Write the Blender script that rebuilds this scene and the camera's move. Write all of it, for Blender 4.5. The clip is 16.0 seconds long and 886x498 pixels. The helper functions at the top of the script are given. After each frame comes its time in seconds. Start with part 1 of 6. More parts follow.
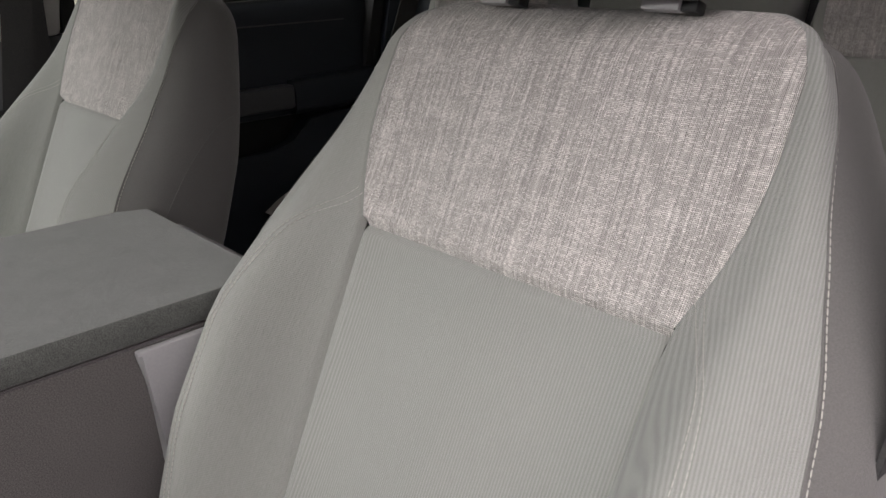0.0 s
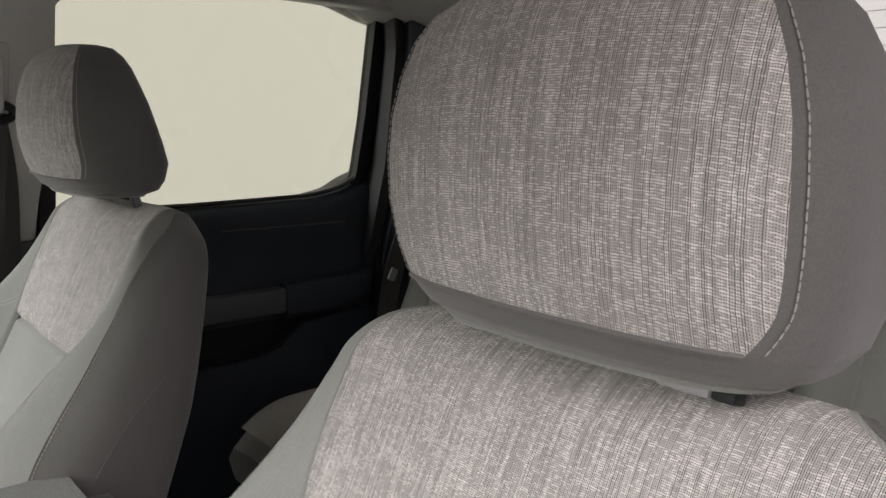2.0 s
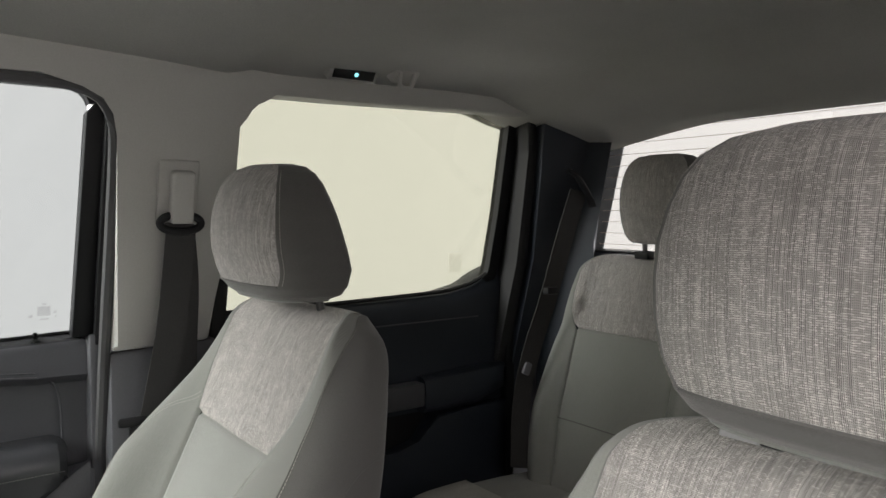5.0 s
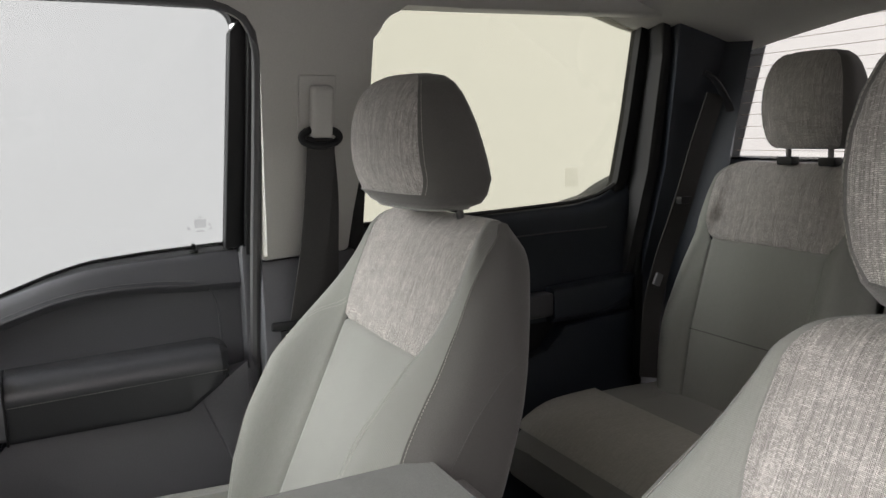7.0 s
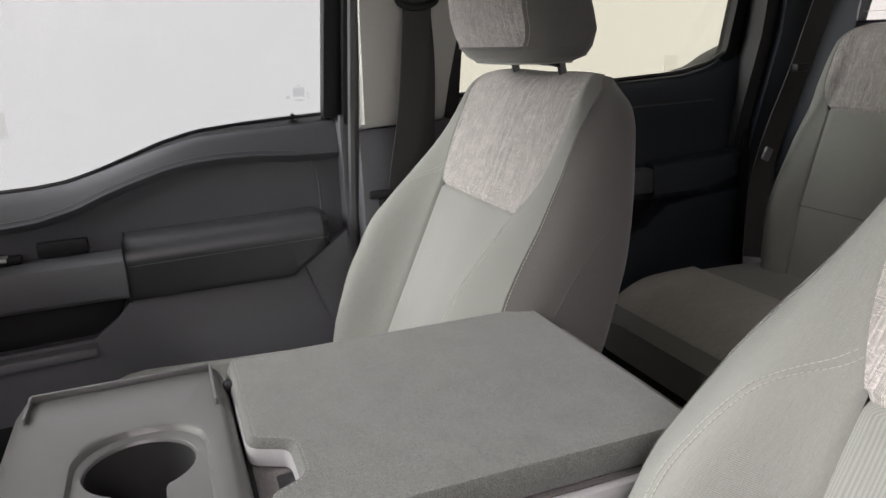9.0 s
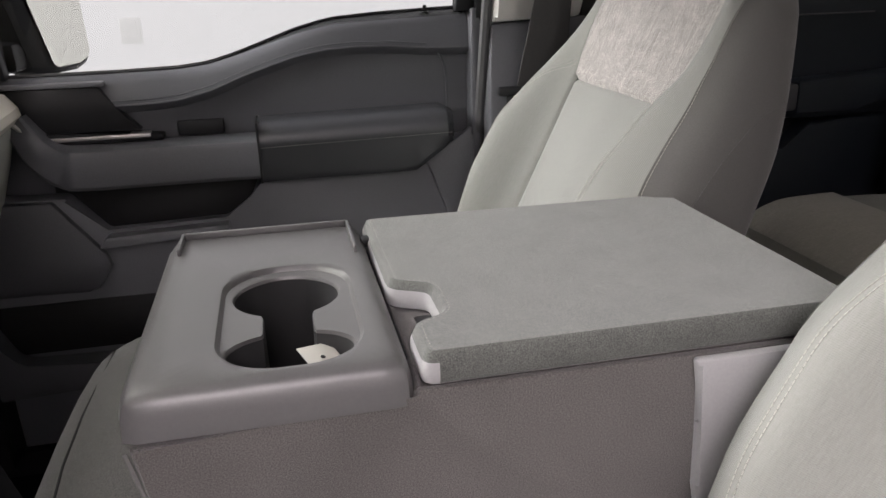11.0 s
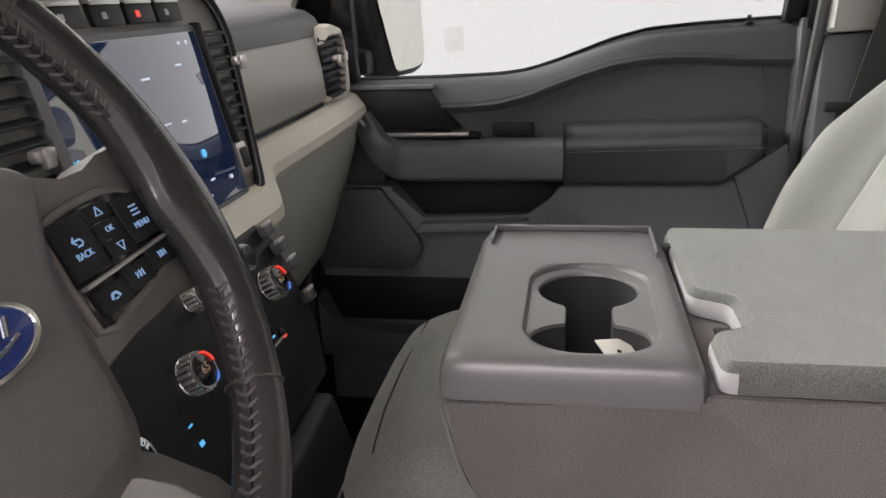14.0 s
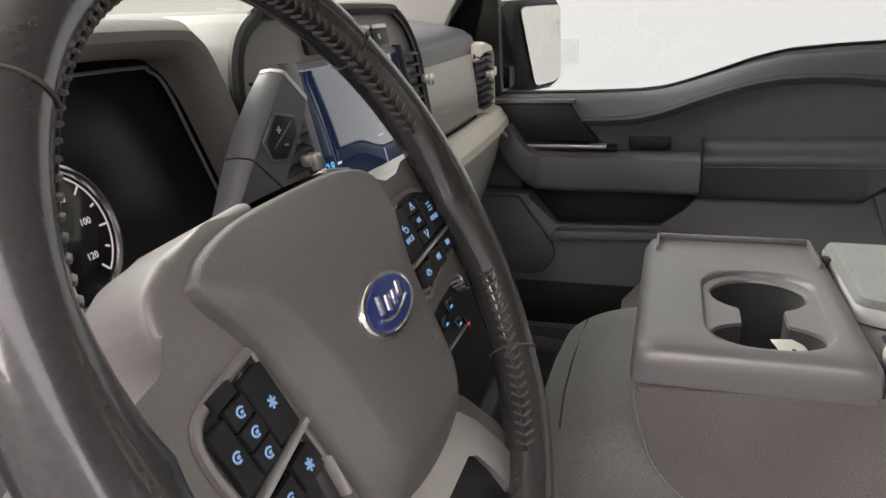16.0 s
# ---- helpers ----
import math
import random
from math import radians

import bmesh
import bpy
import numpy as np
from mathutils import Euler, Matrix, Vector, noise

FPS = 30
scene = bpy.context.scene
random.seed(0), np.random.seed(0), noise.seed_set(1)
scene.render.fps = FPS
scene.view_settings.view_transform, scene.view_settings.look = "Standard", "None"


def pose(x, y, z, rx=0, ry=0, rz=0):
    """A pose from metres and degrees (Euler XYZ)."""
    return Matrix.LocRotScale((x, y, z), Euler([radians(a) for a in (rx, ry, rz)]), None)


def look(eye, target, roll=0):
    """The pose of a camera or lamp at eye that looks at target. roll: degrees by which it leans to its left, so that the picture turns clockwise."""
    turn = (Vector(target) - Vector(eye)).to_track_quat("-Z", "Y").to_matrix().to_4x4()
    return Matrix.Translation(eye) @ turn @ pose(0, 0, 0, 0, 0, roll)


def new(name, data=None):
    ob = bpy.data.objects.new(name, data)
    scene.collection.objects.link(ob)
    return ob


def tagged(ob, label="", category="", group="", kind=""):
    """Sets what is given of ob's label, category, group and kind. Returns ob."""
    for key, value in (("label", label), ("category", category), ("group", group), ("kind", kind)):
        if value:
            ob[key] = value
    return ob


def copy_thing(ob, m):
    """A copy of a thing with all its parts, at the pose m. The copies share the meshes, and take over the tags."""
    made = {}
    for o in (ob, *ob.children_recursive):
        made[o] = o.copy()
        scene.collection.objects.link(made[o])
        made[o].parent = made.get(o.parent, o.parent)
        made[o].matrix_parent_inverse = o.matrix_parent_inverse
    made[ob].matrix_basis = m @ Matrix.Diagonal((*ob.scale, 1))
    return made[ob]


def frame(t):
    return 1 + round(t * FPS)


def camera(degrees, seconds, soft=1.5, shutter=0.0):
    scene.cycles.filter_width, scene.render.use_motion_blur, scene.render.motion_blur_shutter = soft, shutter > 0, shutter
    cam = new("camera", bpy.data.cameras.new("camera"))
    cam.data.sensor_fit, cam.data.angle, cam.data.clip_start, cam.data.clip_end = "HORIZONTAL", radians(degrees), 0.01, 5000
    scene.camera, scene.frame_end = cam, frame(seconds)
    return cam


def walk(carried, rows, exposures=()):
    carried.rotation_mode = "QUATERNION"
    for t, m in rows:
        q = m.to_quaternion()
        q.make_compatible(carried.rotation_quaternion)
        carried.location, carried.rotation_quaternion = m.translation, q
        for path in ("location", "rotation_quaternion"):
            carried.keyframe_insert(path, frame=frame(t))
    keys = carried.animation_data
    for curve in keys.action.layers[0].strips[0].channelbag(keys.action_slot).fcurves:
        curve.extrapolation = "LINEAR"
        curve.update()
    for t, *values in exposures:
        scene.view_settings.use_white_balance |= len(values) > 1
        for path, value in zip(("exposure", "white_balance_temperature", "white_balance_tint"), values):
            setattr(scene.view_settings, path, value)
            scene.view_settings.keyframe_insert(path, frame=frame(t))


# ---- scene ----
cam = camera(61.56, 16.0)
PATH = [
    (0, (-0.7378, 0.0736, 0.9437), (-0.0598, -0.5647, 0.5793), -0.97),
    (0.5, (-0.7064, 0.0113, 0.9634), (-0.0094, -0.6324, 0.6474), -0.24),
    (1, (-0.6790, -0.0319, 0.9864), (0.0418, -0.6717, 0.7200), 0.39),
    (1.5, (-0.6580, -0.0599, 1.0073), (0.0753, -0.7042, 0.7902), 0.97),
    (2, (-0.6448, -0.0608, 1.0286), (0.0879, -0.7221, 0.8679), 1.36),
    (2.5, (-0.6442, -0.0284, 1.0413), (0.0793, -0.7109, 0.9378), 1.73),
    (3, (-0.6289, -0.0002, 1.0443), (0.0966, -0.6855, 0.9820), 1.78),
    (3.5, (-0.6222, 0.0146, 1.0484), (0.1162, -0.6588, 1.0113), 1.62),
    (4, (-0.6145, 0.0293, 1.0507), (0.1478, -0.6173, 1.0204), 1.24),
    (4.5, (-0.6061, 0.0438, 1.0539), (0.1810, -0.5720, 1.0185), 0.68),
    (6.8, (-0.5819, 0.0952, 1.0449), (0.2909, -0.3722, 0.9044), -1.24),
    (7, (-0.5820, 0.0983, 1.0411), (0.2948, -0.3565, 0.8845), -1.46),
    (7.5, (-0.5772, 0.1043, 1.0227), (0.3080, -0.3205, 0.8328), -1.92),
    (8, (-0.5775, 0.1070, 1.0074), (0.3144, -0.2873, 0.7858), -2.14),
    (8.5, (-0.5808, 0.1117, 0.9913), (0.3163, -0.2529, 0.7418), -2.49),
    (9, (-0.5781, 0.1190, 0.9754), (0.3231, -0.2154, 0.6998), -2.78),
    (11.3, (-0.5797, 0.1683, 0.8974), (0.3400, 0.0003, 0.5425), -1.43),
    (11.5, (-0.5798, 0.1712, 0.8962), (0.3432, 0.0289, 0.5388), -1.73),
    (12, (-0.5840, 0.1800, 0.8990), (0.3472, 0.0986, 0.5435), -1.70),
    (12.5, (-0.5886, 0.1843, 0.9003), (0.3491, 0.1704, 0.5533), -1.97),
    (13, (-0.5934, 0.1843, 0.9020), (0.3462, 0.2350, 0.5634), -2.21),
    (13.5, (-0.6021, 0.1862, 0.9044), (0.3350, 0.2991, 0.5741), -2.40),
    (14, (-0.6180, 0.1867, 0.9077), (0.3127, 0.3561, 0.5834), -2.49),
    (14.5, (-0.6349, 0.1890, 0.9084), (0.2873, 0.4055, 0.5880), -2.62),
    (15, (-0.6541, 0.1992, 0.9146), (0.2614, 0.4464, 0.5972), -2.54),
    (15.5, (-0.6823, 0.2320, 0.9249), (0.2294, 0.4968, 0.6108), -2.34),
    (16, (-0.7234, 0.2620, 0.9315), (0.1843, 0.5451, 0.6217), -2.24),
]
EXPOSURE = [(0, -0.06, 6500, 16), (2, 0.33, 6500, 14), (4, 0.53, 6500, 11), (8, 0.60, 6500, 15), (12, 0.80, 6600, 18), (16, 0.88, 6680, 14)]
walk(cam, [(t, look(eye, target, roll)) for t, eye, target, roll in PATH], EXPOSURE)
# ---- end of walk ----

# ---- light ----
# A white photo bay: even light from all round comes in by the windscreen, the windows and the open driver's door.
world = bpy.data.worlds.new("bay_light")
scene.world = world
world.use_nodes = True
wn = world.node_tree.nodes
wn["Background"].inputs["Color"].default_value = (1.0, 0.94, 0.95, 1)
wn["Background"].inputs["Strength"].default_value = 2.3


def lamp(name, place, target, sx, sy, watts, colour):
    data = bpy.data.lights.new(name, "AREA")
    data.shape, data.size, data.size_y, data.energy, data.color = "RECTANGLE", sx, sy, watts, colour
    ob = new(name, data)
    ob.matrix_world = look(place, target)
    return ob


# added fill lamp ahead of the bonnet, to brighten seats and console
lamp("bay_panel_front", (0.75, 2.85, 2.38), (0, 0.1, 0.78), 3.2, 1.5, 230, (0.98, 1.0, 0.95))
# added fill lamp high on the open driver's side, for wheel and console
lamp("bay_panel_side", (-2.7, 0.7, 3.3), (-0.2, 0.3, 0.6), 1.4, 3.0, 88, (1, 0.94, 0.94))


# ---- materials ----
def material(name, colour, rough=0.6, metal=0.0, grain=0.0, grain_scale=400.0, bump=0.0, bump_scale=900.0, stain=0.0, stain_scale=6.0, sheen=0.0, coat=0.0, spec=0.5):
    m = bpy.data.materials.new(name)
    m.use_nodes = True
    nt = m.node_tree
    b = nt.nodes["Principled BSDF"]
    b.inputs["Roughness"].default_value, b.inputs["Metallic"].default_value = rough, metal
    b.inputs["Sheen Weight"].default_value, b.inputs["Coat Weight"].default_value = sheen, coat
    b.inputs["Specular IOR Level"].default_value = spec
    tex = nt.nodes.new("ShaderNodeTexCoord")
    rgb = nt.nodes.new("ShaderNodeRGB")
    rgb.outputs[0].default_value = (*colour, 1)
    out = rgb.outputs[0]
    for amount, size, detail in ((grain, grain_scale, 2), (stain, stain_scale, 4)):
        if amount:
            n = nt.nodes.new("ShaderNodeTexNoise")
            n.inputs["Scale"].default_value, n.inputs["Detail"].default_value = size, detail
            nt.links.new(tex.outputs["Object"], n.inputs["Vector"])
            r = nt.nodes.new("ShaderNodeMapRange")
            r.inputs["From Min"].default_value, r.inputs["From Max"].default_value = 0.25, 0.75
            r.inputs["To Min"].default_value, r.inputs["To Max"].default_value = 1 - amount, 1 + amount
            nt.links.new(n.outputs["Fac"], r.inputs["Value"])
            mul = nt.nodes.new("ShaderNodeMix")
            mul.data_type, mul.blend_type = "RGBA", "MULTIPLY"
            mul.inputs["Factor"].default_value = 1
            nt.links.new(out, mul.inputs["A"])
            nt.links.new(r.outputs["Result"], mul.inputs["B"])
            out = mul.outputs["Result"]
    nt.links.new(out, b.inputs["Base Color"])
    if bump:
        n = nt.nodes.new("ShaderNodeTexNoise")
        n.inputs["Scale"].default_value, n.inputs["Detail"].default_value = bump_scale, 3
        nt.links.new(tex.outputs["Object"], n.inputs["Vector"])
        bp = nt.nodes.new("ShaderNodeBump")
        bp.inputs["Strength"].default_value, bp.inputs["Distance"].default_value = bump, 0.001
        nt.links.new(n.outputs["Fac"], bp.inputs["Height"])
        nt.links.new(bp.outputs["Normal"], b.inputs["Normal"])
    return m


def woven(name, base, light, dark, along=(600, 40, 40), across=(60, 700, 700), rib=4300.0, strength=0.5, ribbed=0.14, lengthwise=False):
    """Cloth of uneven threads: streaks along the height crossed by shorter ones, over a fine rib."""
    m = bpy.data.materials.new(name)
    m.use_nodes = True
    nt = m.node_tree
    b = nt.nodes["Principled BSDF"]
    b.inputs["Roughness"].default_value, b.inputs["Sheen Weight"].default_value = 0.85, 0.25
    b.inputs["Specular IOR Level"].default_value = 0.25
    tex = nt.nodes.new("ShaderNodeTexCoord")

    def streaks(scales, lo, hi, detail=2.0):
        mp = nt.nodes.new("ShaderNodeMapping")
        mp.inputs["Scale"].default_value = scales
        nt.links.new(tex.outputs["Object"], mp.inputs["Vector"])
        n = nt.nodes.new("ShaderNodeTexNoise")
        n.inputs["Scale"].default_value, n.inputs["Detail"].default_value = 1, detail
        nt.links.new(mp.outputs["Vector"], n.inputs["Vector"])
        r = nt.nodes.new("ShaderNodeMapRange")
        r.inputs["From Min"].default_value, r.inputs["From Max"].default_value = lo, hi
        nt.links.new(n.outputs["Fac"], r.inputs["Value"])
        return r.outputs["Result"]

    def maths(op, a, c):
        n = nt.nodes.new("ShaderNodeMath")
        n.operation = op
        for i, v in enumerate((a, c)):
            if isinstance(v, float):
                n.inputs[i].default_value = v
            else:
                nt.links.new(v, n.inputs[i])
        return n.outputs[0]

    def mix(fac, a, c):
        n = nt.nodes.new("ShaderNodeMix")
        n.data_type = "RGBA"
        nt.links.new(fac, n.inputs["Factor"])
        for key, v in (("A", a), ("B", c)):
            if isinstance(v, tuple):
                n.inputs[key].default_value = (*v, 1)
            else:
                nt.links.new(v, n.inputs[key])
        return n.outputs["Result"]

    sep = nt.nodes.new("ShaderNodeSeparateXYZ")
    nt.links.new(tex.outputs["Object"], sep.inputs["Vector"])
    up = maths("SUBTRACT", maths("MULTIPLY", sep.outputs["Z"], 0.90), maths("MULTIPLY", sep.outputs["Y"], 0.42))
    if lengthwise:
        # across the seat, turning back with the bolsters
        side = maths("ABSOLUTE", maths("ADD", sep.outputs["X"], 0.41), 0.0)
        deep = maths("ADD", maths("MULTIPLY", sep.outputs["Y"], 0.893), maths("MULTIPLY", sep.outputs["Z"], 0.45))
        up = maths("SUBTRACT", maths("MULTIPLY", side, 0.85), maths("MULTIPLY", deep, 0.6))
    ladder = maths("ADD", maths("MULTIPLY", maths("SINE", maths("MULTIPLY", up, rib), 0.0), 0.5), 0.5)
    warp = streaks(along, 0.36, 0.66, 3.0)
    thin = streaks(tuple(v * 2.3 for v in along), 0.40, 0.64, 2.0)
    weft = streaks(across, 0.44, 0.66)
    group = streaks((170, 16, 16), 0.42, 0.62, 2.0)
    fine = streaks((1400, 1400, 1400), 0.3, 0.7, 1.0)
    dash = maths("MULTIPLY", maths("MULTIPLY", weft, maths("ADD", maths("MULTIPLY", group, 0.5), 0.4)), maths("ADD", maths("MULTIPLY", ladder, 0.5), 0.5))
    light_fac = maths("ADD", maths("ADD", maths("MULTIPLY", warp, 0.24), maths("MULTIPLY", thin, 0.26)), maths("MULTIPLY", dash, 0.62))
    col = mix(light_fac, base, light)
    dark_fac = maths("MULTIPLY", streaks(tuple(v * 1.6 for v in along), 0.54, 0.70, 2.0), 0.12 if lengthwise else 0.2)
    col = mix(dark_fac, col, dark)
    col = mix(maths("MULTIPLY", fine, 0.18), col, dark)
    col = mix(maths("MULTIPLY", ladder, ribbed), col, dark)
    nt.links.new(col, b.inputs["Base Color"])
    height = maths("ADD", maths("ADD", warp, maths("MULTIPLY", thin, 0.6)), maths("ADD", fine, maths("MULTIPLY", ladder, 0.8)))
    bp = nt.nodes.new("ShaderNodeBump")
    bp.inputs["Strength"].default_value, bp.inputs["Distance"].default_value = strength, 0.0006
    nt.links.new(height, bp.inputs["Height"])
    nt.links.new(bp.outputs["Normal"], b.inputs["Normal"])
    return m


def threads(name, base, light, dark, pitch=0.00098, row=0.00112):
    """Tweed of single yarns: upright threads of uneven tone, crossed by short pale floats that gather in rows, with pin holes between."""
    m = bpy.data.materials.new(name)
    m.use_nodes = True
    nt = m.node_tree
    b = nt.nodes["Principled BSDF"]
    b.inputs["Roughness"].default_value, b.inputs["Sheen Weight"].default_value = 0.85, 0.2
    b.inputs["Specular IOR Level"].default_value = 0.2
    tex = nt.nodes.new("ShaderNodeTexCoord")
    sep = nt.nodes.new("ShaderNodeSeparateXYZ")
    nt.links.new(tex.outputs["Object"], sep.inputs["Vector"])

    def op(kind, *args):
        n = nt.nodes.new("ShaderNodeMath")
        n.operation = kind
        for i, v in enumerate(args):
            if isinstance(v, (int, float)):
                n.inputs[i].default_value = v
            else:
                nt.links.new(v, n.inputs[i])
        return n.outputs[0]

    def vec(x, y):
        n = nt.nodes.new("ShaderNodeCombineXYZ")
        for i, v in enumerate((x, y)):
            nt.links.new(v, n.inputs[i])
        return n.outputs[0]

    def noise(v, size, detail=1.0):
        n = nt.nodes.new("ShaderNodeTexNoise")
        n.inputs["Scale"].default_value, n.inputs["Detail"].default_value = size, detail
        nt.links.new(v, n.inputs["Vector"])
        return n.outputs["Fac"]

    def white(v):
        n = nt.nodes.new("ShaderNodeTexWhiteNoise")
        n.noise_dimensions = "2D"
        nt.links.new(v, n.inputs["Vector"])
        return n.outputs["Value"]

    def between(v, lo, hi):
        n = nt.nodes.new("ShaderNodeMapRange")
        n.inputs["From Min"].default_value, n.inputs["From Max"].default_value = lo, hi
        nt.links.new(v, n.inputs["Value"])
        return n.outputs["Result"]

    def mix(fac, a, c):
        n = nt.nodes.new("ShaderNodeMix")
        n.data_type = "RGBA"
        nt.links.new(fac, n.inputs["Factor"])
        for key, v in (("A", a), ("B", c)):
            if isinstance(v, tuple):
                n.inputs[key].default_value = (*v, 1)
            else:
                nt.links.new(v, n.inputs[key])
        return n.outputs["Result"]

    wobble = op("MULTIPLY", op("SUBTRACT", noise(tex.outputs["Object"], 220.0, 2.0), 0.5), 0.0013)
    up = op("ADD", op("SUBTRACT", op("MULTIPLY", sep.outputs["Z"], 0.90), op("MULTIPLY", sep.outputs["Y"], 0.42)), wobble)
    u = op("DIVIDE", op("ADD", sep.outputs["X"], op("MULTIPLY", wobble, 0.5)), pitch)
    v = op("DIVIDE", up, row)
    col, rw = op("FLOOR", u), op("FLOOR", v)
    fu, fv = op("FRACT", u), op("FRACT", v)
    # long streaks that stay on one thread, and the bundles they lie in
    streak = between(noise(vec(op("MULTIPLY", col, 3.7), op("MULTIPLY", up, 38.0)), 1.0), 0.40, 0.66)
    bundle = between(noise(vec(op("MULTIPLY", col, 0.23), op("MULTIPLY", up, 11.0)), 1.0, 2.0), 0.36, 0.62)
    # pale floats two or three threads wide
    fcol, frow = op("FLOOR", op("ADD", op("DIVIDE", u, 2.2), op("MULTIPLY", white(vec(rw, rw)), 2.0))), rw
    cloud = between(noise(vec(op("MULTIPLY", u, 0.055), op("MULTIPLY", v, 0.06)), 1.0, 2.0), 0.42, 0.62)
    band = white(vec(op("FLOOR", op("DIVIDE", v, 2.4)), op("FLOOR", op("DIVIDE", u, 34.0))))
    chance = op("ADD", op("MULTIPLY", cloud, 0.45), op("ADD", op("MULTIPLY", between(band, 0.45, 1.0), 0.35), 0.12))
    flt = op("LESS_THAN", white(vec(fcol, frow)), chance)
    flt = op("MULTIPLY", flt, op("GREATER_THAN", fv, 0.40))
    # pin holes between the yarns
    hole = op("MULTIPLY", op("LESS_THAN", fu, 0.42), op("LESS_THAN", fv, 0.46))
    hole = op("MULTIPLY", hole, op("SUBTRACT", 1.0, op("MULTIPLY", flt, 0.8)))
    gap = op("MULTIPLY", op("LESS_THAN", fu, 0.34), op("GREATER_THAN", white(vec(col, col)), 0.62))
    pale = op("ADD", op("MULTIPLY", streak, op("ADD", op("MULTIPLY", bundle, 0.27), 0.10)), op("MULTIPLY", flt, op("ADD", op("MULTIPLY", white(vec(frow, fcol)), 0.26), 0.18)))
    c1 = mix(pale, base, light)
    c1 = mix(op("MULTIPLY", hole, 0.80), c1, dark)
    c1 = mix(op("MULTIPLY", gap, 0.72), c1, dark)
    nt.links.new(c1, b.inputs["Base Color"])
    height = op("SUBTRACT", op("ADD", pale, flt), op("ADD", hole, gap))
    bp = nt.nodes.new("ShaderNodeBump")
    bp.inputs["Strength"].default_value, bp.inputs["Distance"].default_value = 0.8, 0.0005
    nt.links.new(height, bp.inputs["Height"])
    nt.links.new(bp.outputs["Normal"], b.inputs["Normal"])
    return m


def glass(name, tint, gloss=0.025):
    m = bpy.data.materials.new(name)
    m.use_nodes = True
    nt = m.node_tree
    nt.nodes.remove(nt.nodes["Principled BSDF"])
    t, g, x = nt.nodes.new("ShaderNodeBsdfTransparent"), nt.nodes.new("ShaderNodeBsdfGlossy"), nt.nodes.new("ShaderNodeMixShader")
    t.inputs["Color"].default_value, g.inputs["Roughness"].default_value = (*tint, 1), 0.02
    x.inputs["Fac"].default_value = gloss
    nt.links.new(t.outputs[0], x.inputs[1])
    nt.links.new(g.outputs[0], x.inputs[2])
    nt.links.new(x.outputs[0], nt.nodes["Material Output"].inputs["Surface"])
    return m


def glowing(name, colour, strength):
    m = bpy.data.materials.new(name)
    m.use_nodes = True
    b = m.node_tree.nodes["Principled BSDF"]
    b.inputs["Base Color"].default_value = (*[c * 0.2 for c in colour], 1)
    b.inputs["Emission Color"].default_value, b.inputs["Emission Strength"].default_value = (*colour, 1), strength
    b.inputs["Roughness"].default_value = 0.3
    return m


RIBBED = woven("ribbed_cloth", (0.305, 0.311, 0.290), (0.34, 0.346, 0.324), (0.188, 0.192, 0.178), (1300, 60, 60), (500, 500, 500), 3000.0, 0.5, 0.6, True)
PLAIN = woven("plain_cloth", (0.245, 0.250, 0.232), (0.285, 0.290, 0.270), (0.175, 0.179, 0.166), (900, 60, 60), (300, 500, 500), 4300.0, 0.3)
REARWEAVE = woven("pale_rear_cloth", (0.38, 0.376, 0.342), (0.56, 0.54, 0.51), (0.26, 0.25, 0.235), (560, 20, 20), (130, 330, 330), 4300.0, 0.3)
PATTERN = threads("streaked_cloth", (0.37, 0.349, 0.33), (0.95, 0.91, 0.87), (0.07, 0.065, 0.061))
SIDE = material("side_cloth", (0.125, 0.122, 0.116), 0.8, grain=0.12, grain_scale=900, bump=0.35, bump_scale=1400, stain=0.06, sheen=0.25, spec=0.25)
KNIT = material("console_cloth", (0.100, 0.104, 0.097), 0.88, grain=0.55, grain_scale=1000, bump=0.45, bump_scale=1700, stain=0.12, stain_scale=30, sheen=0.3, spec=0.25)
DASHTOP = material("grey_dash_vinyl", (0.165, 0.163, 0.156), 0.75, grain=0.1, bump=0.4, bump_scale=1100, stain=0.05, spec=0.2)
GLOVE = material("sage_grey_plastic", (0.47, 0.475, 0.44), 0.5, grain=0.05, bump=0.25, bump_scale=1500, stain=0.04)
KSIDE = material("brown_grey_side_cloth", (0.114, 0.106, 0.103), 0.88, grain=0.45, grain_scale=900, bump=0.6, bump_scale=1200, stain=0.12, stain_scale=12, sheen=0.3, spec=0.2)
HINGE = material("lilac_grey_plastic", (0.33, 0.325, 0.33), 0.5, grain=0.04, bump=0.2, bump_scale=1500)
THREAD = material("thread", (0.40, 0.39, 0.355), 0.7)
DARK = material("charcoal_plastic", (0.090, 0.092, 0.101), 0.42, grain=0.08, bump=0.25, bump_scale=1600, stain=0.06)
SOFT = material("charcoal_vinyl", (0.090, 0.092, 0.102), 0.36, grain=0.06, bump=0.35, bump_scale=1100, stain=0.05)
MID = material("slate_plastic", (0.160, 0.164, 0.177), 0.45, grain=0.06, bump=0.25, bump_scale=1500, stain=0.05)
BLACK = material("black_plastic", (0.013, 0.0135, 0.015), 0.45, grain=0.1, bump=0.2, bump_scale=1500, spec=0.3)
RUBBER = material("black_rubber", (0.022, 0.022, 0.023), 0.6, bump=0.2, bump_scale=700)
TAUPE = material("taupe_plastic", (0.70, 0.665, 0.585), 0.42, grain=0.05, bump=0.2, bump_scale=1500, stain=0.04)
PEWTER = material("pewter_panel", (0.44, 0.425, 0.39), 0.38, metal=0.1, grain=0.06, bump=0.1, bump_scale=1500)
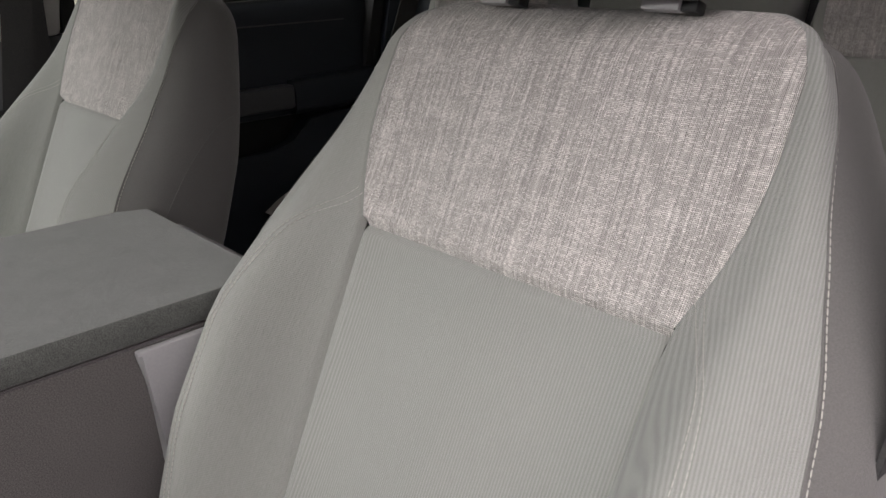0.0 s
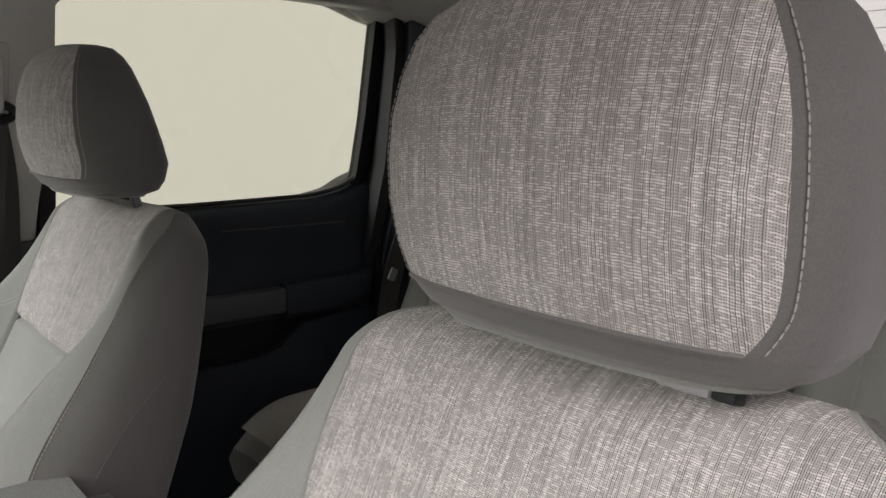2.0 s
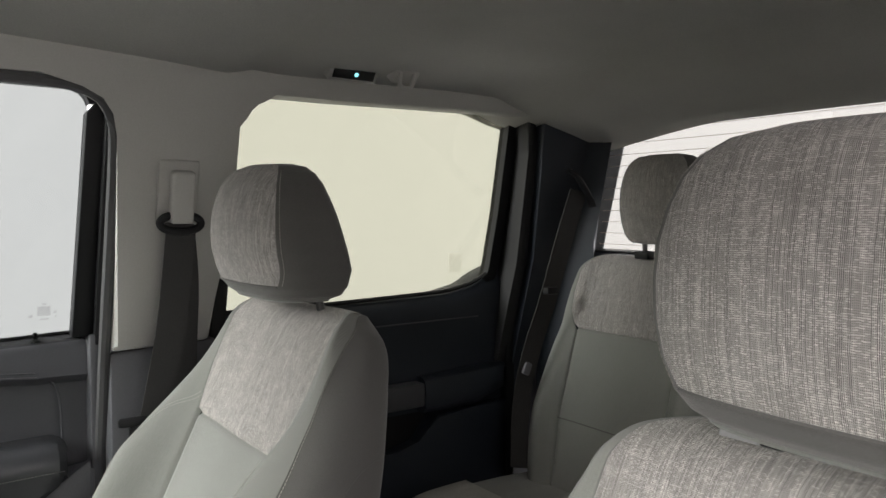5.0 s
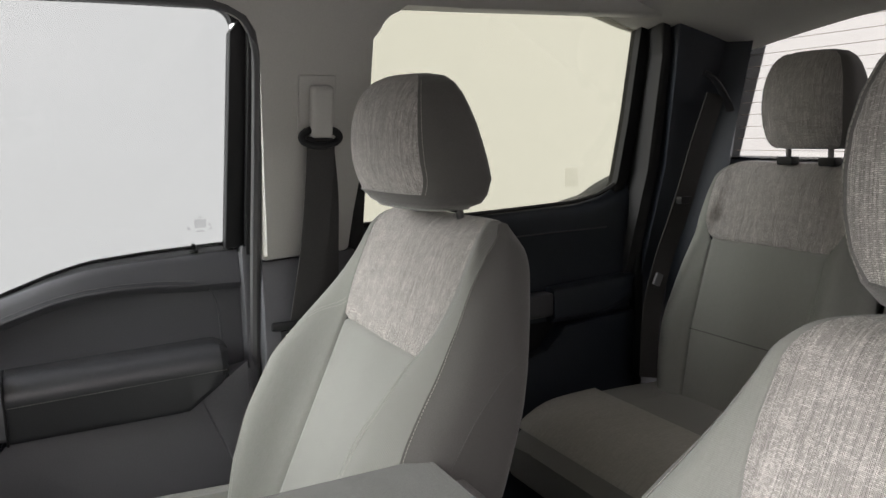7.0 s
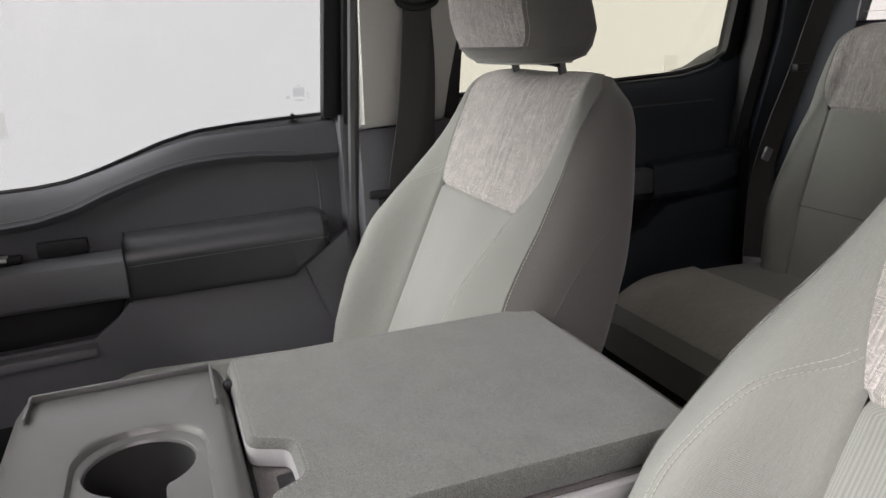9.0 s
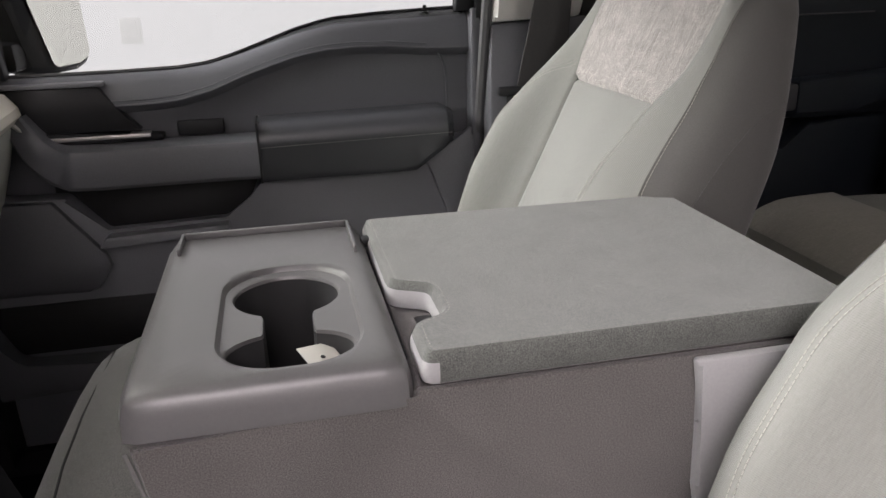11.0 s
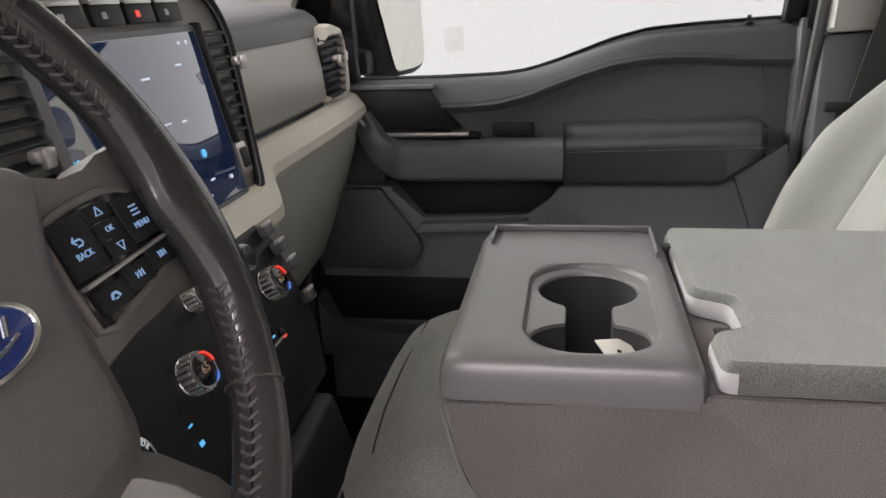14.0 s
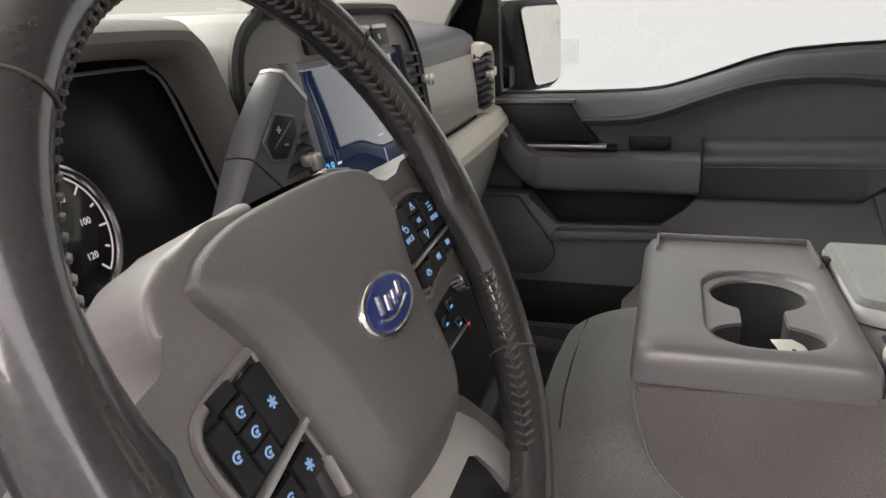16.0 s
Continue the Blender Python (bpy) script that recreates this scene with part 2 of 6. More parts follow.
TRAYP = material("tray_plastic", (0.098, 0.096, 0.097), 0.29, grain=0.05, bump=0.2, bump_scale=1500, stain=0.05, spec=0.85)
PILLAR = material("grey_pillar_plastic", (0.54, 0.535, 0.51), 0.5, grain=0.04, bump=0.2, bump_scale=1500)
LINER = material("headliner_cloth", (0.74, 0.735, 0.70), 0.9, grain=0.08, grain_scale=500, bump=0.3, bump_scale=900, stain=0.05, sheen=0.15, spec=0.15)
CARPET = material("black_carpet", (0.010, 0.010, 0.012), 0.95, grain=0.4, grain_scale=500, bump=0.8, bump_scale=500, spec=0.08)
DARKER = material("navy_black_vinyl", (0.024, 0.030, 0.041), 0.45, grain=0.08, bump=0.3, bump_scale=1200, stain=0.05)
PAD = material("black_armrest_vinyl", (0.045, 0.047, 0.053), 0.27, grain=0.06, bump=0.3, bump_scale=1100, stain=0.05, spec=0.8)
DULL = material("dull_thread", (0.15, 0.148, 0.145), 0.7)
POST = material("dark_chrome", (0.16, 0.16, 0.16), 0.3, metal=0.8)
LACE = material("dark_lace", (0.060, 0.053, 0.050), 0.45)
LEATHER = material("black_leather", (0.029, 0.028, 0.0285), 0.24, coat=0.5, grain=0.12, bump=0.1, bump_scale=420, stain=0.1)
AIRBAG = material("airbag_vinyl", (0.102, 0.098, 0.096), 0.40, grain=0.06, bump=0.35, bump_scale=1200, stain=0.05)
SATIN = material("satin_silver", (0.62, 0.60, 0.59), 0.32, metal=0.8, grain=0.04)
CHROME = material("chrome", (0.80, 0.80, 0.80), 0.10, metal=1.0)
GLOSS = material("gloss_black", (0.012, 0.012, 0.014), 0.12, coat=0.4)
WEB = material("belt_webbing", (0.035, 0.034, 0.034), 0.7, grain=0.25, grain_scale=600, bump=0.6, bump_scale=700)
STACK = material("stack_grey", (0.21, 0.205, 0.195), 0.42, grain=0.05, bump=0.2, bump_scale=1500, stain=0.04)
MIRROR = material("mirror_glass", (0.72, 0.72, 0.67), 0.03, metal=1.0)
CARD = material("white_card", (0.48, 0.47, 0.43), 0.6)
GLASS_FRONT = glass("front_glass", (0.398, 0.406, 0.405))
GLASS_REAR = glass("rear_privacy_glass", (0.42, 0.42, 0.378))
GLASS_BACK = glass("back_glass", (0.45, 0.445, 0.435))
GLASS_CLEAR = glass("windscreen_glass", (0.36, 0.37, 0.345))


# ---- mesh helpers ----
def thing(name, place=(0, 0, 0), label="", category="", group="", kind=""):
    ob = new(name)
    ob.empty_display_size = 0.05
    ob.location = place
    return tagged(ob, label, category, group, kind)


def part(name, bm, mat, parent=None, label="", smooth=35):
    """Links a bmesh as one mesh object under a thing or part; the bmesh is given in world places."""
    me = bpy.data.meshes.new(name)
    bmesh.ops.recalc_face_normals(bm, faces=bm.faces)
    bm.to_mesh(me)
    bm.free()
    me.shade_smooth()
    me.set_sharp_from_angle(angle=radians(smooth))
    me.materials.append(mat)
    ob = new(name, me)
    if parent:
        ob.parent = parent
        p = Matrix.Translation(parent.location) if parent.type == "EMPTY" else Matrix.Identity(4)
        ob.matrix_parent_inverse = p.inverted()
    if label:
        ob["label"] = label
    return ob


def span(lo, hi, n):
    return [lo + (hi - lo) * k / n for k in range(n + 1)]


def rbox(x0, x1, y0, y1, z0, z1, r=0.005, seg=2):
    bm = bmesh.new()
    v = [bm.verts.new(c) for c in ((x0, y0, z0), (x1, y0, z0), (x1, y1, z0), (x0, y1, z0), (x0, y0, z1), (x1, y0, z1), (x1, y1, z1), (x0, y1, z1))]
    for f in ((3, 2, 1, 0), (4, 5, 6, 7), (0, 1, 5, 4), (1, 2, 6, 5), (2, 3, 7, 6), (3, 0, 4, 7)):
        bm.faces.new([v[i] for i in f])
    if r:
        bmesh.ops.bevel(bm, geom=bm.edges[:], offset=r, segments=seg, profile=0.5, affect="EDGES", clamp_overlap=True)
    return bm


def moved(bm, m):
    bmesh.ops.transform(bm, matrix=m, verts=bm.verts)
    return bm


def joined(*bms):
    out = bms[0]
    for b in bms[1:]:
        me = bpy.data.meshes.new("join")
        b.to_mesh(me)
        b.free()
        out.from_mesh(me)
        bpy.data.meshes.remove(me)
    return out


def prism(poly, axis, a, b, r=0.0, seg=2):
    """A flat outline drawn out along an axis from a to b. For x the outline is (y, z); for y (x, z); for z (x, y)."""
    def at(p, d):
        return {"x": (d, p[0], p[1]), "y": (p[0], d, p[1]), "z": (p[0], p[1], d)}[axis]
    bm = bmesh.new()
    lo, hi = [bm.verts.new(at(p, a)) for p in poly], [bm.verts.new(at(p, b)) for p in poly]
    n = len(poly)
    bm.faces.new(lo)
    bm.faces.new(hi[::-1])
    for i in range(n):
        bm.faces.new((lo[i], hi[i], hi[(i + 1) % n], lo[(i + 1) % n]))
    if r:
        bmesh.ops.bevel(bm, geom=bm.edges[:], offset=r, segments=seg, profile=0.5, affect="EDGES", clamp_overlap=True)
    return bm


def loft(rings, closed=True, caps=True):
    bm = bmesh.new()
    rows = [[bm.verts.new(p) for p in ring] for ring in rings]
    n = len(rows[0])
    for a, b in zip(rows, rows[1:]):
        for i in range(n if closed else n - 1):
            j = (i + 1) % n
            bm.faces.new((a[i], a[j], b[j], b[i]))
    if caps and closed:
        bm.faces.new(rows[0][::-1])
        bm.faces.new(rows[-1])
    return bm


def cat(points, steps):
    """A smooth line through the points (Catmull-Rom), steps per span."""
    p = [Vector(q) for q in points]
    p = [2 * p[0] - p[1]] + p + [2 * p[-1] - p[-2]]
    out = []
    for i in range(1, len(p) - 2):
        for s in range(steps):
            t = s / steps
            a, b, c, d = p[i - 1:i + 3]
            out.append(0.5 * (2 * b + (c - a) * t + (2 * a - 5 * b + 4 * c - d) * t * t + (3 * b - a - 3 * c + d) * t ** 3))
    return out + [p[-2]]


def tube(points, r, sides=8, closed=False, flat=1.0, up=(0, 0, 1)):
    """A bar along a line of points, round or (flat < 1) pressed flat along up."""
    p = [Vector(q) for q in points]
    n = len(p)
    rings = []
    for i in range(n):
        a, b = (p[i - 1], p[(i + 1) % n]) if closed else (p[max(i - 1, 0)], p[min(i + 1, n - 1)])
        d = (b - a).normalized()
        s = d.cross(Vector(up))
        s = s.normalized() if s.length > 1e-4 else d.orthogonal().normalized()
        u = s.cross(d)
        rings.append([p[i] + r * (math.cos(k) * s + flat * math.sin(k) * u) for k in (2 * math.pi * j / sides for j in range(sides))])
    if closed:
        rings.append(rings[0])
    bm = loft(rings, True, not closed)
    if closed:
        bmesh.ops.remove_doubles(bm, verts=bm.verts, dist=1e-6)
    return bm


def lathe(profile, m, sides=32):
    """A turned shape: (radius, height) along local z, placed by m."""
    bm = loft([[m @ Vector((r * math.cos(a), r * math.sin(a), h)) for a in (2 * math.pi * k / sides for k in range(sides))] for r, h in profile])
    return bm


def lerp(table, x):
    return float(np.interp(x, [a for a, _ in table], [b for _, b in table]))


def soft(table, x, reach=0.016):
    """The table read with its corners rounded off."""
    return sum(lerp(table, x + reach * k / 3) for k in range(-3, 4)) / 7


def facing(place, normal, up=(0, 0, 1)):
    """A pose at place whose local z is normal and whose local y is near up."""
    n = Vector(normal).normalized()
    x = Vector(up).cross(n).normalized()
    y = n.cross(x)
    return Matrix.Translation(place) @ Matrix((x, y, n)).transposed().to_4x4()


def dashes(name, line, parent, mat=THREAD, size=0.0011, step=0.0046, gap=0.0009, label=""):
    """A row of sewn stitches along a line."""
    bm = bmesh.new()
    pts = [Vector(p) for p in line]
    lens = [0.0]
    for a, b in zip(pts, pts[1:]):
        lens.append(lens[-1] + (b - a).length)

    def at(s):
        return Vector([float(np.interp(s, lens, [p[k] for p in pts])) for k in range(3)])
    s = 0.0
    out = bmesh.new()
    while s + step < lens[-1]:
        a, b = at(s), at(s + step - gap)
        d = (b - a)
        if d.length > 1e-6:
            d.normalize()
            o = d.orthogonal().normalized()
            w = d.cross(o)
            ring = [(o, w), (w, -o), (-o, -w), (-w, o)]
            va = [out.verts.new(a + size * 0.5 * q[0]) for q in ring]
            mid = [out.verts.new((a + b) / 2 + size * 0.8 * q[0]) for q in ring]
            vb = [out.verts.new(b + size * 0.5 * q[0]) for q in ring]
            for r0, r1 in ((va, mid), (mid, vb)):
                for k in range(4):
                    out.faces.new((r0[k], r0[(k + 1) % 4], r1[(k + 1) % 4], r1[k]))
        s += step
    bm.free()
    return part(name, out, mat, parent, label)


def writing(name, text, m, size, mat, parent, label=""):
    cu = bpy.data.curves.new(name, "FONT")
    cu.body, cu.size, cu.align_x, cu.align_y, cu.extrude = text, size, "CENTER", "CENTER", 0.0002
    tmp = new("tmp", cu)
    me = bpy.data.meshes.new_from_object(tmp.evaluated_get(bpy.context.evaluated_depsgraph_get()))
    bpy.data.objects.remove(tmp)
    bpy.data.curves.remove(cu)
    bm = bmesh.new()
    bm.from_mesh(me)
    bpy.data.meshes.remove(me)
    return part(name, moved(bm, m), mat, parent, label)


def plate(name, m, sx, sy, t, mat, parent, r=0.001, label=""):
    return part(name, moved(rbox(-sx / 2, sx / 2, -sy / 2, sy / 2, 0, t, r), m), mat, parent, label)


# ---- the bay outside ----
GROUND = -0.62
ground = part("ground", rbox(-60, 60, -60, 60, GROUND - 0.1, GROUND, 0), material("pale_floor", (0.16, 0.157, 0.153), 0.5, grain=0.03, grain_scale=60, stain=0.05, stain_scale=1.5))
tagged(ground, "pale painted concrete floor of a photo bay", "floor", kind="structure")
# the wall's brightness is emission, in place of light falling on it
bay = glowing("bay_wall_glow", (1.0, 0.99, 0.975), 2.45)
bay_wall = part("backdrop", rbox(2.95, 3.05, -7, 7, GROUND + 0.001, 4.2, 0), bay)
tagged(bay_wall, "plain white bay wall, its brightness put in as glow", "wall", kind="structure")
# outlet plates glow too, to keep up with the glowing wall
OUTLET_GLOW = glowing("outlet_glow", (0.96, 0.95, 0.92), 2.2)
for oy, oz in ((-2.59, 0.757), (0.742, 0.706)):
    o = thing("wall_outlet", (2.94, oy, oz), "small off-white outlet plate on the white wall, given a glow", "outlet", "outlets on the bay wall")
    part("cover_plate", rbox(2.938, 2.9495, oy - 0.045, oy + 0.045, oz - 0.055, oz + 0.055, 0.003), OUTLET_GLOW, o)
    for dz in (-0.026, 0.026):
        part("socket", rbox(2.934, 2.9375, oy - 0.025, oy + 0.025, oz + dz - 0.018, oz + dz + 0.018, 0.001), OUTLET_GLOW, o)

# unseen wall, added to cut the light through the driver's doorway
side_blocker = part("backdrop", rbox(-4.3, -4.2, -7, 7, GROUND + 0.001, 4.2, 0), material("blocker_grey", (0.26, 0.25, 0.248), 0.8, grain=0.05, grain_scale=40, stain=0.08, stain_scale=1.2))
tagged(side_blocker, "unseen grey wall added to hold back light from the left", "wall", kind="structure")

# ---- cab shell ----
SILL = [(-0.23, 0.842), (-0.173, 0.842), (-0.029, 0.836), (0.059, 0.829), (0.118, 0.814), (0.169, 0.796), (0.22, 0.778), (0.272, 0.763), (0.324, 0.757), (0.43, 0.754), (0.75, 0.752)]
REAR_SILL = [(-1.11, 0.932), (-1.05, 0.910), (-1.012, 0.888), (-0.94, 0.873), (-0.80, 0.868), (-0.664, 0.864), (-0.40, 0.862)]


def lean(z):
    """How far in the side glass stands at a height."""
    return 0.771 - 0.265 * (z - 0.862)


floor = part("floor", joined(rbox(-0.80, 0.80, -1.36, 1.0, -0.02, 0.03, 0.004), prism([(-0.20, 0.031), (0.20, 0.031), (0.12, 0.17), (-0.12, 0.17)], "y", -1.2, 0.98, 0.02)), CARPET)
rocker = part("trim", rbox(0.742, 0.90, -1.36, 1.0, -0.02, 0.078, 0.004), BLACK)
tagged(rocker, "black sill cover under the closed doors", "sill", kind="structure")
tagged(floor, "black carpeted cab floor with a centre tunnel", "floor", kind="structure")
firewall = part("wall_front", rbox(-0.85, 0.85, 0.98, 1.03, -0.02, 0.80, 0.004), BLACK)
tagged(firewall, "black bulkhead behind the dashboard", "wall", kind="structure")

# roof lining: a shallow tray, turned down at the sides and the back
def roof_ring(y, rise=0.0):
    out = []
    for k in range(-16, 17):
        x = k / 16 * 0.70
        a = abs(x) / 0.70
        z = 1.335 - 0.012 * a ** 2 - 0.05 * max(0.0, (a - 0.45) / 0.55) ** 1.2
        z += 0.012 * math.exp(-((abs(x) - 0.30) / 0.05) ** 4) * (1 if -0.95 < y < 0.3 else 0) * 0.4
        out.append((x, y, z + rise * (1 - a ** 4 if -0.45 < y < 0 else 1)))
    return out


rows = [roof_ring(y, r) for y, r in ((0.62, -0.10), (0.55, -0.055), (0.45, -0.02), (0.25, 0), (0.0, 0.004), (-0.12, -0.003), (-0.24, -0.014), (-0.33, -0.026), (-0.368, -0.030), (-0.385, -0.024), (-0.41, -0.012), (-0.46, -0.009), (-0.62, -0.007), (-0.80, -0.003), (-0.925, -0.004), (-0.945, -0.008), (-1.0, -0.024), (-1.10, -0.044), (-1.19, -0.062), (-1.25, -0.076), (-1.29, -0.092))]
lin = loft(rows, False, False)
top = bmesh.ops.solidify(lin, geom=lin.faces[:], thickness=-0.02)
ceiling = part("ceiling", lin, LINER)
tagged(ceiling, "grey cloth headliner of the cab roof", "headliner", kind="structure")
roof = part("roof", rbox(-0.74, 0.74, -1.40, 0.60, 1.385, 1.41, 0.01), DARK)
tagged(roof, "outer roof skin of the pickup cab", "roof", kind="structure")
# raised bow of the roof lining over the rear seats
bow = cat([(-0.50, -1.00, 1.324), (-0.30, -1.04, 1.333), (0.0, -1.05, 1.336), (0.30, -1.04, 1.333), (0.50, -1.00, 1.324)], 5)
roof_bow = part("trim", tube(bow, 0.03, 8, flat=0.22), LINER)
tagged(roof_bow, "shallow moulded step in the grey headliner", "headliner trim", kind="structure")


def glass_pane(ys, low, high, x_of, thick=0.004):
    """A pane on the leaning side of the cab, from its lower to its upper edge along y."""
    return loft([[(x_of(z) + d, y, z) for d, z in ((0, low(y)), (0, (low(y) + high(y)) / 2), (0, high(y)), (thick, high(y)), (thick, (low(y) + high(y)) / 2), (thick, low(y)))] for y in ys])


def rail(outline, x_of, width, off=0.0, depth=0.03, closed=True):
    """A frame of the given width round an opening in the cab's side."""
    n = len(outline)
    cy, cz = sum(p[0] for p in outline) / n, sum(p[1] for p in outline) / n
    rings = []
    for i, (y, z) in enumerate(outline):
        a, b = Vector(outline[i - 1]), Vector(outline[(i + 1) % n])
        d = (b - a).normalized()
        o = Vector((d.y, -d.x))
        if o.dot(Vector((y - cy, z - cz))) < 0:
            o = -o
        y1, z1 = y + o.x * width, z + o.y * width
        rings.append([(x_of(z) + off, y, z), (x_of(z1) + off, y1, z1), (x_of(z1) + off + depth, y1, z1), (x_of(z) + off + depth, y, z)])
    if closed:
        rings.append(rings[0])
    else:
        rings = rings[1:-1]
    bm = loft(rings, True, not closed)
    bmesh.ops.remove_doubles(bm, verts=bm.verts, dist=1e-6)
    return bm


def round_corner(p, a, b, r, n=5):
    """Points of a rounded corner at p between the neighbours a and b."""
    p, a, b = Vector(p), Vector(a), Vector(b)
    s, e = p + (a - p).normalized() * r, p + (b - p).normalized() * r
    return [tuple((1 - t) ** 2 * s + 2 * t * (1 - t) * p + t * t * e) for t in (k / n for k in range(n + 1))]


# ---- front passenger door ----
def front_door(side):
    """side 1: the passenger's door, closed."""
    d = thing("door_1", (0.80, 0.2, 0.05), "charcoal front door panel with slate lower half, closed", "door", kind="structure")
    ys = [0.74 - 0.93 * k / 44 for k in range(45)]

    bead_z = [(-0.20, 0.776), (-0.108, 0.778), (-0.04, 0.784), (0.019, 0.785), (0.07, 0.782), (0.118, 0.774), (0.17, 0.759), (0.22, 0.742), (0.272, 0.722), (0.325, 0.709), (0.37, 0.705), (0.42, 0.704), (0.74, 0.704)]

    def prof(y):
        s, e = lerp(SILL, y), lerp(bead_z, y)
        return [(0.86, y, s - 0.004), (0.835, y, s + 0.001), (0.817, y, s + 0.001), (0.803, y, s - 0.006), (0.795, y, s - 0.018), (0.790, y, e + 0.006), (0.787, y, e), (0.790, y, e - 0.005), (0.801, y, e - 0.014), (0.804, y, e - 0.03), (0.806, y, 0.655), (0.806, y, 0.55), (0.84, y, 0.55)]
    part("upper_panel", loft([prof(y) for y in ys], True, True), SOFT, d, "charcoal vinyl upper panel with a swept ledge")
    edge = [(-0.150, 0.665), (-0.149, 0.72), (-0.146, 0.745), (-0.138, 0.764), (-0.124, 0.775), (-0.09, 0.783)]
    seam = [Vector((0.7862, y, lerp(bead_z, y))) for y in (0.44 - 0.55 * k / 40 for k in range(41))]
    bead = seam + [Vector((0.797, y, z)) for y, z in edge[:-1][::-1]]
    part("panel_bead", tube(bead, 0.0022, 6), SOFT, d, "raised sewn bead")
    part("panel_bead", tube([p + Vector((-0.0015, 0, 0.0085)) for p in seam], 0.0012, 6), SOFT, d, "second fine bead above it")
    # glossier dark insert ahead, by the release lever
    part("switch_insert", prism([(0.74, 0.738), (0.455, 0.738), (0.43, 0.70), (0.395, 0.662), (0.74, 0.662)], "x", 0.783, 0.81, 0.003), BLACK, d, "darker grained insert")
    part("insert_cap", rbox(0.781, 0.80, 0.446, 0.74, 0.7385, 0.7465, 0.002), MID, d, "paler strip over the insert")
    # lower panel
    low = [(0.76, 0.56), (0.535, 0.555), (0.478, 0.486), (0.27, 0.492), (0.225, 0.525), (0.206, 0.565), (-0.195, 0.62), (-0.195, 0.10), (-0.10, 0.06), (0.76, 0.06)]
    part("lower_panel", prism(low, "x", 0.765, 0.83, 0.006), MID, d, "slate grained lower panel")
    part("panel_facet", prism([(-0.10, 0.575), (-0.188, 0.635), (-0.188, 0.42), (-0.165, 0.40)], "x", 0.759, 0.775, 0.004), MID, d)
    # pocket back in black, so its colour carries the shade inside
    part("pocket_back", rbox(0.805, 0.825, 0.18, 0.56, 0.43, 0.58, 0.004), BLACK, d, "storage pocket back, black for its shade")
    part("pocket_lip", prism([(0.475, 0.486), (0.268, 0.492), (0.268, 0.474), (0.49, 0.466)], "x", 0.738, 0.77, 0.004), MID, d)
    part("speaker_grille", prism([(0.735, 0.555), (0.555, 0.553), (0.482, 0.452), (0.476, 0.43), (0.50, 0.392), (0.52, 0.384), (0.735, 0.388)], "x", 0.748, 0.768, 0.006), DARK, d, "flat charcoal speaker cover")
    part("map_pocket", prism([(0.70, 0.36), (0.66, 0.275), (0.64, 0.262), (0.30, 0.250), (0.28, 0.22), (0.72, 0.20)], "x", 0.715, 0.77, 0.008), DARK, d, "low door pocket")
    # thin black sheet stands for the shade behind the low pocket
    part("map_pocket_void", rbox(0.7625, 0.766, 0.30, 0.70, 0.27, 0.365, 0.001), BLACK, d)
    # padded armrest: swept profile, tapered at its rear end
    rings = []
    for k in range(25):
        y = 0.2025 - 0.352 * k / 24
        e = max(0.0, (0.02 - (y + 0.149)) / 0.02) if y < -0.129 else 0.0
        lowz = 0.563 + 0.052 * max(0.0, (-0.075 - y) / 0.075)
        x0 = 0.7225 + 0.02 * e * e
        topz = 0.672 + 0.006 * (0.2 - y) / 0.35 - 0.008 * e * e
        rings.append([(0.81, y, topz - 0.002), (0.775, y, topz), (0.745, y, topz - 0.003), (x0 + 0.008, y, topz - 0.014), (x0, y, topz - 0.03), (x0, y, topz - 0.042), (x0 + 0.002, y, topz - 0.047), (x0 + 0.003, y, lowz + 0.014), (x0 + 0.010, y, lowz + 0.003), (0.745, y, lowz), (0.81, y, lowz)])
    part("armrest_pad", loft(rings), PAD, d, "padded charcoal vinyl armrest with a sewn edge")
    dashes("armrest_stitching", [(0.7213, 0.197 - 0.34 * k / 20, 0.6285 + 0.006 * k / 20) for k in range(21)], d, mat=DULL, size=0.0010, step=0.005)
    # pull: a broad bar that turns up at its front
    bar = cat([(0.203, 0.607), (0.30, 0.608), (0.40, 0.608), (0.48, 0.608), (0.525, 0.614), (0.560, 0.640), (0.59, 0.690)], 5)
    rings = []
    for k, p in enumerate(bar):
        q = bar[min(k + 1, len(bar) - 1)] - bar[max(k - 1, 0)]
        t = Vector((q[0], q[1])).normalized()
        n = Vector((-t.y, t.x))
        w = 0.0355 * (1 - 0.45 * max(0.0, (k - 18) / 12))
        ring = []
        for x, s in ((0.80, 1), (0.735, 1), (0.725, 0.9), (0.7215, 0.7), (0.7215, -0.75), (0.726, -0.93), (0.738, -1), (0.80, -1)):
            c = Vector((p[0], p[1])) + n * (w * s)
            ring.append((x + 0.035 * max(0.0, (k - 18) / 12), c.x, c.y))
        rings.append(ring)
    part("door_pull", loft(rings), DARK, d, "slate plastic pull bar")
    part("pull_end_cap", rbox(0.7213, 0.80, 0.1995, 0.2035, 0.566, 0.672, 0.001), BLACK, d)
    # solid black block in place of a hollow, shade put in as colour
    part("cup_recess", rbox(0.79, 0.8045, 0.258, 0.338, 0.645, 0.672, 0.004), BLACK, d, "black block drawn as a shaded finger recess")
    part("release_bezel", prism([(0.60, 0.640), (0.555, 0.6445), (0.36, 0.6445), (0.36, 0.655), (0.56, 0.664), (0.60, 0.69)], "x", 0.775, 0.80, 0.002), BLACK, d)
    part("release_lever", joined(rbox(0.772, 0.80, 0.381, 0.545, 0.6505, 0.6575, 0.002)), SATIN, d, "satin silver release lever")
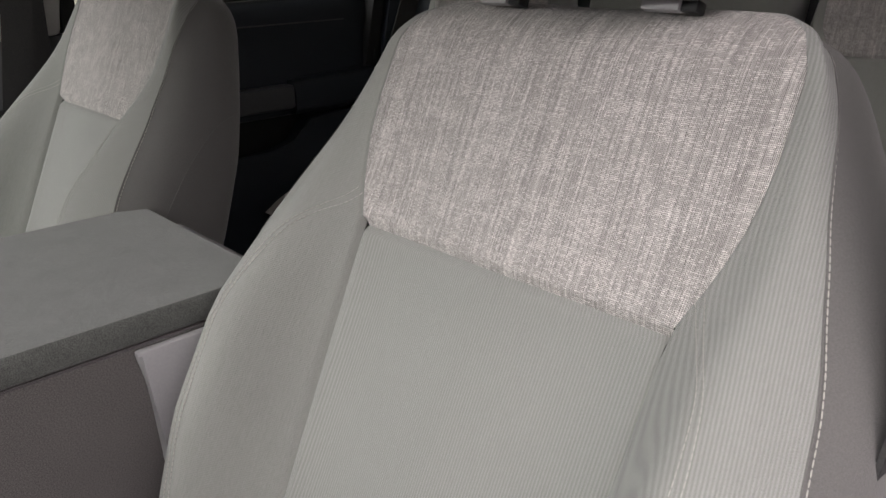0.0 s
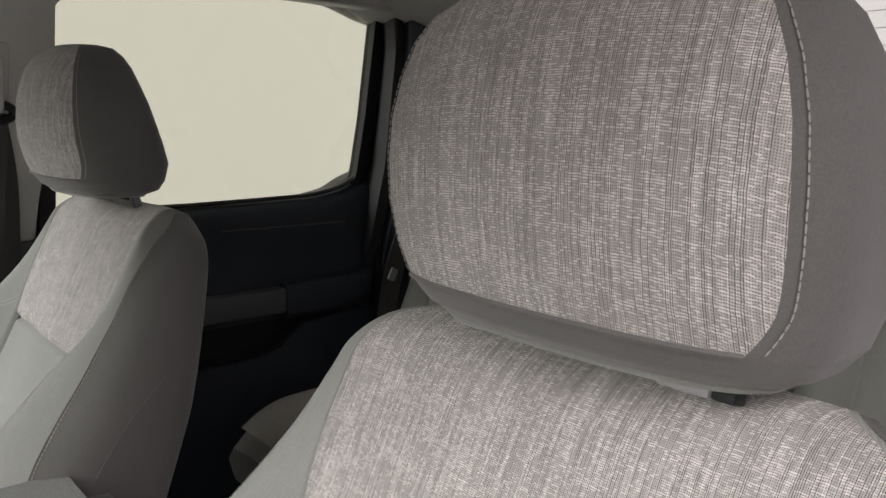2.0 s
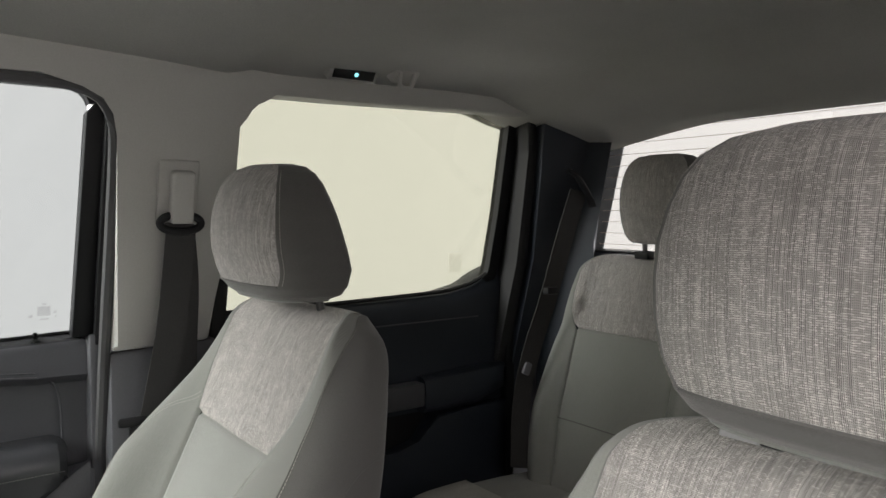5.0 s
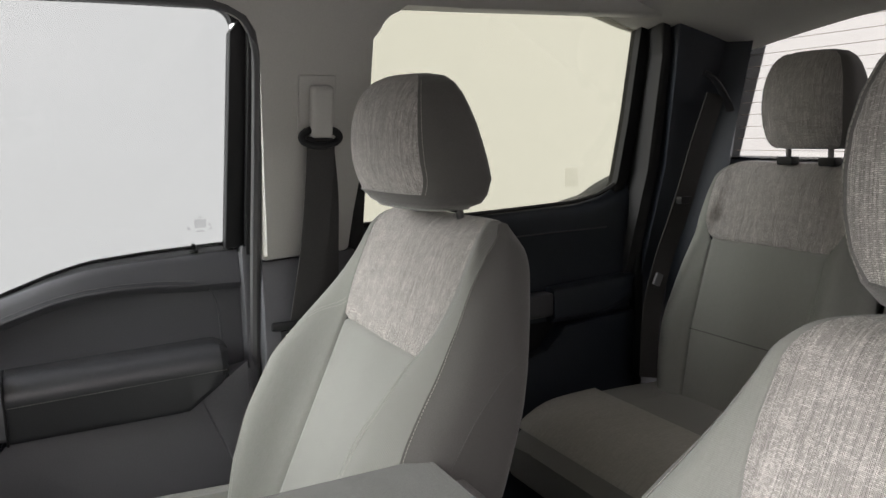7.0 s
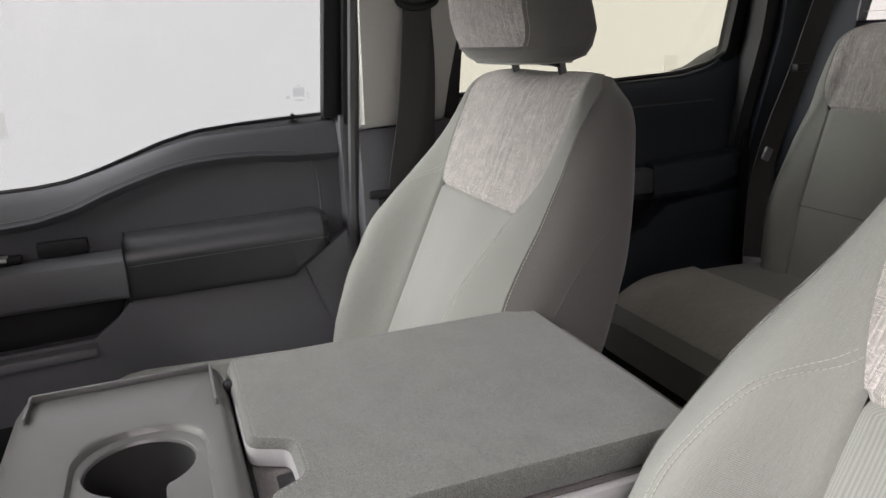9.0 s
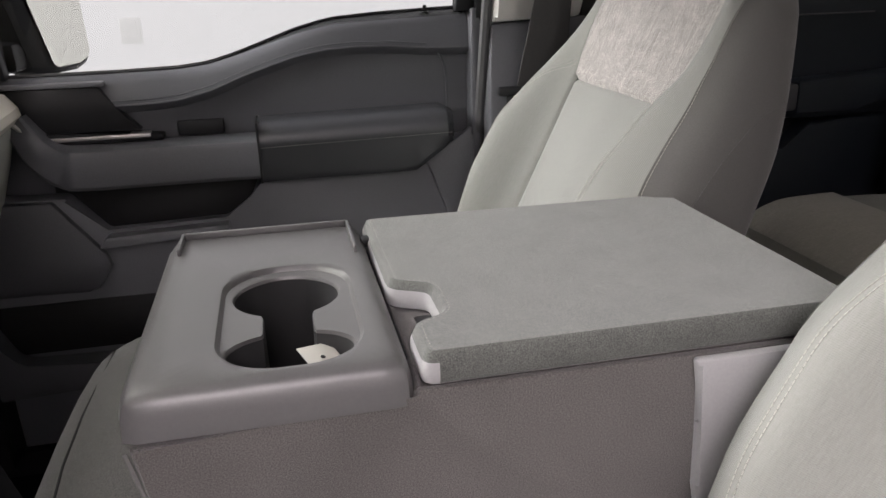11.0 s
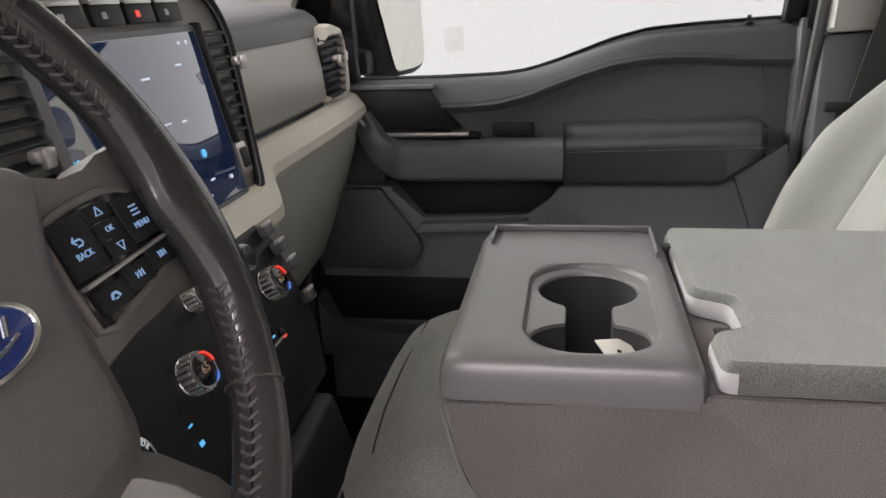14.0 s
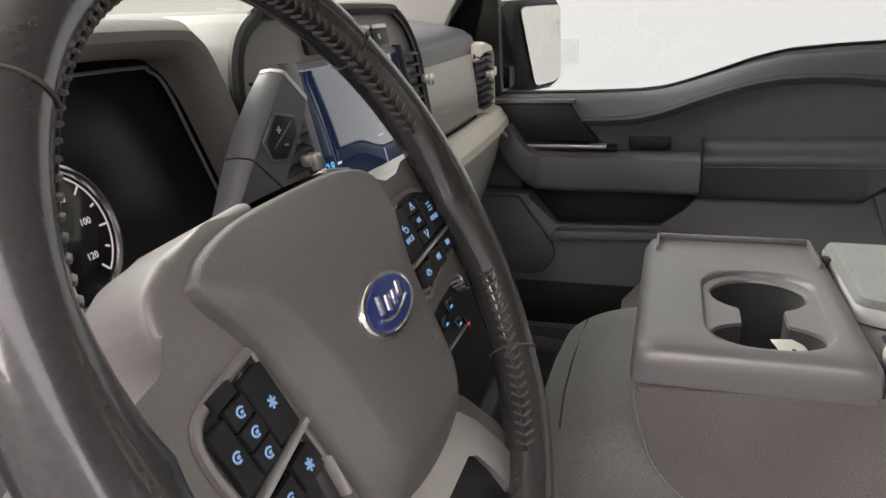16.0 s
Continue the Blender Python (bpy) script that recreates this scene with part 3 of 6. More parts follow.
    part("release_strip", tube(cat([(0.762, 0.55, 0.6555), (0.757, 0.566, 0.665), (0.752, 0.60, 0.70)], 4), 0.004, 6), SATIN, d)
    part("lock_pin", joined(lathe([(0.0032, 0), (0.0028, 0.008), (0.0040, 0.0095), (0.0036, 0.0125), (0.001, 0.0135)], Matrix.Translation((0.808, -0.114, 0.838)), 10), lathe([(0.009, 0), (0.008, 0.003), (0.0035, 0.0035)], Matrix.Translation((0.808, -0.114, 0.837)), 12)), BLACK, d)
    # rear edge of the door, seals, glass run
    part("door_edge", rbox(0.768, 0.86, -0.208, -0.1905, 0.06, 0.845, 0.004), DARK, d)
    run = prism([(-0.1655, 0.84), (-0.2, 0.84), (-0.212, 1.25), (-0.178, 1.21)], "x", 0.0, 0.03, 0.003)
    for v in run.verts:
        v.co.x += lean(v.co.z) + 0.006
    part("glass_run", run, BLACK, d)
    out = [(0.73, 0.748), (0.43, 0.748), (0.30, 0.752), (0.22, 0.772), (0.13, 0.806), (0.06, 0.823), (-0.03, 0.830), (-0.172, 0.836), (-0.182, 1.195)] + round_corner((-0.183, 1.246), (-0.182, 1.1), (0.0, 1.247), 0.035) + [(0.0, 1.247), (0.25, 1.245), (0.36, 1.22)]
    pane = part("window_pane", glass_pane([0.73 - 0.912 * k / 60 for k in range(61)], lambda y: lerp(SILL, y) - 0.008, lambda y: lerp([(-0.182, 1.262), (0.25, 1.262), (0.36, 1.25), (0.66, 1.0), (0.73, 0.93)], y), lambda z: lean(z) + 0.022), GLASS_FRONT, d, "lightly tinted front side glass")
    pane.visible_shadow = False
    part("window_frame", rail(out[9:], lambda z: lean(z) + 0.005, 0.03, 0.0, 0.03, False), BLACK, d)
    for dy, dz, w, h in ((0.02, -0.004, 0.006, 0.005), (0.0, 0.004, 0.020, 0.016), (0.0, -0.010, 0.014, 0.003), (-0.016, 0.001, 0.004, 0.004), (-0.017, -0.006, 0.004, 0.003), (0.0, 0.016, 0.006, 0.003)):
        y, z = -0.125 + dy, 0.886 + dz
        em = bmesh.new()
        em.faces.new([em.verts.new((lean(z + b) + 0.0175, y + a, z + b)) for a, b in ((-w / 2, -h / 2), (w / 2, -h / 2), (w / 2, h / 2), (-w / 2, h / 2))])
        part("etched_mark", em, glass("etched_glass", (0.80, 0.80, 0.80), 0.0), pane, "faint etched maker's mark")
    sl = [Vector((0.822, y, lerp(SILL, y) + 0.003)) for y in (0.74 - 0.92 * k / 40 for k in range(41))]
    part("window_seal", tube(sl, 0.0042, 6), RUBBER, d, "black rubber window seal")
    return d


front_door(1)

# door mirror outside
mir = thing("door_mirror", (0.90, 0.58, 0.80), "black door mirror outside the front window", "mirror")
MX, MN = Vector((0.908, -0.419, 0)), Vector((-0.419, -0.908, 0))
shape = [(-0.075, 0.150), (-0.062, 0.158), (0.066, 0.160), (0.076, 0.150), (0.082, 0.012), (0.074, 0.0), (0.050, -0.008), (-0.012, -0.010), (-0.024, -0.002)]
MC = Vector((0.945, 0.546, 0.768))
def mirror_ring(f, back, wide=0.0):
    c = Vector((0.012, 0.075))
    return [MC + MX * (c.x + (p[0] - c.x) * f - wide * (1 if p[0] < 0.0 else 0)) + Vector((0, 0, c.y + (p[1] - c.y) * f)) - MN * back for p in shape]
part("housing", loft([mirror_ring(1.04, -0.002, 0.012), mirror_ring(1.14, 0.008, 0.03), mirror_ring(1.14, 0.05, 0.035), mirror_ring(0.9, 0.10, 0.02), mirror_ring(0.5, 0.12)]), BLACK, mir, "black mirror housing")
part("mirror_glass", loft([mirror_ring(0.985, -0.0065), mirror_ring(0.985, 0.002)]), MIRROR, mir, "mirror glass")
part("mirror_arm", rbox(0.835, 0.92, 0.585, 0.64, 0.76, 0.81, 0.012), BLACK, mir)

# ---- rear passenger door ----
def rear_door():
    d = thing("door_2", (0.755, -0.7, 0.05), "dark rear door panel with slate pull, closed", "door", kind="structure")
    ys = [-0.40 - 0.70 * k / 36 for k in range(37)]

    def prof(y):
        s = lerp(REAR_SILL, y)
        return [(0.84, y, s - 0.004), (0.80, y, s), (0.776, y, s - 0.002), (0.763, y, s - 0.010), (0.755, y, s - 0.026), (0.752, y, s - 0.045), (0.755, y, 0.80), (0.762, y, 0.775), (0.764, y, 0.70), (0.764, y, 0.61), (0.80, y, 0.60)]
    part("upper_panel", loft([prof(y) for y in ys]), DARKER, d, "dark vinyl upper panel")
    part("panel_bead", tube([(0.7525, -0.72 - 0.30 * k / 10, 0.812 + 0.002 * k / 10) for k in range(11)], 0.0018, 5), DARK, d)
    part("lower_panel", prism([(-0.40, 0.60), (-0.40, 0.06), (-1.10, 0.06), (-1.10, 0.61), (-0.99, 0.605), (-0.90, 0.60), (-0.875, 0.575), (-0.85, 0.545), (-0.79, 0.53), (-0.60, 0.53), (-0.55, 0.60)], "x", 0.742, 0.80, 0.006), DARKER, d, "dark grained lower panel")
    part("pocket_back", rbox(0.783, 0.8, -0.95, -0.5, 0.48, 0.63, 0.004), BLACK, d)
    rings = []
    for k in range(15):
        y = -0.858 - 0.232 * k / 14
        e = max(0.0, (k - 11) / 3)
        low = 0.612 + 0.03 * max(0.0, (-1.0 - y) / 0.09)
        z1 = 0.690 + 0.010 * k / 14
        rings.append([(0.77, y, z1), (0.745, y, z1), (0.735, y, z1 - 0.006), (0.731 + 0.01 * e * e, y, z1 - 0.02), (0.732 + 0.01 * e * e, y, low + 0.012), (0.742, y, low), (0.77, y, low)])
    part("armrest_pad", loft(rings), DARKER, d, "padded dark vinyl armrest")
    part("door_pull", rbox(0.733, 0.77, -0.8585, -0.60, 0.628, 0.681, 0.006), DARK, d, "slate plastic pull bar")
    part("door_edge", rbox(0.742, 0.83, -1.125, -1.1, 0.06, 0.945, 0.004), BLACK, d)
    out = [(-0.415, 0.858), (-0.664, 0.858), (-0.80, 0.862), (-0.94, 0.867), (-1.012, 0.882)] + round_corner((-1.050, 0.902), (-1.0, 0.878), (-1.048, 1.0), 0.022, 3) + [(-1.048, 1.05)] + round_corner((-1.034, 1.272), (-1.045, 1.1), (-0.9, 1.271), 0.012, 3) + [(-0.85, 1.270), (-0.62, 1.262)] + round_corner((-0.405, 1.258), (-0.6, 1.261), (-0.392, 1.1), 0.05) + [(-0.392, 1.12), (-0.405, 1.0)]
    pane = part("window_pane", glass_pane([-0.388 - 0.662 * k / 50 for k in range(51)], lambda y: lerp(REAR_SILL, y) - 0.008, lambda y: lerp([(-1.05, 1.268), (-1.03, 1.274), (-0.62, 1.264), (-0.45, 1.26), (-0.41, 1.245), (-0.388, 1.20)], y), lambda z: lean(z) + 0.012), GLASS_REAR, d, "yellowish privacy-tinted rear side glass")
    pane.visible_shadow = False
    part("window_frame", rail(out[5:-2], lambda z: lean(z), 0.028, -0.004, 0.03, False), BLACK, d)
    frame_back = prism([(-1.060, 0.86), (-1.150, 0.86), (-1.150, 1.28), (-1.052, 1.28)], "x", 0.0, 0.02, 0.002)
    for v in frame_back.verts:
        v.co.x += lean(v.co.z) + 0.018
    part("frame_back", frame_back, BLACK, d, "black steel edge behind the frame")
    seal = [Vector((lean(lerp(REAR_SILL, y)) + 0.002, y, lerp(REAR_SILL, y) + 0.002)) for y in (-0.41 - 0.64 * k / 26 for k in range(27))]
    part("window_seal", tube(seal, 0.005, 6), RUBBER, d)
    return d


rear_door()

# ---- pillars, seals, back wall ----
def leaning(name, outline, x0, depth, mat, label, category, slope=0.265, zref=0.82, r=0.006):
    """A trim piece with its outline in (y, z), its inner face at x0 at zref and leaning in with the cab."""
    bm = prism(outline, "x", 0.0, depth, r)
    for v in bm.verts:
        v.co.x += x0 - slope * (v.co.z - zref)
    return tagged(part(name, bm, mat), label, category, kind="structure")


leaning("pillar_1", [(-0.213, 0.822), (-0.375, 0.828), (-0.378, 0.90), (-0.40, 1.05), (-0.398, 1.12)] + [(-0.456 + 0.058 * math.cos(a), 1.196 + 0.056 * math.sin(a)) for a in span(0.0, math.pi / 2, 5)] + [(-0.56, 1.2525), (-1.19, 1.264), (-1.19, 1.33), (0.42, 1.36), (0.42, 1.250), (-0.10, 1.252), (-0.160, 1.246), (-0.192, 1.230), (-0.209, 1.205), (-0.216, 1.17)], 0.708, 0.05, PILLAR, "pale grey plastic pillar trim between the doors", "pillar trim", r=0.012)
leaning("pillar_6", [(-0.199, 0.0), (-0.41, 0.0), (-0.405, 0.9), (-0.40, 1.38), (-0.206, 1.38), (-0.199, 0.9)], 0.77, 0.06, BLACK, "black steel pillar behind the trim", "pillar", 0.25, 0.82)
leaning("pillar_2", [(-0.208, 0.06), (-0.40, 0.06), (-0.39, 0.829), (-0.212, 0.820)], 0.716, 0.05, DARK, "charcoal lower pillar trim between the doors", "pillar trim", 0.0)
SEAL = material("grey_rubber", (0.085, 0.085, 0.088), 0.5, bump=0.2, bump_scale=700)
seal_line = cat([(-0.199, 0.06), (-0.2045, 0.50), (-0.2045, 0.82), (-0.2065, 1.0), (-0.2075, 1.165), (-0.2005, 1.203), (-0.185, 1.226), (-0.156, 1.239), (-0.10, 1.2445), (0.10, 1.245), (0.36, 1.24)], 5)
door_seal = part("trim_1", tube([(0.724 - 0.265 * (p[1] - 0.82), p[0], p[1]) for p in seal_line], 0.0095, 8), SEAL)
tagged(door_seal, "grey rubber door seal round the doorway", "seal", kind="structure")
leaning("trim_2", [(-0.392, 0.06), (-0.415, 0.06), (-0.41, 0.95), (-0.412, 1.10), (-0.398, 1.16), (-0.394, 1.05), (-0.385, 0.92)], 0.735, 0.05, RUBBER, "black rubber rear door seal at the pillar", "seal")
leaning("trim_3", [(-1.086, 0.06), (-1.128, 0.06), (-1.112, 0.70), (-1.118, 0.95), (-1.092, 1.20), (-1.07, 1.285), (-1.045, 1.285), (-1.068, 1.19), (-1.088, 0.94), (-1.078, 0.70)], 0.705, 0.06, RUBBER, "black rubber rear door seal", "seal", 0.24, 0.9)
leaning("pillar_3", [(-1.10, 0.06), (-1.36, 0.06), (-1.36, 1.36), (-1.075, 1.30), (-1.10, 1.15), (-1.125, 0.95), (-1.118, 0.70)], 0.715, 0.06, DARKER, "dark rear corner pillar trim", "pillar trim", 0.25, 0.8)
# corner panel between the rear pillar and the back window
bm = loft([[(0.560, -1.265, 1.262), (0.62, -1.21, 1.30), (0.66, -1.21, 1.30), (0.64, -1.31, 1.262)], [(0.598, -1.24, 0.985), (0.70, -1.20, 0.985), (0.73, -1.20, 0.985), (0.66, -1.31, 0.985)], [(0.60, -1.22, 0.3), (0.74, -1.20, 0.3), (0.76, -1.20, 0.3), (0.62, -1.31, 0.3)]])
tagged(part("wall_back_corner", bm, DARKER), "dark plastic corner panel beside the back window", "panel", kind="structure")
tagged(part("wall_back", joined(rbox(-0.76, 0.76, -1.38, -1.30, 0.0, 0.965, 0.004), rbox(-0.76, 0.76, -1.36, -1.285, 1.256, 1.40, 0.004), rbox(-0.76, -0.56, -1.36, -1.29, 0.96, 1.26, 0.004), rbox(0.70, 0.76, -1.36, -1.315, 0.96, 1.26, 0.004)), DARK), "dark back wall of the cab", "wall", kind="structure")
bw = thing("window_1", (0, -1.28, 0.97), "wide back window with fine heater lines", "window", kind="structure")
pane = part("pane", moved(rbox(-0.57, 0.612, -0.003, 0.003, 0, 0.31, 0), pose(0, -1.262, 0.962, 8.0)), GLASS_BACK, bw, "pale tinted back glass")
pane.visible_shadow = False
wire = material("heater_line", (0.30, 0.22, 0.16), 0.5)
for k in range(11):
    part("heater_line", moved(rbox(-0.55, 0.60, 0.0035, 0.0042, 0.02 + 0.026 * k, 0.0208 + 0.026 * k, 0), pose(0, -1.262, 0.962, 8.0)), wire, bw)
part("header_seal", rbox(-0.58, 0.58, -1.30, -1.272, 1.250, 1.268, 0.005), BLACK, bw)
# end wall glows by itself, standing in for the light on it
bb = glowing("bay_back_glow", (1.0, 0.985, 0.975), 2.45)
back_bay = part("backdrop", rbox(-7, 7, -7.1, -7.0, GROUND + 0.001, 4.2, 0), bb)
tagged(back_bay, "plain white bay end wall, its brightness put in as glow", "wall", kind="structure")

# driver's side of the cab: rear door and pillars, out of view but closing the place
tagged(part("wall_left", joined(rbox(-0.86, -0.79, -1.36, -0.42, 0.0, 0.86, 0.004), rbox(-0.80, -0.72, -0.45, -0.36, 0.0, 1.38, 0.01), rbox(-0.76, -0.66, -1.36, 0.45, 1.30, 1.40, 0.01), rbox(-0.86, -0.78, -0.40, 0.95, -0.02, 0.06, 0.004)), DARK), "driver's side body shell round the open doorway", "wall", kind="structure")
lw = thing("window_3", (-0.74, -0.75, 0.86), "privacy-tinted glass of the driver's side rear door", "window", kind="structure")
part("pane", rbox(-0.745, -0.741, -1.36, -0.44, 0.855, 1.31, 0), GLASS_REAR, lw).visible_shadow = False
# windscreen and the pillar beside it
ws = thing("window_2", (0, 0.9, 0.9), "sloping clear windscreen", "window", kind="structure")
pane = part("pane", moved(rbox(-0.72, 0.72, -0.003, 0.003, 0.0, 0.72, 0), pose(0, 1.10, 0.90, 50.0)), GLASS_CLEAR, ws)
pane.visible_shadow = False
for s in (1, -1):
    p0, p1 = Vector((s * 0.80, 0.80, 0.84)), Vector((s * 0.665, 0.36, 1.30))
    tagged(part("pillar_4" if s == 1 else "pillar_5", loft([[p + Vector(o) for o in ((-0.02 * s, -0.045, 0), (0.035 * s, -0.06, 0), (0.05 * s, 0.02, 0), (-0.005 * s, 0.0, 0))] for p in (p0, p0.lerp(p1, 0.5) + Vector((0, 0.02, 0.02)), p1)]), DARK if s == 1 else PILLAR), "dark windscreen pillar trim", "pillar trim", kind="structure")
leaning("pillar_7", [(0.762, 0.80), (1.10, 0.80), (1.10, 0.93), (0.66, 1.33), (0.44, 1.33)], 0.775, 0.03, PILLAR, "pale grey windscreen pillar trim", "pillar trim", 0.25, 0.85)
tagged(part("door_mirror_sail", prism([(0.598, 0.752), (0.84, 0.752), (0.84, 0.96), (0.70, 1.04), (0.604, 1.02)], "x", 0.80, 0.83, 0.004), BLACK), "black triangular trim at the mirror's foot", "trim", kind="structure")


# ---- front seats ----
CX = -0.410  # middle of the driver's seat
UPB, FWD = Vector((0, -0.450, 0.893)), Vector((0, 0.893, 0.450))
BASE = Vector((0, -0.2755, 0.741))
FRONT = {
    "cx": CX, "base": BASE, "up": UPB, "fwd": FWD, "roll": 0.150, "top": 0.212,
    "wide": [(-0.46, 0.205), (-0.40, 0.222), (-0.34, 0.244), (-0.28, 0.262), (-0.20, 0.273), (-0.10, 0.273), (0.0, 0.260), (0.05, 0.243), (0.08, 0.229), (0.11, 0.215), (0.15, 0.194), (0.18, 0.176), (0.195, 0.162), (0.205, 0.142), (0.212, 0.112)],
    "seam": [(-0.46, 0.120), (-0.20, 0.134), (-0.02, 0.140), (0.0, 0.140), (0.012, 0.146), (0.03, 0.153), (0.06, 0.163), (0.10, 0.169), (0.16, 0.168), (0.19, 0.154), (0.212, 0.115)],
    "bulge": [(-0.46, 0.03), (-0.36, 0.050), (-0.28, 0.068), (-0.20, 0.076), (-0.10, 0.070), (-0.03, 0.044), (0.02, 0.024), (0.06, 0.010), (0.10, 0.003), (0.212, -0.001)],
    "deep": [(-0.46, 0.13), (-0.2, 0.135), (0.0, 0.12), (0.15, 0.105), (0.212, 0.10)]}
REAR = {
    "cx": 0.44, "base": Vector((0, -1.165, 0.797)), "up": Vector((0, -0.287, 0.958)), "fwd": Vector((0, 0.958, 0.287)), "roll": 0.125, "top": 0.186,
    "wide": [(-0.36, 0.200), (-0.30, 0.222), (-0.20, 0.232), (-0.08, 0.220), (0.0, 0.207), (0.06, 0.196), (0.11, 0.184), (0.15, 0.170), (0.175, 0.150), (0.186, 0.125)],
    "seam": [(-0.36, 0.115), (-0.20, 0.136), (0.0, 0.138), (0.010, 0.150), (0.04, 0.166), (0.09, 0.168), (0.14, 0.160), (0.17, 0.140), (0.186, 0.11)],
    "bulge": [(-0.36, 0.015), (-0.20, 0.026), (-0.05, 0.016), (0.03, 0.004), (0.186, 0.0)],
    "deep": [(-0.36, 0.10), (0.0, 0.10), (0.186, 0.085)]}
SPANS = 7


def back_at(u, h, groove=True, c=FRONT):
    """A place on the seat back: u runs 0 to 7 from the middle of the front round one side to the middle of the rear (minus: the other side), h is up the back."""
    s, a = (1 if u >= 0 else -1), abs(u)
    w, xs, b, th = soft(c["wide"], h), soft(c["seam"], h, 0.007), soft(c["bulge"], h), lerp(c["deep"], h)
    if h > c["roll"]:
        t = min(1.0, (h - c["roll"]) / (c["top"] - c["roll"]))
        e = 1 - math.sqrt(max(0.0, 1 - t * t))
        front, rear = -0.062 * e, -th + (th - 0.066) * e
    else:
        front, rear = 0.0, -th
    mid = rear * 0.5 + front * 0.5
    k = [(0, front - 0.003), (xs, front), (xs + (w - xs) * 0.42, front + b), (w - 0.010, front + b * 0.55 + (mid - front) * 0.35), (w, mid), (w - 0.012, rear * 0.8 + mid * 0.2), (w - 0.05, rear), (0, rear - 0.006 * (1 if h < c["roll"] else 0))]
    k = [(-k[1][0], k[1][1])] + k + [(-k[6][0], k[6][1])]
    i = min(int(a), SPANS - 1)
    t = a - i
    p, q, r, v = (Vector(e) for e in k[i:i + 4])
    d0, d1, d2 = max((q - p).length, 1e-5), max((r - q).length, 1e-5), max((v - r).length, 1e-5)
    mq, mr = ((q - p) / d0 * d1 + (r - q) / d1 * d0) / (d0 + d1) * d1, ((r - q) / d1 * d2 + (v - r) / d2 * d1) / (d1 + d2) * d1
    g = (2 * t ** 3 - 3 * t * t + 1) * q + (t ** 3 - 2 * t * t + t) * mq + (3 * t * t - 2 * t ** 3) * r + (t ** 3 - t * t) * mr
    n = g.y
    if groove:
        n -= (0.0045 if h < 0.005 else 0.0012) * math.exp(-(((a - 1) * 0.10) / 0.0035) ** 2) * (1 if h < c["roll"] + 0.02 else 0)
        if a <= 1:
            n -= 0.005 * math.exp(-(h / 0.0035) ** 2)
    return Vector((c["cx"] + s * g.x, 0, 0)) + c["base"] + c["up"] * h + c["fwd"] * n


def back_panel(us, hs, c=FRONT):
    return loft([[back_at(u, h, True, c) for u in us] for h in hs], False, False)


EDGE = [(-0.46, 3.1), (-0.20, 2.95), (-0.10, 2.75), (-0.05, 2.68), (0.0, 2.62), (0.05, 2.46), (0.10, 2.36), (0.125, 2.5), (0.16, 3.05), (0.19, 3.35), (0.212, 3.4)]


def edge_panel(s, fs, hs, inner):
    """The bolster's face (inner) up to its sewn edge, or the side beyond that edge; f runs 0 to 1 across."""
    return loft([[back_at(s * (1 + (soft(EDGE, h) - 1) * f if inner else soft(EDGE, h) + (7 - soft(EDGE, h)) * f), h) for f in fs] for h in hs], False, False)


def pull_in(hs):
    return sorted(set(round(h, 5) for h in hs))


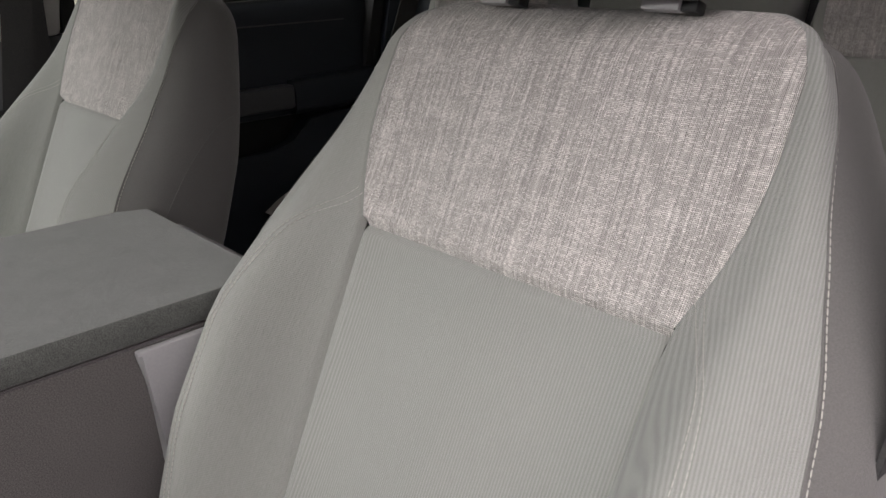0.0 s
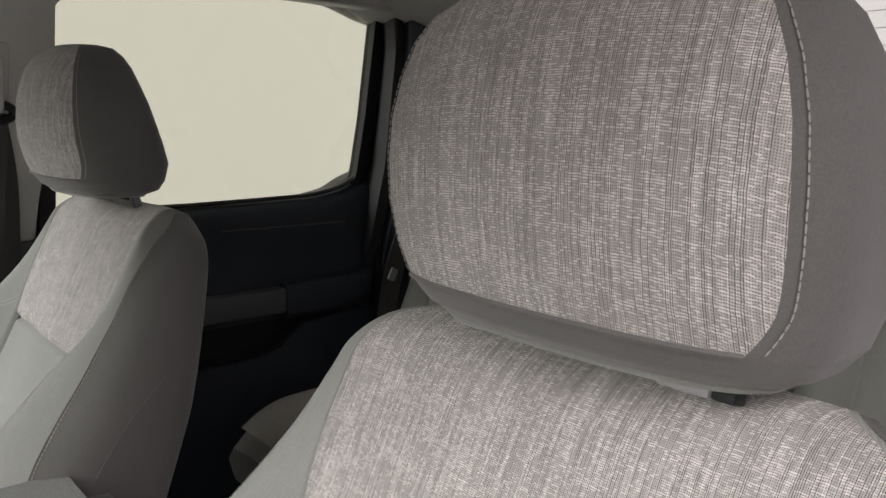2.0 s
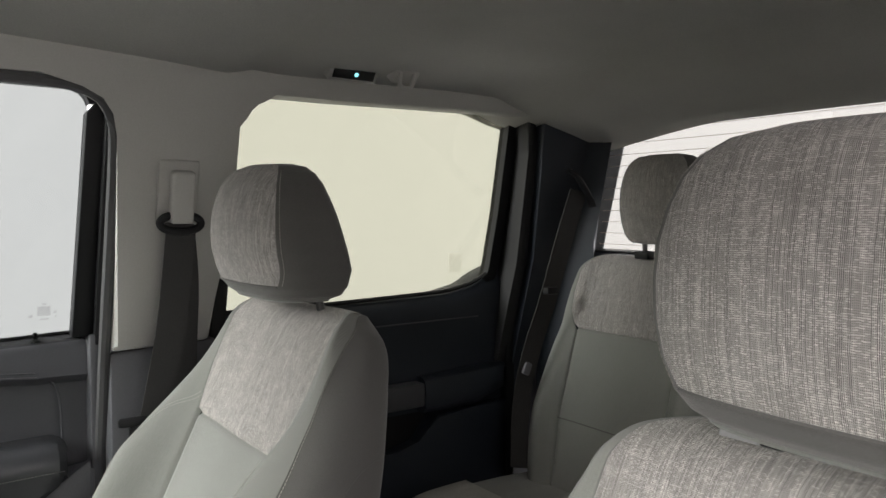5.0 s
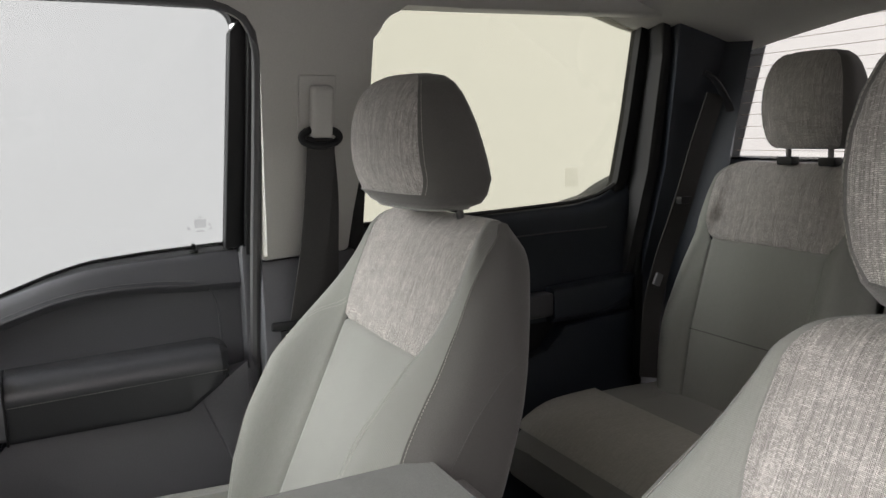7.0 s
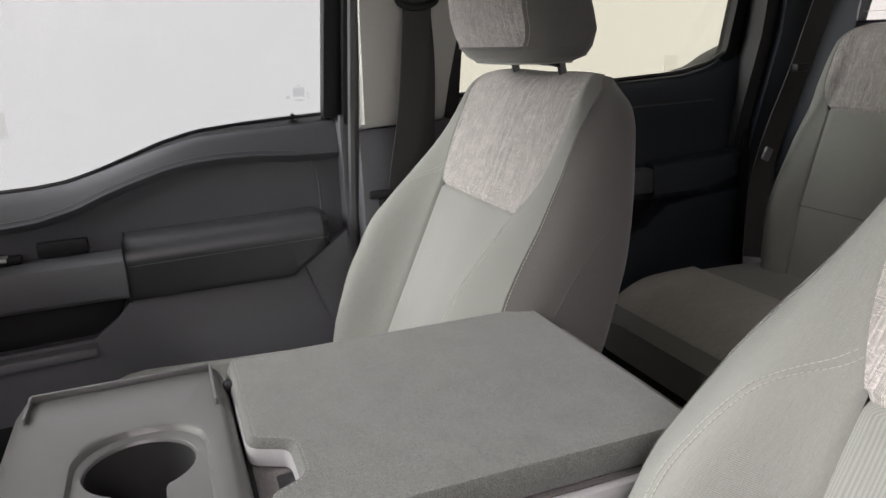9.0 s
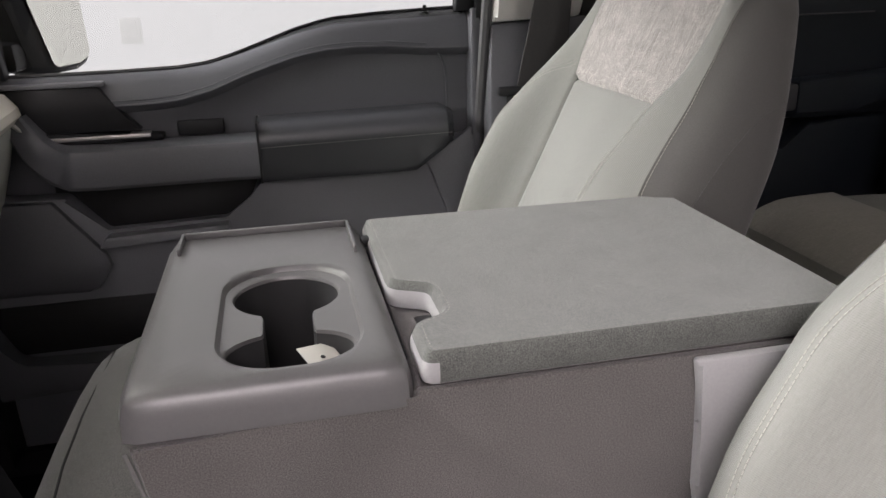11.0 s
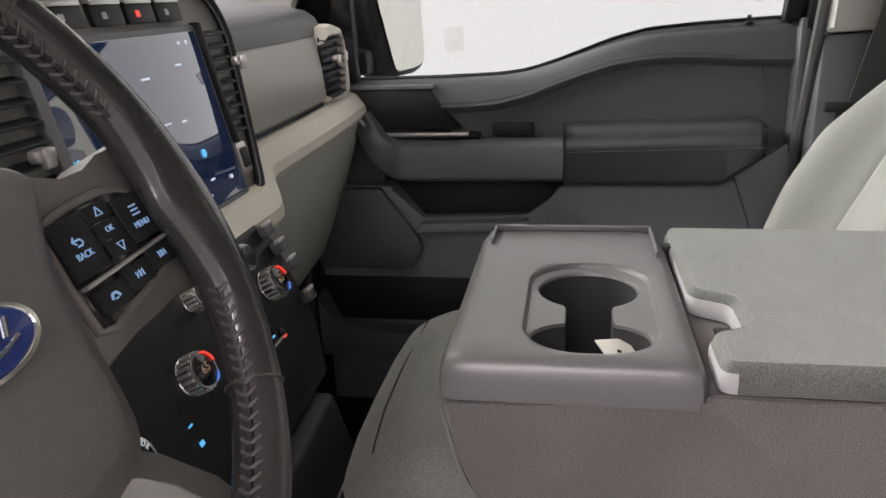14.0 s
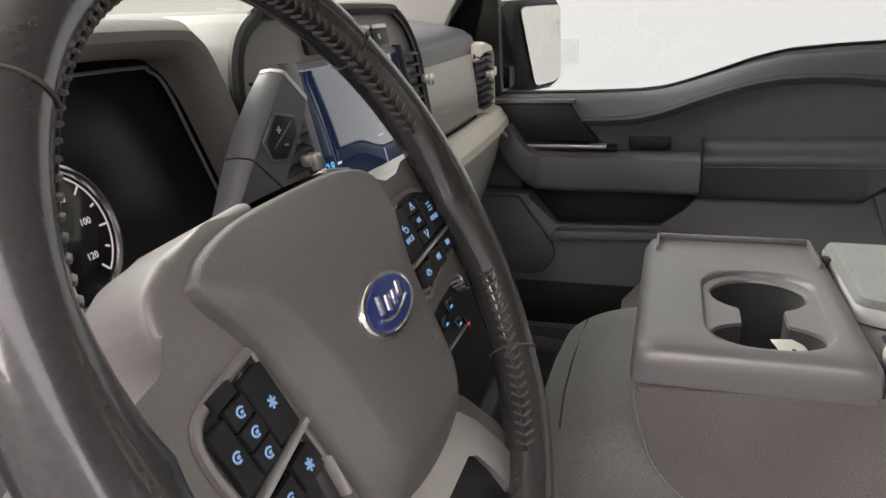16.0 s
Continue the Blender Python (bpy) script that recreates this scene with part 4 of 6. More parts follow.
def front_seat():
    st = thing("front_seat", (CX, -0.2, 0.03), "grey cloth bucket seat with a streaked woven upper panel", "seat", "front seats")
    in_u = sorted(set(span(-1, 1, 24) + [-0.97, -0.94, -0.9, 0.9, 0.94, 0.97]))
    up_h = pull_in(span(0.0, 0.15, 14) + [0.003, 0.006, 0.01] + span(0.15, 0.211, 12))
    lo_h = pull_in(span(-0.44, 0, 20) + [-0.003, -0.006, -0.01])
    all_h = pull_in(span(-0.46, 0.15, 30) + span(0.15, 0.211, 12) + [0.003])
    back = part("backrest", back_panel(in_u, lo_h), RIBBED, st, "plain grey ribbed cloth centre panel")
    part("woven_panel", back_panel(in_u, up_h), PATTERN, back, "streaked grey and cream woven panel")
    for s in (1, -1):
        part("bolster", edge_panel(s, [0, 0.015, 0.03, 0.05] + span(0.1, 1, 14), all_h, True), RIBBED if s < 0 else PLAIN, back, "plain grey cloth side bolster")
        part("back_shell", edge_panel(s, span(0, 1, 24), all_h, False), SIDE, back, "darker grey cloth side and back")
    crown = bmesh.new()
    crown.faces.new([crown.verts.new(back_at(u, 0.211)) for u in span(-7, 7, 56)[:-1]])
    part("crown", crown, SIDE, back)
    # sewn lines
    for s in (1, -1):
        # double row from the woven panel's corner out and down the bolster
        path = cat([(1.0, 0.024), (1.25, 0.013), (1.6, -0.002), (1.85, -0.022), (1.98, -0.05), (2.03, -0.08), (2.03, -0.13), (1.98, -0.20), (1.93, -0.26), (1.86, -0.36), (1.8, -0.44)], 8)
        for off in (0.0, 0.085):
            dashes("stitching", [back_at(s * (p[0] + off), p[1] + 0.004 * (off > 0) * max(0.0, min(1.0, (2.0 - p[0]) / 1.0)), False) + FWD * 0.0003 for p in path], back, size=0.0006)
        dashes("stitching", [back_at(s * (soft(EDGE, h) + 0.03), h, False) + FWD * 0.0003 for h in span(-0.42, 0.195, 60)], back, size=0.0007)
        part("piping", tube([back_at(s * soft(EDGE, h), h, False) for h in span(-0.44, 0.205, 60)], 0.0008, 5), SIDE, back)
    side_path = cat([(3.35, -0.40), (3.38, -0.26), (3.42, -0.16), (3.5, -0.08), (3.65, -0.02), (3.95, 0.02), (4.4, 0.045), (4.9, 0.06)], 8)
    for s in (1, -1):
        dashes("stitching", [back_at(s * p[0], p[1], False) + Vector((s * 0.0006, 0, 0)) for p in side_path], back, mat=DULL, size=0.0006)
    # headrest
    headrest(st)
    for dx in (-0.0715, 0.0715):
        x, y, z = CX + dx + 0.002, -0.380, 0.9135
        m = pose(x, y, z, 18)
        g = part("headrest_guide", moved(rbox(-0.0200, -0.0085, 0.000, 0.0120, -0.0070, 0.0010, 0.0015), m), BLACK, st, "black plastic post guide")
        part("guide_button", moved(rbox(-0.0085, 0.0185, 0.0050, 0.0140, -0.0070, 0.0035, 0.0012), m), HINGE, g, "grey release tab on the guide")
        part("headrest_post", tube([(x, y - 0.006, z - 0.004), (x, y + 0.008, z + 0.06)], 0.006, 12), POST, st, "dark chrome post")
    # cushion
    rings = []
    for k in range(21):
        y = -0.20 + 0.56 * k / 20
        e = max(0.0, (k - 15) / 5)
        z1 = 0.425 + 0.03 * k / 20 - 0.09 * e * e
        w = 0.255 - 0.02 * e * e
        b = 0.03
        rings.append([(CX + s * x, y, z) for s, x, z in ((1, 0, z1), (1, 0.13, z1), (1, 0.145, z1 - 0.004), (1, 0.19, z1 + b), (1, w - 0.02, z1 + b * 0.7), (1, w, z1 - 0.04), (1, w - 0.01, 0.24), (-1, w - 0.01, 0.24), (-1, w, z1 - 0.04), (-1, w - 0.02, z1 + b * 0.7), (-1, 0.19, z1 + b), (-1, 0.145, z1 - 0.004), (-1, 0.13, z1))])
    part("cushion", loft(rings), PLAIN, st, "plain grey cloth cushion")
    part("seat_base", rbox(CX - 0.22, CX + 0.22, -0.18, 0.28, 0.03, 0.242, 0.02), BLACK, st)
    return st


HEAD = [  # height, half width, front, rear
    (0.9175, 0.085, -0.362, -0.4060), (0.920, 0.104, -0.351, -0.4173), (0.926, 0.117, -0.343, -0.4296), (0.938, 0.126, -0.335, -0.4350), (0.96, 0.1325, -0.328, -0.4385), (0.985, 0.1355, -0.3235, -0.4325), (1.01, 0.1355, -0.3225, -0.4255), (1.035, 0.1330, -0.3240, -0.4185), (1.058, 0.127, -0.328, -0.4110), (1.077, 0.118, -0.333, -0.4050), (1.091, 0.106, -0.340, -0.3990), (1.101, 0.087, -0.348, -0.3930), (1.106, 0.056, -0.356, -0.3850)]


def head_at(a, k):
    """A place on the headrest: a is the turn (0 to the right, 90 to the front), k the level between rows of HEAD."""
    z, hw, yf, yb = (float(np.interp(k, range(len(HEAD)), [r[c] for r in HEAD])) for c in range(4))
    c, s = math.cos(radians(a)), math.sin(radians(a))
    n = 2 / 4.2
    x = math.copysign(abs(c) ** n, c) * hw
    t = math.copysign(abs(s) ** n, s)
    mid, half = (yf + yb) / 2, (yf - yb) / 2
    bow = 0.010 * (1 - (x / max(hw, 1e-4)) ** 2) if s > 0 else 0
    side = max(0.0, min(1.0, (s + 0.5) / 1.1))
    return Vector((CX + 0.002 + 1.04 * x * (1.01 - 0.06 * side * side * (3 - 2 * side)), mid + half * t + bow - 0.006 * (1 if s > 0 else 0), z))


def face_half(k):
    """Half the turn that the woven face takes up at a level; its lower corners are rounded."""
    return 52 - 9 * max(0.0, (4.4 - max(k, 3.1)) / 1.3) ** 2


def headrest(st):
    lev = span(0, len(HEAD) - 1, 60)
    ts = sorted(set(span(-1, 1, 30) + [-0.98, 0.98]))
    up = [3.1] + [k for k in lev if k > 3.12]
    h = part("headrest", loft([[head_at(90 - t * face_half(k), k) for t in ts] for k in up], False, False), PATTERN, st, "streaked woven headrest face")
    part("lower_band", loft([[head_at(90 - t * face_half(k), k) for t in ts] for k in [q for q in lev if q < 3.1] + [3.1, 3.14]], False, False), SIDE, h, "plain grey band under the woven face")
    part("head_shell", loft([[head_at(90 + face_half(k) + (360 - 2 * face_half(k)) * q / 70, k) for q in range(71)] for k in sorted(lev + [3.1])], False, False), SIDE, h, "plain grey cloth sides and back")
    for k, nm in ((0, "underside"), (len(HEAD) - 1, "cap")):
        bm = bmesh.new()
        bm.faces.new([bm.verts.new(head_at(a, k)) for a in span(0, 360, 48)[:-1]])
        part(nm, bm, SIDE, h)
    part("piping", tube([head_at(90 - t * face_half(3.12), 3.12) + Vector((0, 0.0006, 0)) for t in ts], 0.0016, 6), SIDE, h)
    part("piping", tube([head_at(a, 0.9) + Vector((0, 0.0004, -0.0004)) for a in span(-40, 220, 70)], 0.002, 6), PLAIN, h, "paler welt along the lower edge")
    for a in (38, 142):
        s = 1 if a < 90 else -1
        dashes("stitching", [head_at(90 - s * (face_half(k) + 6), k) + Vector((s * 0.0008, 0.0004, 0)) for k in span(3.2, 10.5, 40)], h, size=0.0006, step=0.0045)
    return h


driver_seat = front_seat()
passenger_seat = copy_thing(driver_seat, pose(0.418, -0.2295, 0.032))
for o in passenger_seat.children:
    if o.name.startswith("headrest."):
        o.location, o.scale = (0.0, 0.107, 0.013), (1.0, 1.2, 1.0)
    if o.name.startswith("backrest"):
        o.location, o.scale = (0.0, 0.0, -0.045 * back_at(0, 0).z), (1.0, 1.0, 1.045)
    if o.name.startswith("headrest_guide"):
        o.location = (0.0, 0.010, 0.018)
passenger_seat["label"] = "grey cloth passenger bucket seat with a streaked upper panel"

# ---- folded centre section: armrest lid, cup holder tray ----
con = thing("centre_console", (0.02, 0.0, 0.2), "folded grey cloth centre seat back used as console", "console")
side = [(-0.30, 0.632), (0.088, 0.634), (0.090, 0.627), (0.279, 0.620), (0.270, 0.575), (0.258, 0.54), (0.225, 0.505), (0.17, 0.47), (0.10, 0.25), (-0.30, 0.25)]
part("side_panel", prism(side, "x", -0.1400, -0.1320, 0.003), KSIDE, con, "brownish grey cloth covered side")
part("side_panel", prism(side, "x", 0.1680, 0.1755, 0.003), KSIDE, con, "brownish grey cloth covered side")
part("body", joined(rbox(-0.133, 0.169, -0.30, 0.086, 0.25, 0.634, 0.004), rbox(-0.133, 0.169, 0.087, 0.20, 0.25, 0.49, 0.004)), KSIDE, con)
# rounded forward end
rings = []
for k in range(25):
    a = radians(-100 + 205 * k / 24)
    rings.append([(x, 0.250 + (0.126 + e) * math.cos(a) - (0.03 if math.cos(a) < 0 else 0) * abs(math.cos(a)), 0.513 + (0.063 + e) * math.sin(a)) for x, e in ((-0.1388, -0.050), (-0.1380, -0.042), (-0.1364, -0.032), (-0.1335, -0.022), (-0.1290, -0.0135), (-0.122, -0.0065), (-0.112, -0.002), (-0.098, 0.0), (-0.05, 0.004), (0.02, 0.005), (0.09, 0.004), (0.148, 0.0), (0.164, -0.006), (0.170, -0.022))])
nose = loft(rings, False, False)
for i in (0, -1):
    ring = [r[i] for r in rings]
    nose.faces.new([nose.verts.new(p) for p in ring])
bmesh.ops.remove_doubles(nose, verts=nose.verts, dist=1e-5)
NOSE = material("grey_nose_cloth", (0.150, 0.154, 0.143), 0.88, grain=0.4, grain_scale=900, bump=0.7, bump_scale=900, stain=0.1, stain_scale=20, sheen=0.3, spec=0.25)
part("cloth_nose", nose, NOSE, con, "rounded grey cloth forward end", smooth=70)
dashes("stitching", [(-0.12 + 0.28 * k / 30, 0.250 + 0.1305 * math.cos(radians(-48)), 0.513 + 0.0675 * math.sin(radians(-48))) for k in range(31)], con, size=0.0009)
part("nose_seam", tube([(x, 0.250 + (0.126 + e) * math.cos(radians(40)), 0.513 + (0.063 + e) * math.sin(radians(40))) for x, e in ((-0.112, -0.002), (-0.098, 0.0), (-0.05, 0.004), (0.02, 0.005), (0.148, 0.0))], 0.0012, 5), RUBBER, con, "dark sewn crease")
part("front_piping", tube(cat([(-0.1405, 0.281, 0.618), (-0.1405, 0.272, 0.578), (-0.1405, 0.259, 0.543), (-0.1405, 0.226, 0.508), (-0.1405, 0.172, 0.473)], 5), 0.0016, 6), DULL, con, "sewn welt")
part("hinge_cover", prism([(-0.118, 0.633), (-0.30, 0.633), (-0.30, 0.40), (-0.150, 0.40), (-0.127, 0.52), (-0.131, 0.575)], "x", -0.1505, -0.14, 0.004), HINGE, con, "pale grey plastic hinge cover")
# padded lid with its finger notch
lid_outline = round_corner((-0.140, -0.268), (0, -0.268), (-0.140, 0.08), 0.02) + round_corner((-0.140, 0.084), (-0.14, 0), (-0.1, 0.084), 0.012) + round_corner((-0.083, 0.084), (-0.1, 0.084), (-0.070, 0.056), 0.012, 4) + round_corner((-0.070, 0.056), (-0.083, 0.084), (-0.05, 0.056), 0.008, 4) + round_corner((-0.020, 0.056), (-0.05, 0.056), (-0.004, 0.088), 0.009, 4) + round_corner((-0.004, 0.088), (-0.020, 0.056), (0.02, 0.088), 0.012, 4) + round_corner((0.178, 0.088), (0.1, 0.088), (0.178, 0), 0.012) + round_corner((0.172, -0.268), (0.172, 0), (0, -0.268), 0.02)
def inset(outline, d):
    n, out = len(outline), []
    for i in range(n):
        a, b = Vector(outline[i - 1]), Vector(outline[(i + 1) % n])
        t = (b - a).normalized()
        o = Vector((t.y, -t.x))
        out.append((outline[i][0] + o.x * d, outline[i][1] + o.y * d))
    return out
area = sum(a[0] * b[1] - b[0] * a[1] for a, b in zip(lid_outline, lid_outline[1:] + lid_outline[:1]))
sg = -1 if area > 0 else 1
lid_rings = [[(x, y, z) for x, y in inset(lid_outline, sg * d)] for d, z in ((0.004, 0.6355), (0.0008, 0.638), (0, 0.642), (0.0004, 0.649), (0.002, 0.655), (0.004, 0.6590), (0.0062, 0.6606))]
lidm = loft(lid_rings, True, False)
lidm.faces.new([lidm.verts.new(p) for p in lid_rings[0]][::-1])
lidm.faces.new([lidm.verts.new(p) for p in lid_rings[-1]])
bmesh.ops.remove_doubles(lidm, verts=lidm.verts, dist=1e-5)
lid = part("armrest_lid", lidm, KNIT, con, "padded grey knit cloth armrest lid")
edge_rings = [[(x, y, z) for (x, y), o in zip(inset(lid_outline, sg * d), lid_outline) if o[1] > 0.045] for d, z in ((0.0005, 0.6375), (-0.0005, 0.642), (-0.0003, 0.649), (0.0008, 0.6535))]
part("lid_edge", loft(edge_rings, False, False), HINGE, lid, "pale grey edge facing of the lid")
line = [(x, y, 0.6603) for x, y in inset(lid_outline, sg * 0.0085)]
dashes("stitching", [p for p in line if p[1] > 0.02], lid, size=0.0006)
part("lid_latch", rbox(-0.066, -0.022, 0.048, 0.070, 0.622, 0.636, 0.004), BLACK, con, "dark plastic latch in the notch")
part("latch_plate", rbox(-0.085, 0.0, 0.05, 0.093, 0.622, 0.632, 0.002), BLACK, con)
# tray
def rr(x0, x1, y0, y1, r, n=6):
    c = [(x0, y0), (x1, y0), (x1, y1), (x0, y1)]
    out = []
    for i in range(4):
        out += round_corner(c[i], c[i - 1], c[(i + 1) % 4], r, n)
    return out
HC = Vector((-0.040, 0.170))
N = 96
angs = [2 * math.pi * k / N for k in range(N)]
def on_box(a, x0, x1, y0, y1, rnd):
    d = Vector((math.cos(a), math.sin(a)))
    t = min([(x1 - HC.x) / d.x if d.x > 1e-6 else 9, (x0 - HC.x) / d.x if d.x < -1e-6 else 9, (y1 - HC.y) / d.y if d.y > 1e-6 else 9, (y0 - HC.y) / d.y if d.y < -1e-6 else 9])
    q = HC + d * t
    cx, cy = min(max(q.x, x0 + rnd), x1 - rnd), min(max(q.y, y0 + rnd), y1 - rnd)
    o = q - Vector((cx, cy))
    if o.length > rnd:
        q = Vector((cx, cy)) + o.normalized() * rnd
    return q
# edge of the cup opening: a big round well, a neck, and a wide well with two lobes
half_neck, big, lobe = 0.019, 0.0435, (0.0290, 0.0465)
a1, a2 = math.asin(half_neck / big), math.asin(half_neck / lobe[1])
line = [Vector((0.013 + big * math.cos(a), 0.171 + big * math.sin(a))) for a in span(0, math.pi - a1, 60)]
line += [Vector((-0.0865 + lobe[0] * math.cos(a), 0.171 + lobe[1] * math.sin(a))) for a in span(a2, math.pi, 60)]
line += [Vector((p.x, 0.342 - p.y)) for p in line[::-1][1:-1]]
run = [0.0]
for p, q in zip(line, line[1:] + line[:1]):
    run.append(run[-1] + (q - p).length)
def along_edge(d):
    return Vector([float(np.interp(d, run, [p[k] for p in line + line[:1]])) for k in (0, 1)])
hole = [along_edge(run[-1] * k / N) for k in range(N)]
def ring_z(pts, z, grow=0.0):
    return [(HC.x + (p.x - HC.x) * (1 + grow), HC.y + (p.y - HC.y) * (1 + grow), z) for p in pts]
outer = lambda g, r: [on_box(a, -0.134 - g, 0.174 + g, 0.097 - g, 0.276 + g, r) for a in angs]
rec = lambda g: [on_box(a, -0.1205 - g, 0.066 + g, 0.118 - g, 0.222 + g, 0.046) for a in angs]
tray_rings = [ring_z(outer(0.0075, 0.010), 0.624), ring_z(outer(0.007, 0.010), 0.640), ring_z(outer(0.005, 0.010), 0.649), ring_z(outer(0.001, 0.010), 0.6545), ring_z(outer(-0.006, 0.009), 0.657), ring_z(rec(0.006), 0.6572), ring_z(rec(0.002), 0.6565), ring_z(rec(0.0), 0.654), ring_z(rec(-0.001), 0.652), ring_z(hole, 0.6515, 0.03), ring_z(hole, 0.6505, 0.005), ring_z(hole, 0.648, -0.01)]
tray = part("cup_holder_tray", loft(tray_rings, True, False), TRAYP, con, "grey plastic tray with a cup holder opening")
well = loft([ring_z(hole, 0.6475, -0.012), ring_z(hole, 0.60, -0.03), ring_z(hole, 0.50, -0.06)], True, False)
well.faces.new([well.verts.new(p) for p in ring_z(hole, 0.50, -0.06)])
part("cup_well", well, RUBBER, tray, "dark rubber-lined cup well")
part("well_rib", joined(rbox(-0.062, -0.058, 0.13, 0.21, 0.501, 0.56, 0.001), rbox(-0.056, -0.03, 0.155, 0.18, 0.501, 0.56, 0.002)), BLACK, tray)
for x0, x1, y0, y1 in ((0.166, 0.170, 0.105, 0.268), (0.085, 0.168, 0.1025, 0.1055), (0.120, 0.168, 0.2665, 0.2695)):
    part("tray_rim", rbox(x0, x1, y0, y1, 0.655, 0.6635, 0.001), TRAYP, tray)
part("hinge_pin", rbox(0.125, 0.140, 0.084, 0.095, 0.645, 0.655, 0.003), BLACK, con)
card = thing("card_slip", (-0.10, 0.14, 0.60), "small white card slip lying in the cup well", "card")
part("paper", moved(rbox(-0.016, 0.016, -0.014, 0.014, -0.0006, 0.0006, 0.0002), pose(-0.078, 0.148, 0.636, 8, -14, 25)), CARD, card)
part("punched_dot", moved(lathe([(0.002, 0), (0.002, 0.0003)], Matrix.Identity(4), 10), pose(-0.078, 0.148, 0.6368, 8, -14, 25)), BLACK, card)
cc = thing("centre_cushion", (0.02, 0.0, 0.2), "grey cloth centre seat cushion under the folded back", "seat cushion")
part("pad", rbox(-0.15, 0.17, -0.28, 0.30, 0.20, 0.44, 0.03, 3), PLAIN, cc)


# ---- rear bench ----
def rear_seat():
    c = REAR
    st = thing("rear_bench", (c["cx"], -1.0, 0.05), "grey cloth rear seat with a streaked woven upper panel", "seat", "rear seats")
    in_u = sorted(set(span(-1, 1, 18) + [-0.97, -0.94, 0.94, 0.97]))
    up_h = pull_in(span(0.0, 0.125, 10) + [0.003, 0.006] + span(0.125, 0.185, 8))
    lo_h = pull_in(span(-0.36, 0, 18) + [-0.003, -0.006])
    all_h = pull_in(span(-0.36, 0.125, 22) + span(0.125, 0.185, 8))
    back = part("backrest", back_panel(in_u, lo_h, c), PLAIN, st, "plain grey cloth centre panel")
    part("woven_panel", back_panel(in_u, up_h, c), PATTERN, back, "streaked woven upper panel")
    for s in (1, -1):
        part("bolster", back_panel([s * u for u in [1, 1.03, 1.06] + span(1.2, 7, 22)], all_h, c), PLAIN, back, "plain grey cloth side")
    crown = bmesh.new()
    crown.faces.new([crown.verts.new(back_at(u, 0.185, True, c)) for u in span(-7, 7, 56)[:-1]])
    part("crown", crown, SIDE, back)
    part("cross_seam", tube([back_at(u, -0.205, False, c) + c["fwd"] * 0.0002 for u in span(-1, 1, 20)], 0.0012, 5), SIDE, back)
    move = Matrix.Translation((0.40, -1.225, 0.993)) @ Matrix.Diagonal((0.74, 0.92, 1.0, 1)) @ Matrix.Translation((-CX - 0.002, 0.362, -0.9225))
    head_meshes(st, move, PATTERN)
    for dx in (-0.047, 0.047):
        part("headrest_post", tube([(0.40 + dx, -1.238, 0.955), (0.40 + dx, -1.234, 1.01)], 0.0055, 10), POST, st, "dark chrome post")
        part("headrest_guide", rbox(0.40 + dx - 0.018, 0.40 + dx + 0.018, -1.247, -1.222, 0.955, 0.972, 0.003), BLACK, st)
    rings = []
    for k in range(19):
        y = -1.16 + 0.47 * k / 18
        e = max(0.0, (k - 13) / 5)
        z1 = 0.455 + 0.012 * math.sin(k / 18 * 3.1) - 0.055 * e * e
        z0 = 0.30 + 0.03 * e
        w = 0.205 - 0.012 * e * e
        rings.append([(c["cx"] - 0.0 + x, y, z) for x, z in ((-w + 0.02, z0), (-w, z0 + 0.03), (-w, z1 - 0.035), (-w + 0.015, z1 - 0.008), (-0.145, z1), (-0.135, z1 - 0.003), (-0.12, z1 - 0.001), (0.12, z1 - 0.001), (0.135, z1 - 0.003), (0.145, z1), (w + 0.025, z1 - 0.008), (w + 0.045, z1 - 0.035), (w + 0.045, z0 + 0.03), (w + 0.02, z0))])
    cu = part("cushion", loft(rings), PLAIN, st, "grey cloth bench cushion")
    strip = []
    for k in range(9, 18):
        y = -1.16 + 0.47 * k / 18
        e = max(0.0, (k - 13) / 5)
        strip.append([(c["cx"] + x, y, 0.456 + 0.012 * math.sin(k / 18 * 3.1) - 0.055 * e * e) for x in span(-0.19, 0.235, 10)])
    part("woven_strip", loft(strip, False, False), REARWEAVE, cu, "streaked woven strip along the front")
    part("bench_base", rbox(c["cx"] - 0.19, c["cx"] + 0.22, -1.12, -0.78, 0.05, 0.30, 0.01), BLACK, st)
    return st


def head_meshes(st, m, face):
    lev = span(0, len(HEAD) - 1, 36)
    fr = span(38, 142, 24)
    h = part("headrest", moved(loft([[head_at(a, k) for a in fr] for k in lev], False, False), m), face, st, "streaked woven headrest face")
    part("head_shell", moved(loft([[head_at(a, k) for a in span(142, 398, 56)] for k in lev], False, False), m), SIDE, h, "plain grey sides")
    for k, nm in ((0, "underside"), (len(HEAD) - 1, "cap")):
        bm = bmesh.new()
        bm.faces.new([bm.verts.new(head_at(a, k)) for a in span(0, 360, 48)[:-1]])
        part(nm, moved(bm, m), SIDE, h)
    part("piping", moved(tube([head_at(38, k) for k in span(0.8, 11.5, 40)], 0.0018, 6), m), SIDE, h)
    return h


rear_right = rear_seat()
copy_thing(rear_right, pose(-0.44, -1.0, 0.05))
mid = thing("rear_bench_middle", (0, -1.0, 0.05), "grey cloth middle section of the rear bench", "seat", "rear seats")
part("backrest", moved(rbox(-0.205, 0.205, -0.05, 0.05, 0.0, 0.50, 0.03, 3), pose(0, -1.15, 0.45, 16)), PLAIN, mid)
part("cushion", rbox(-0.183, 0.230, -1.16, -0.70, 0.30, 0.455, 0.03, 3), PLAIN, mid)
part("bench_base", rbox(-0.22, 0.22, -1.12, -0.78, 0.05, 0.30, 0.01), BLACK, mid)

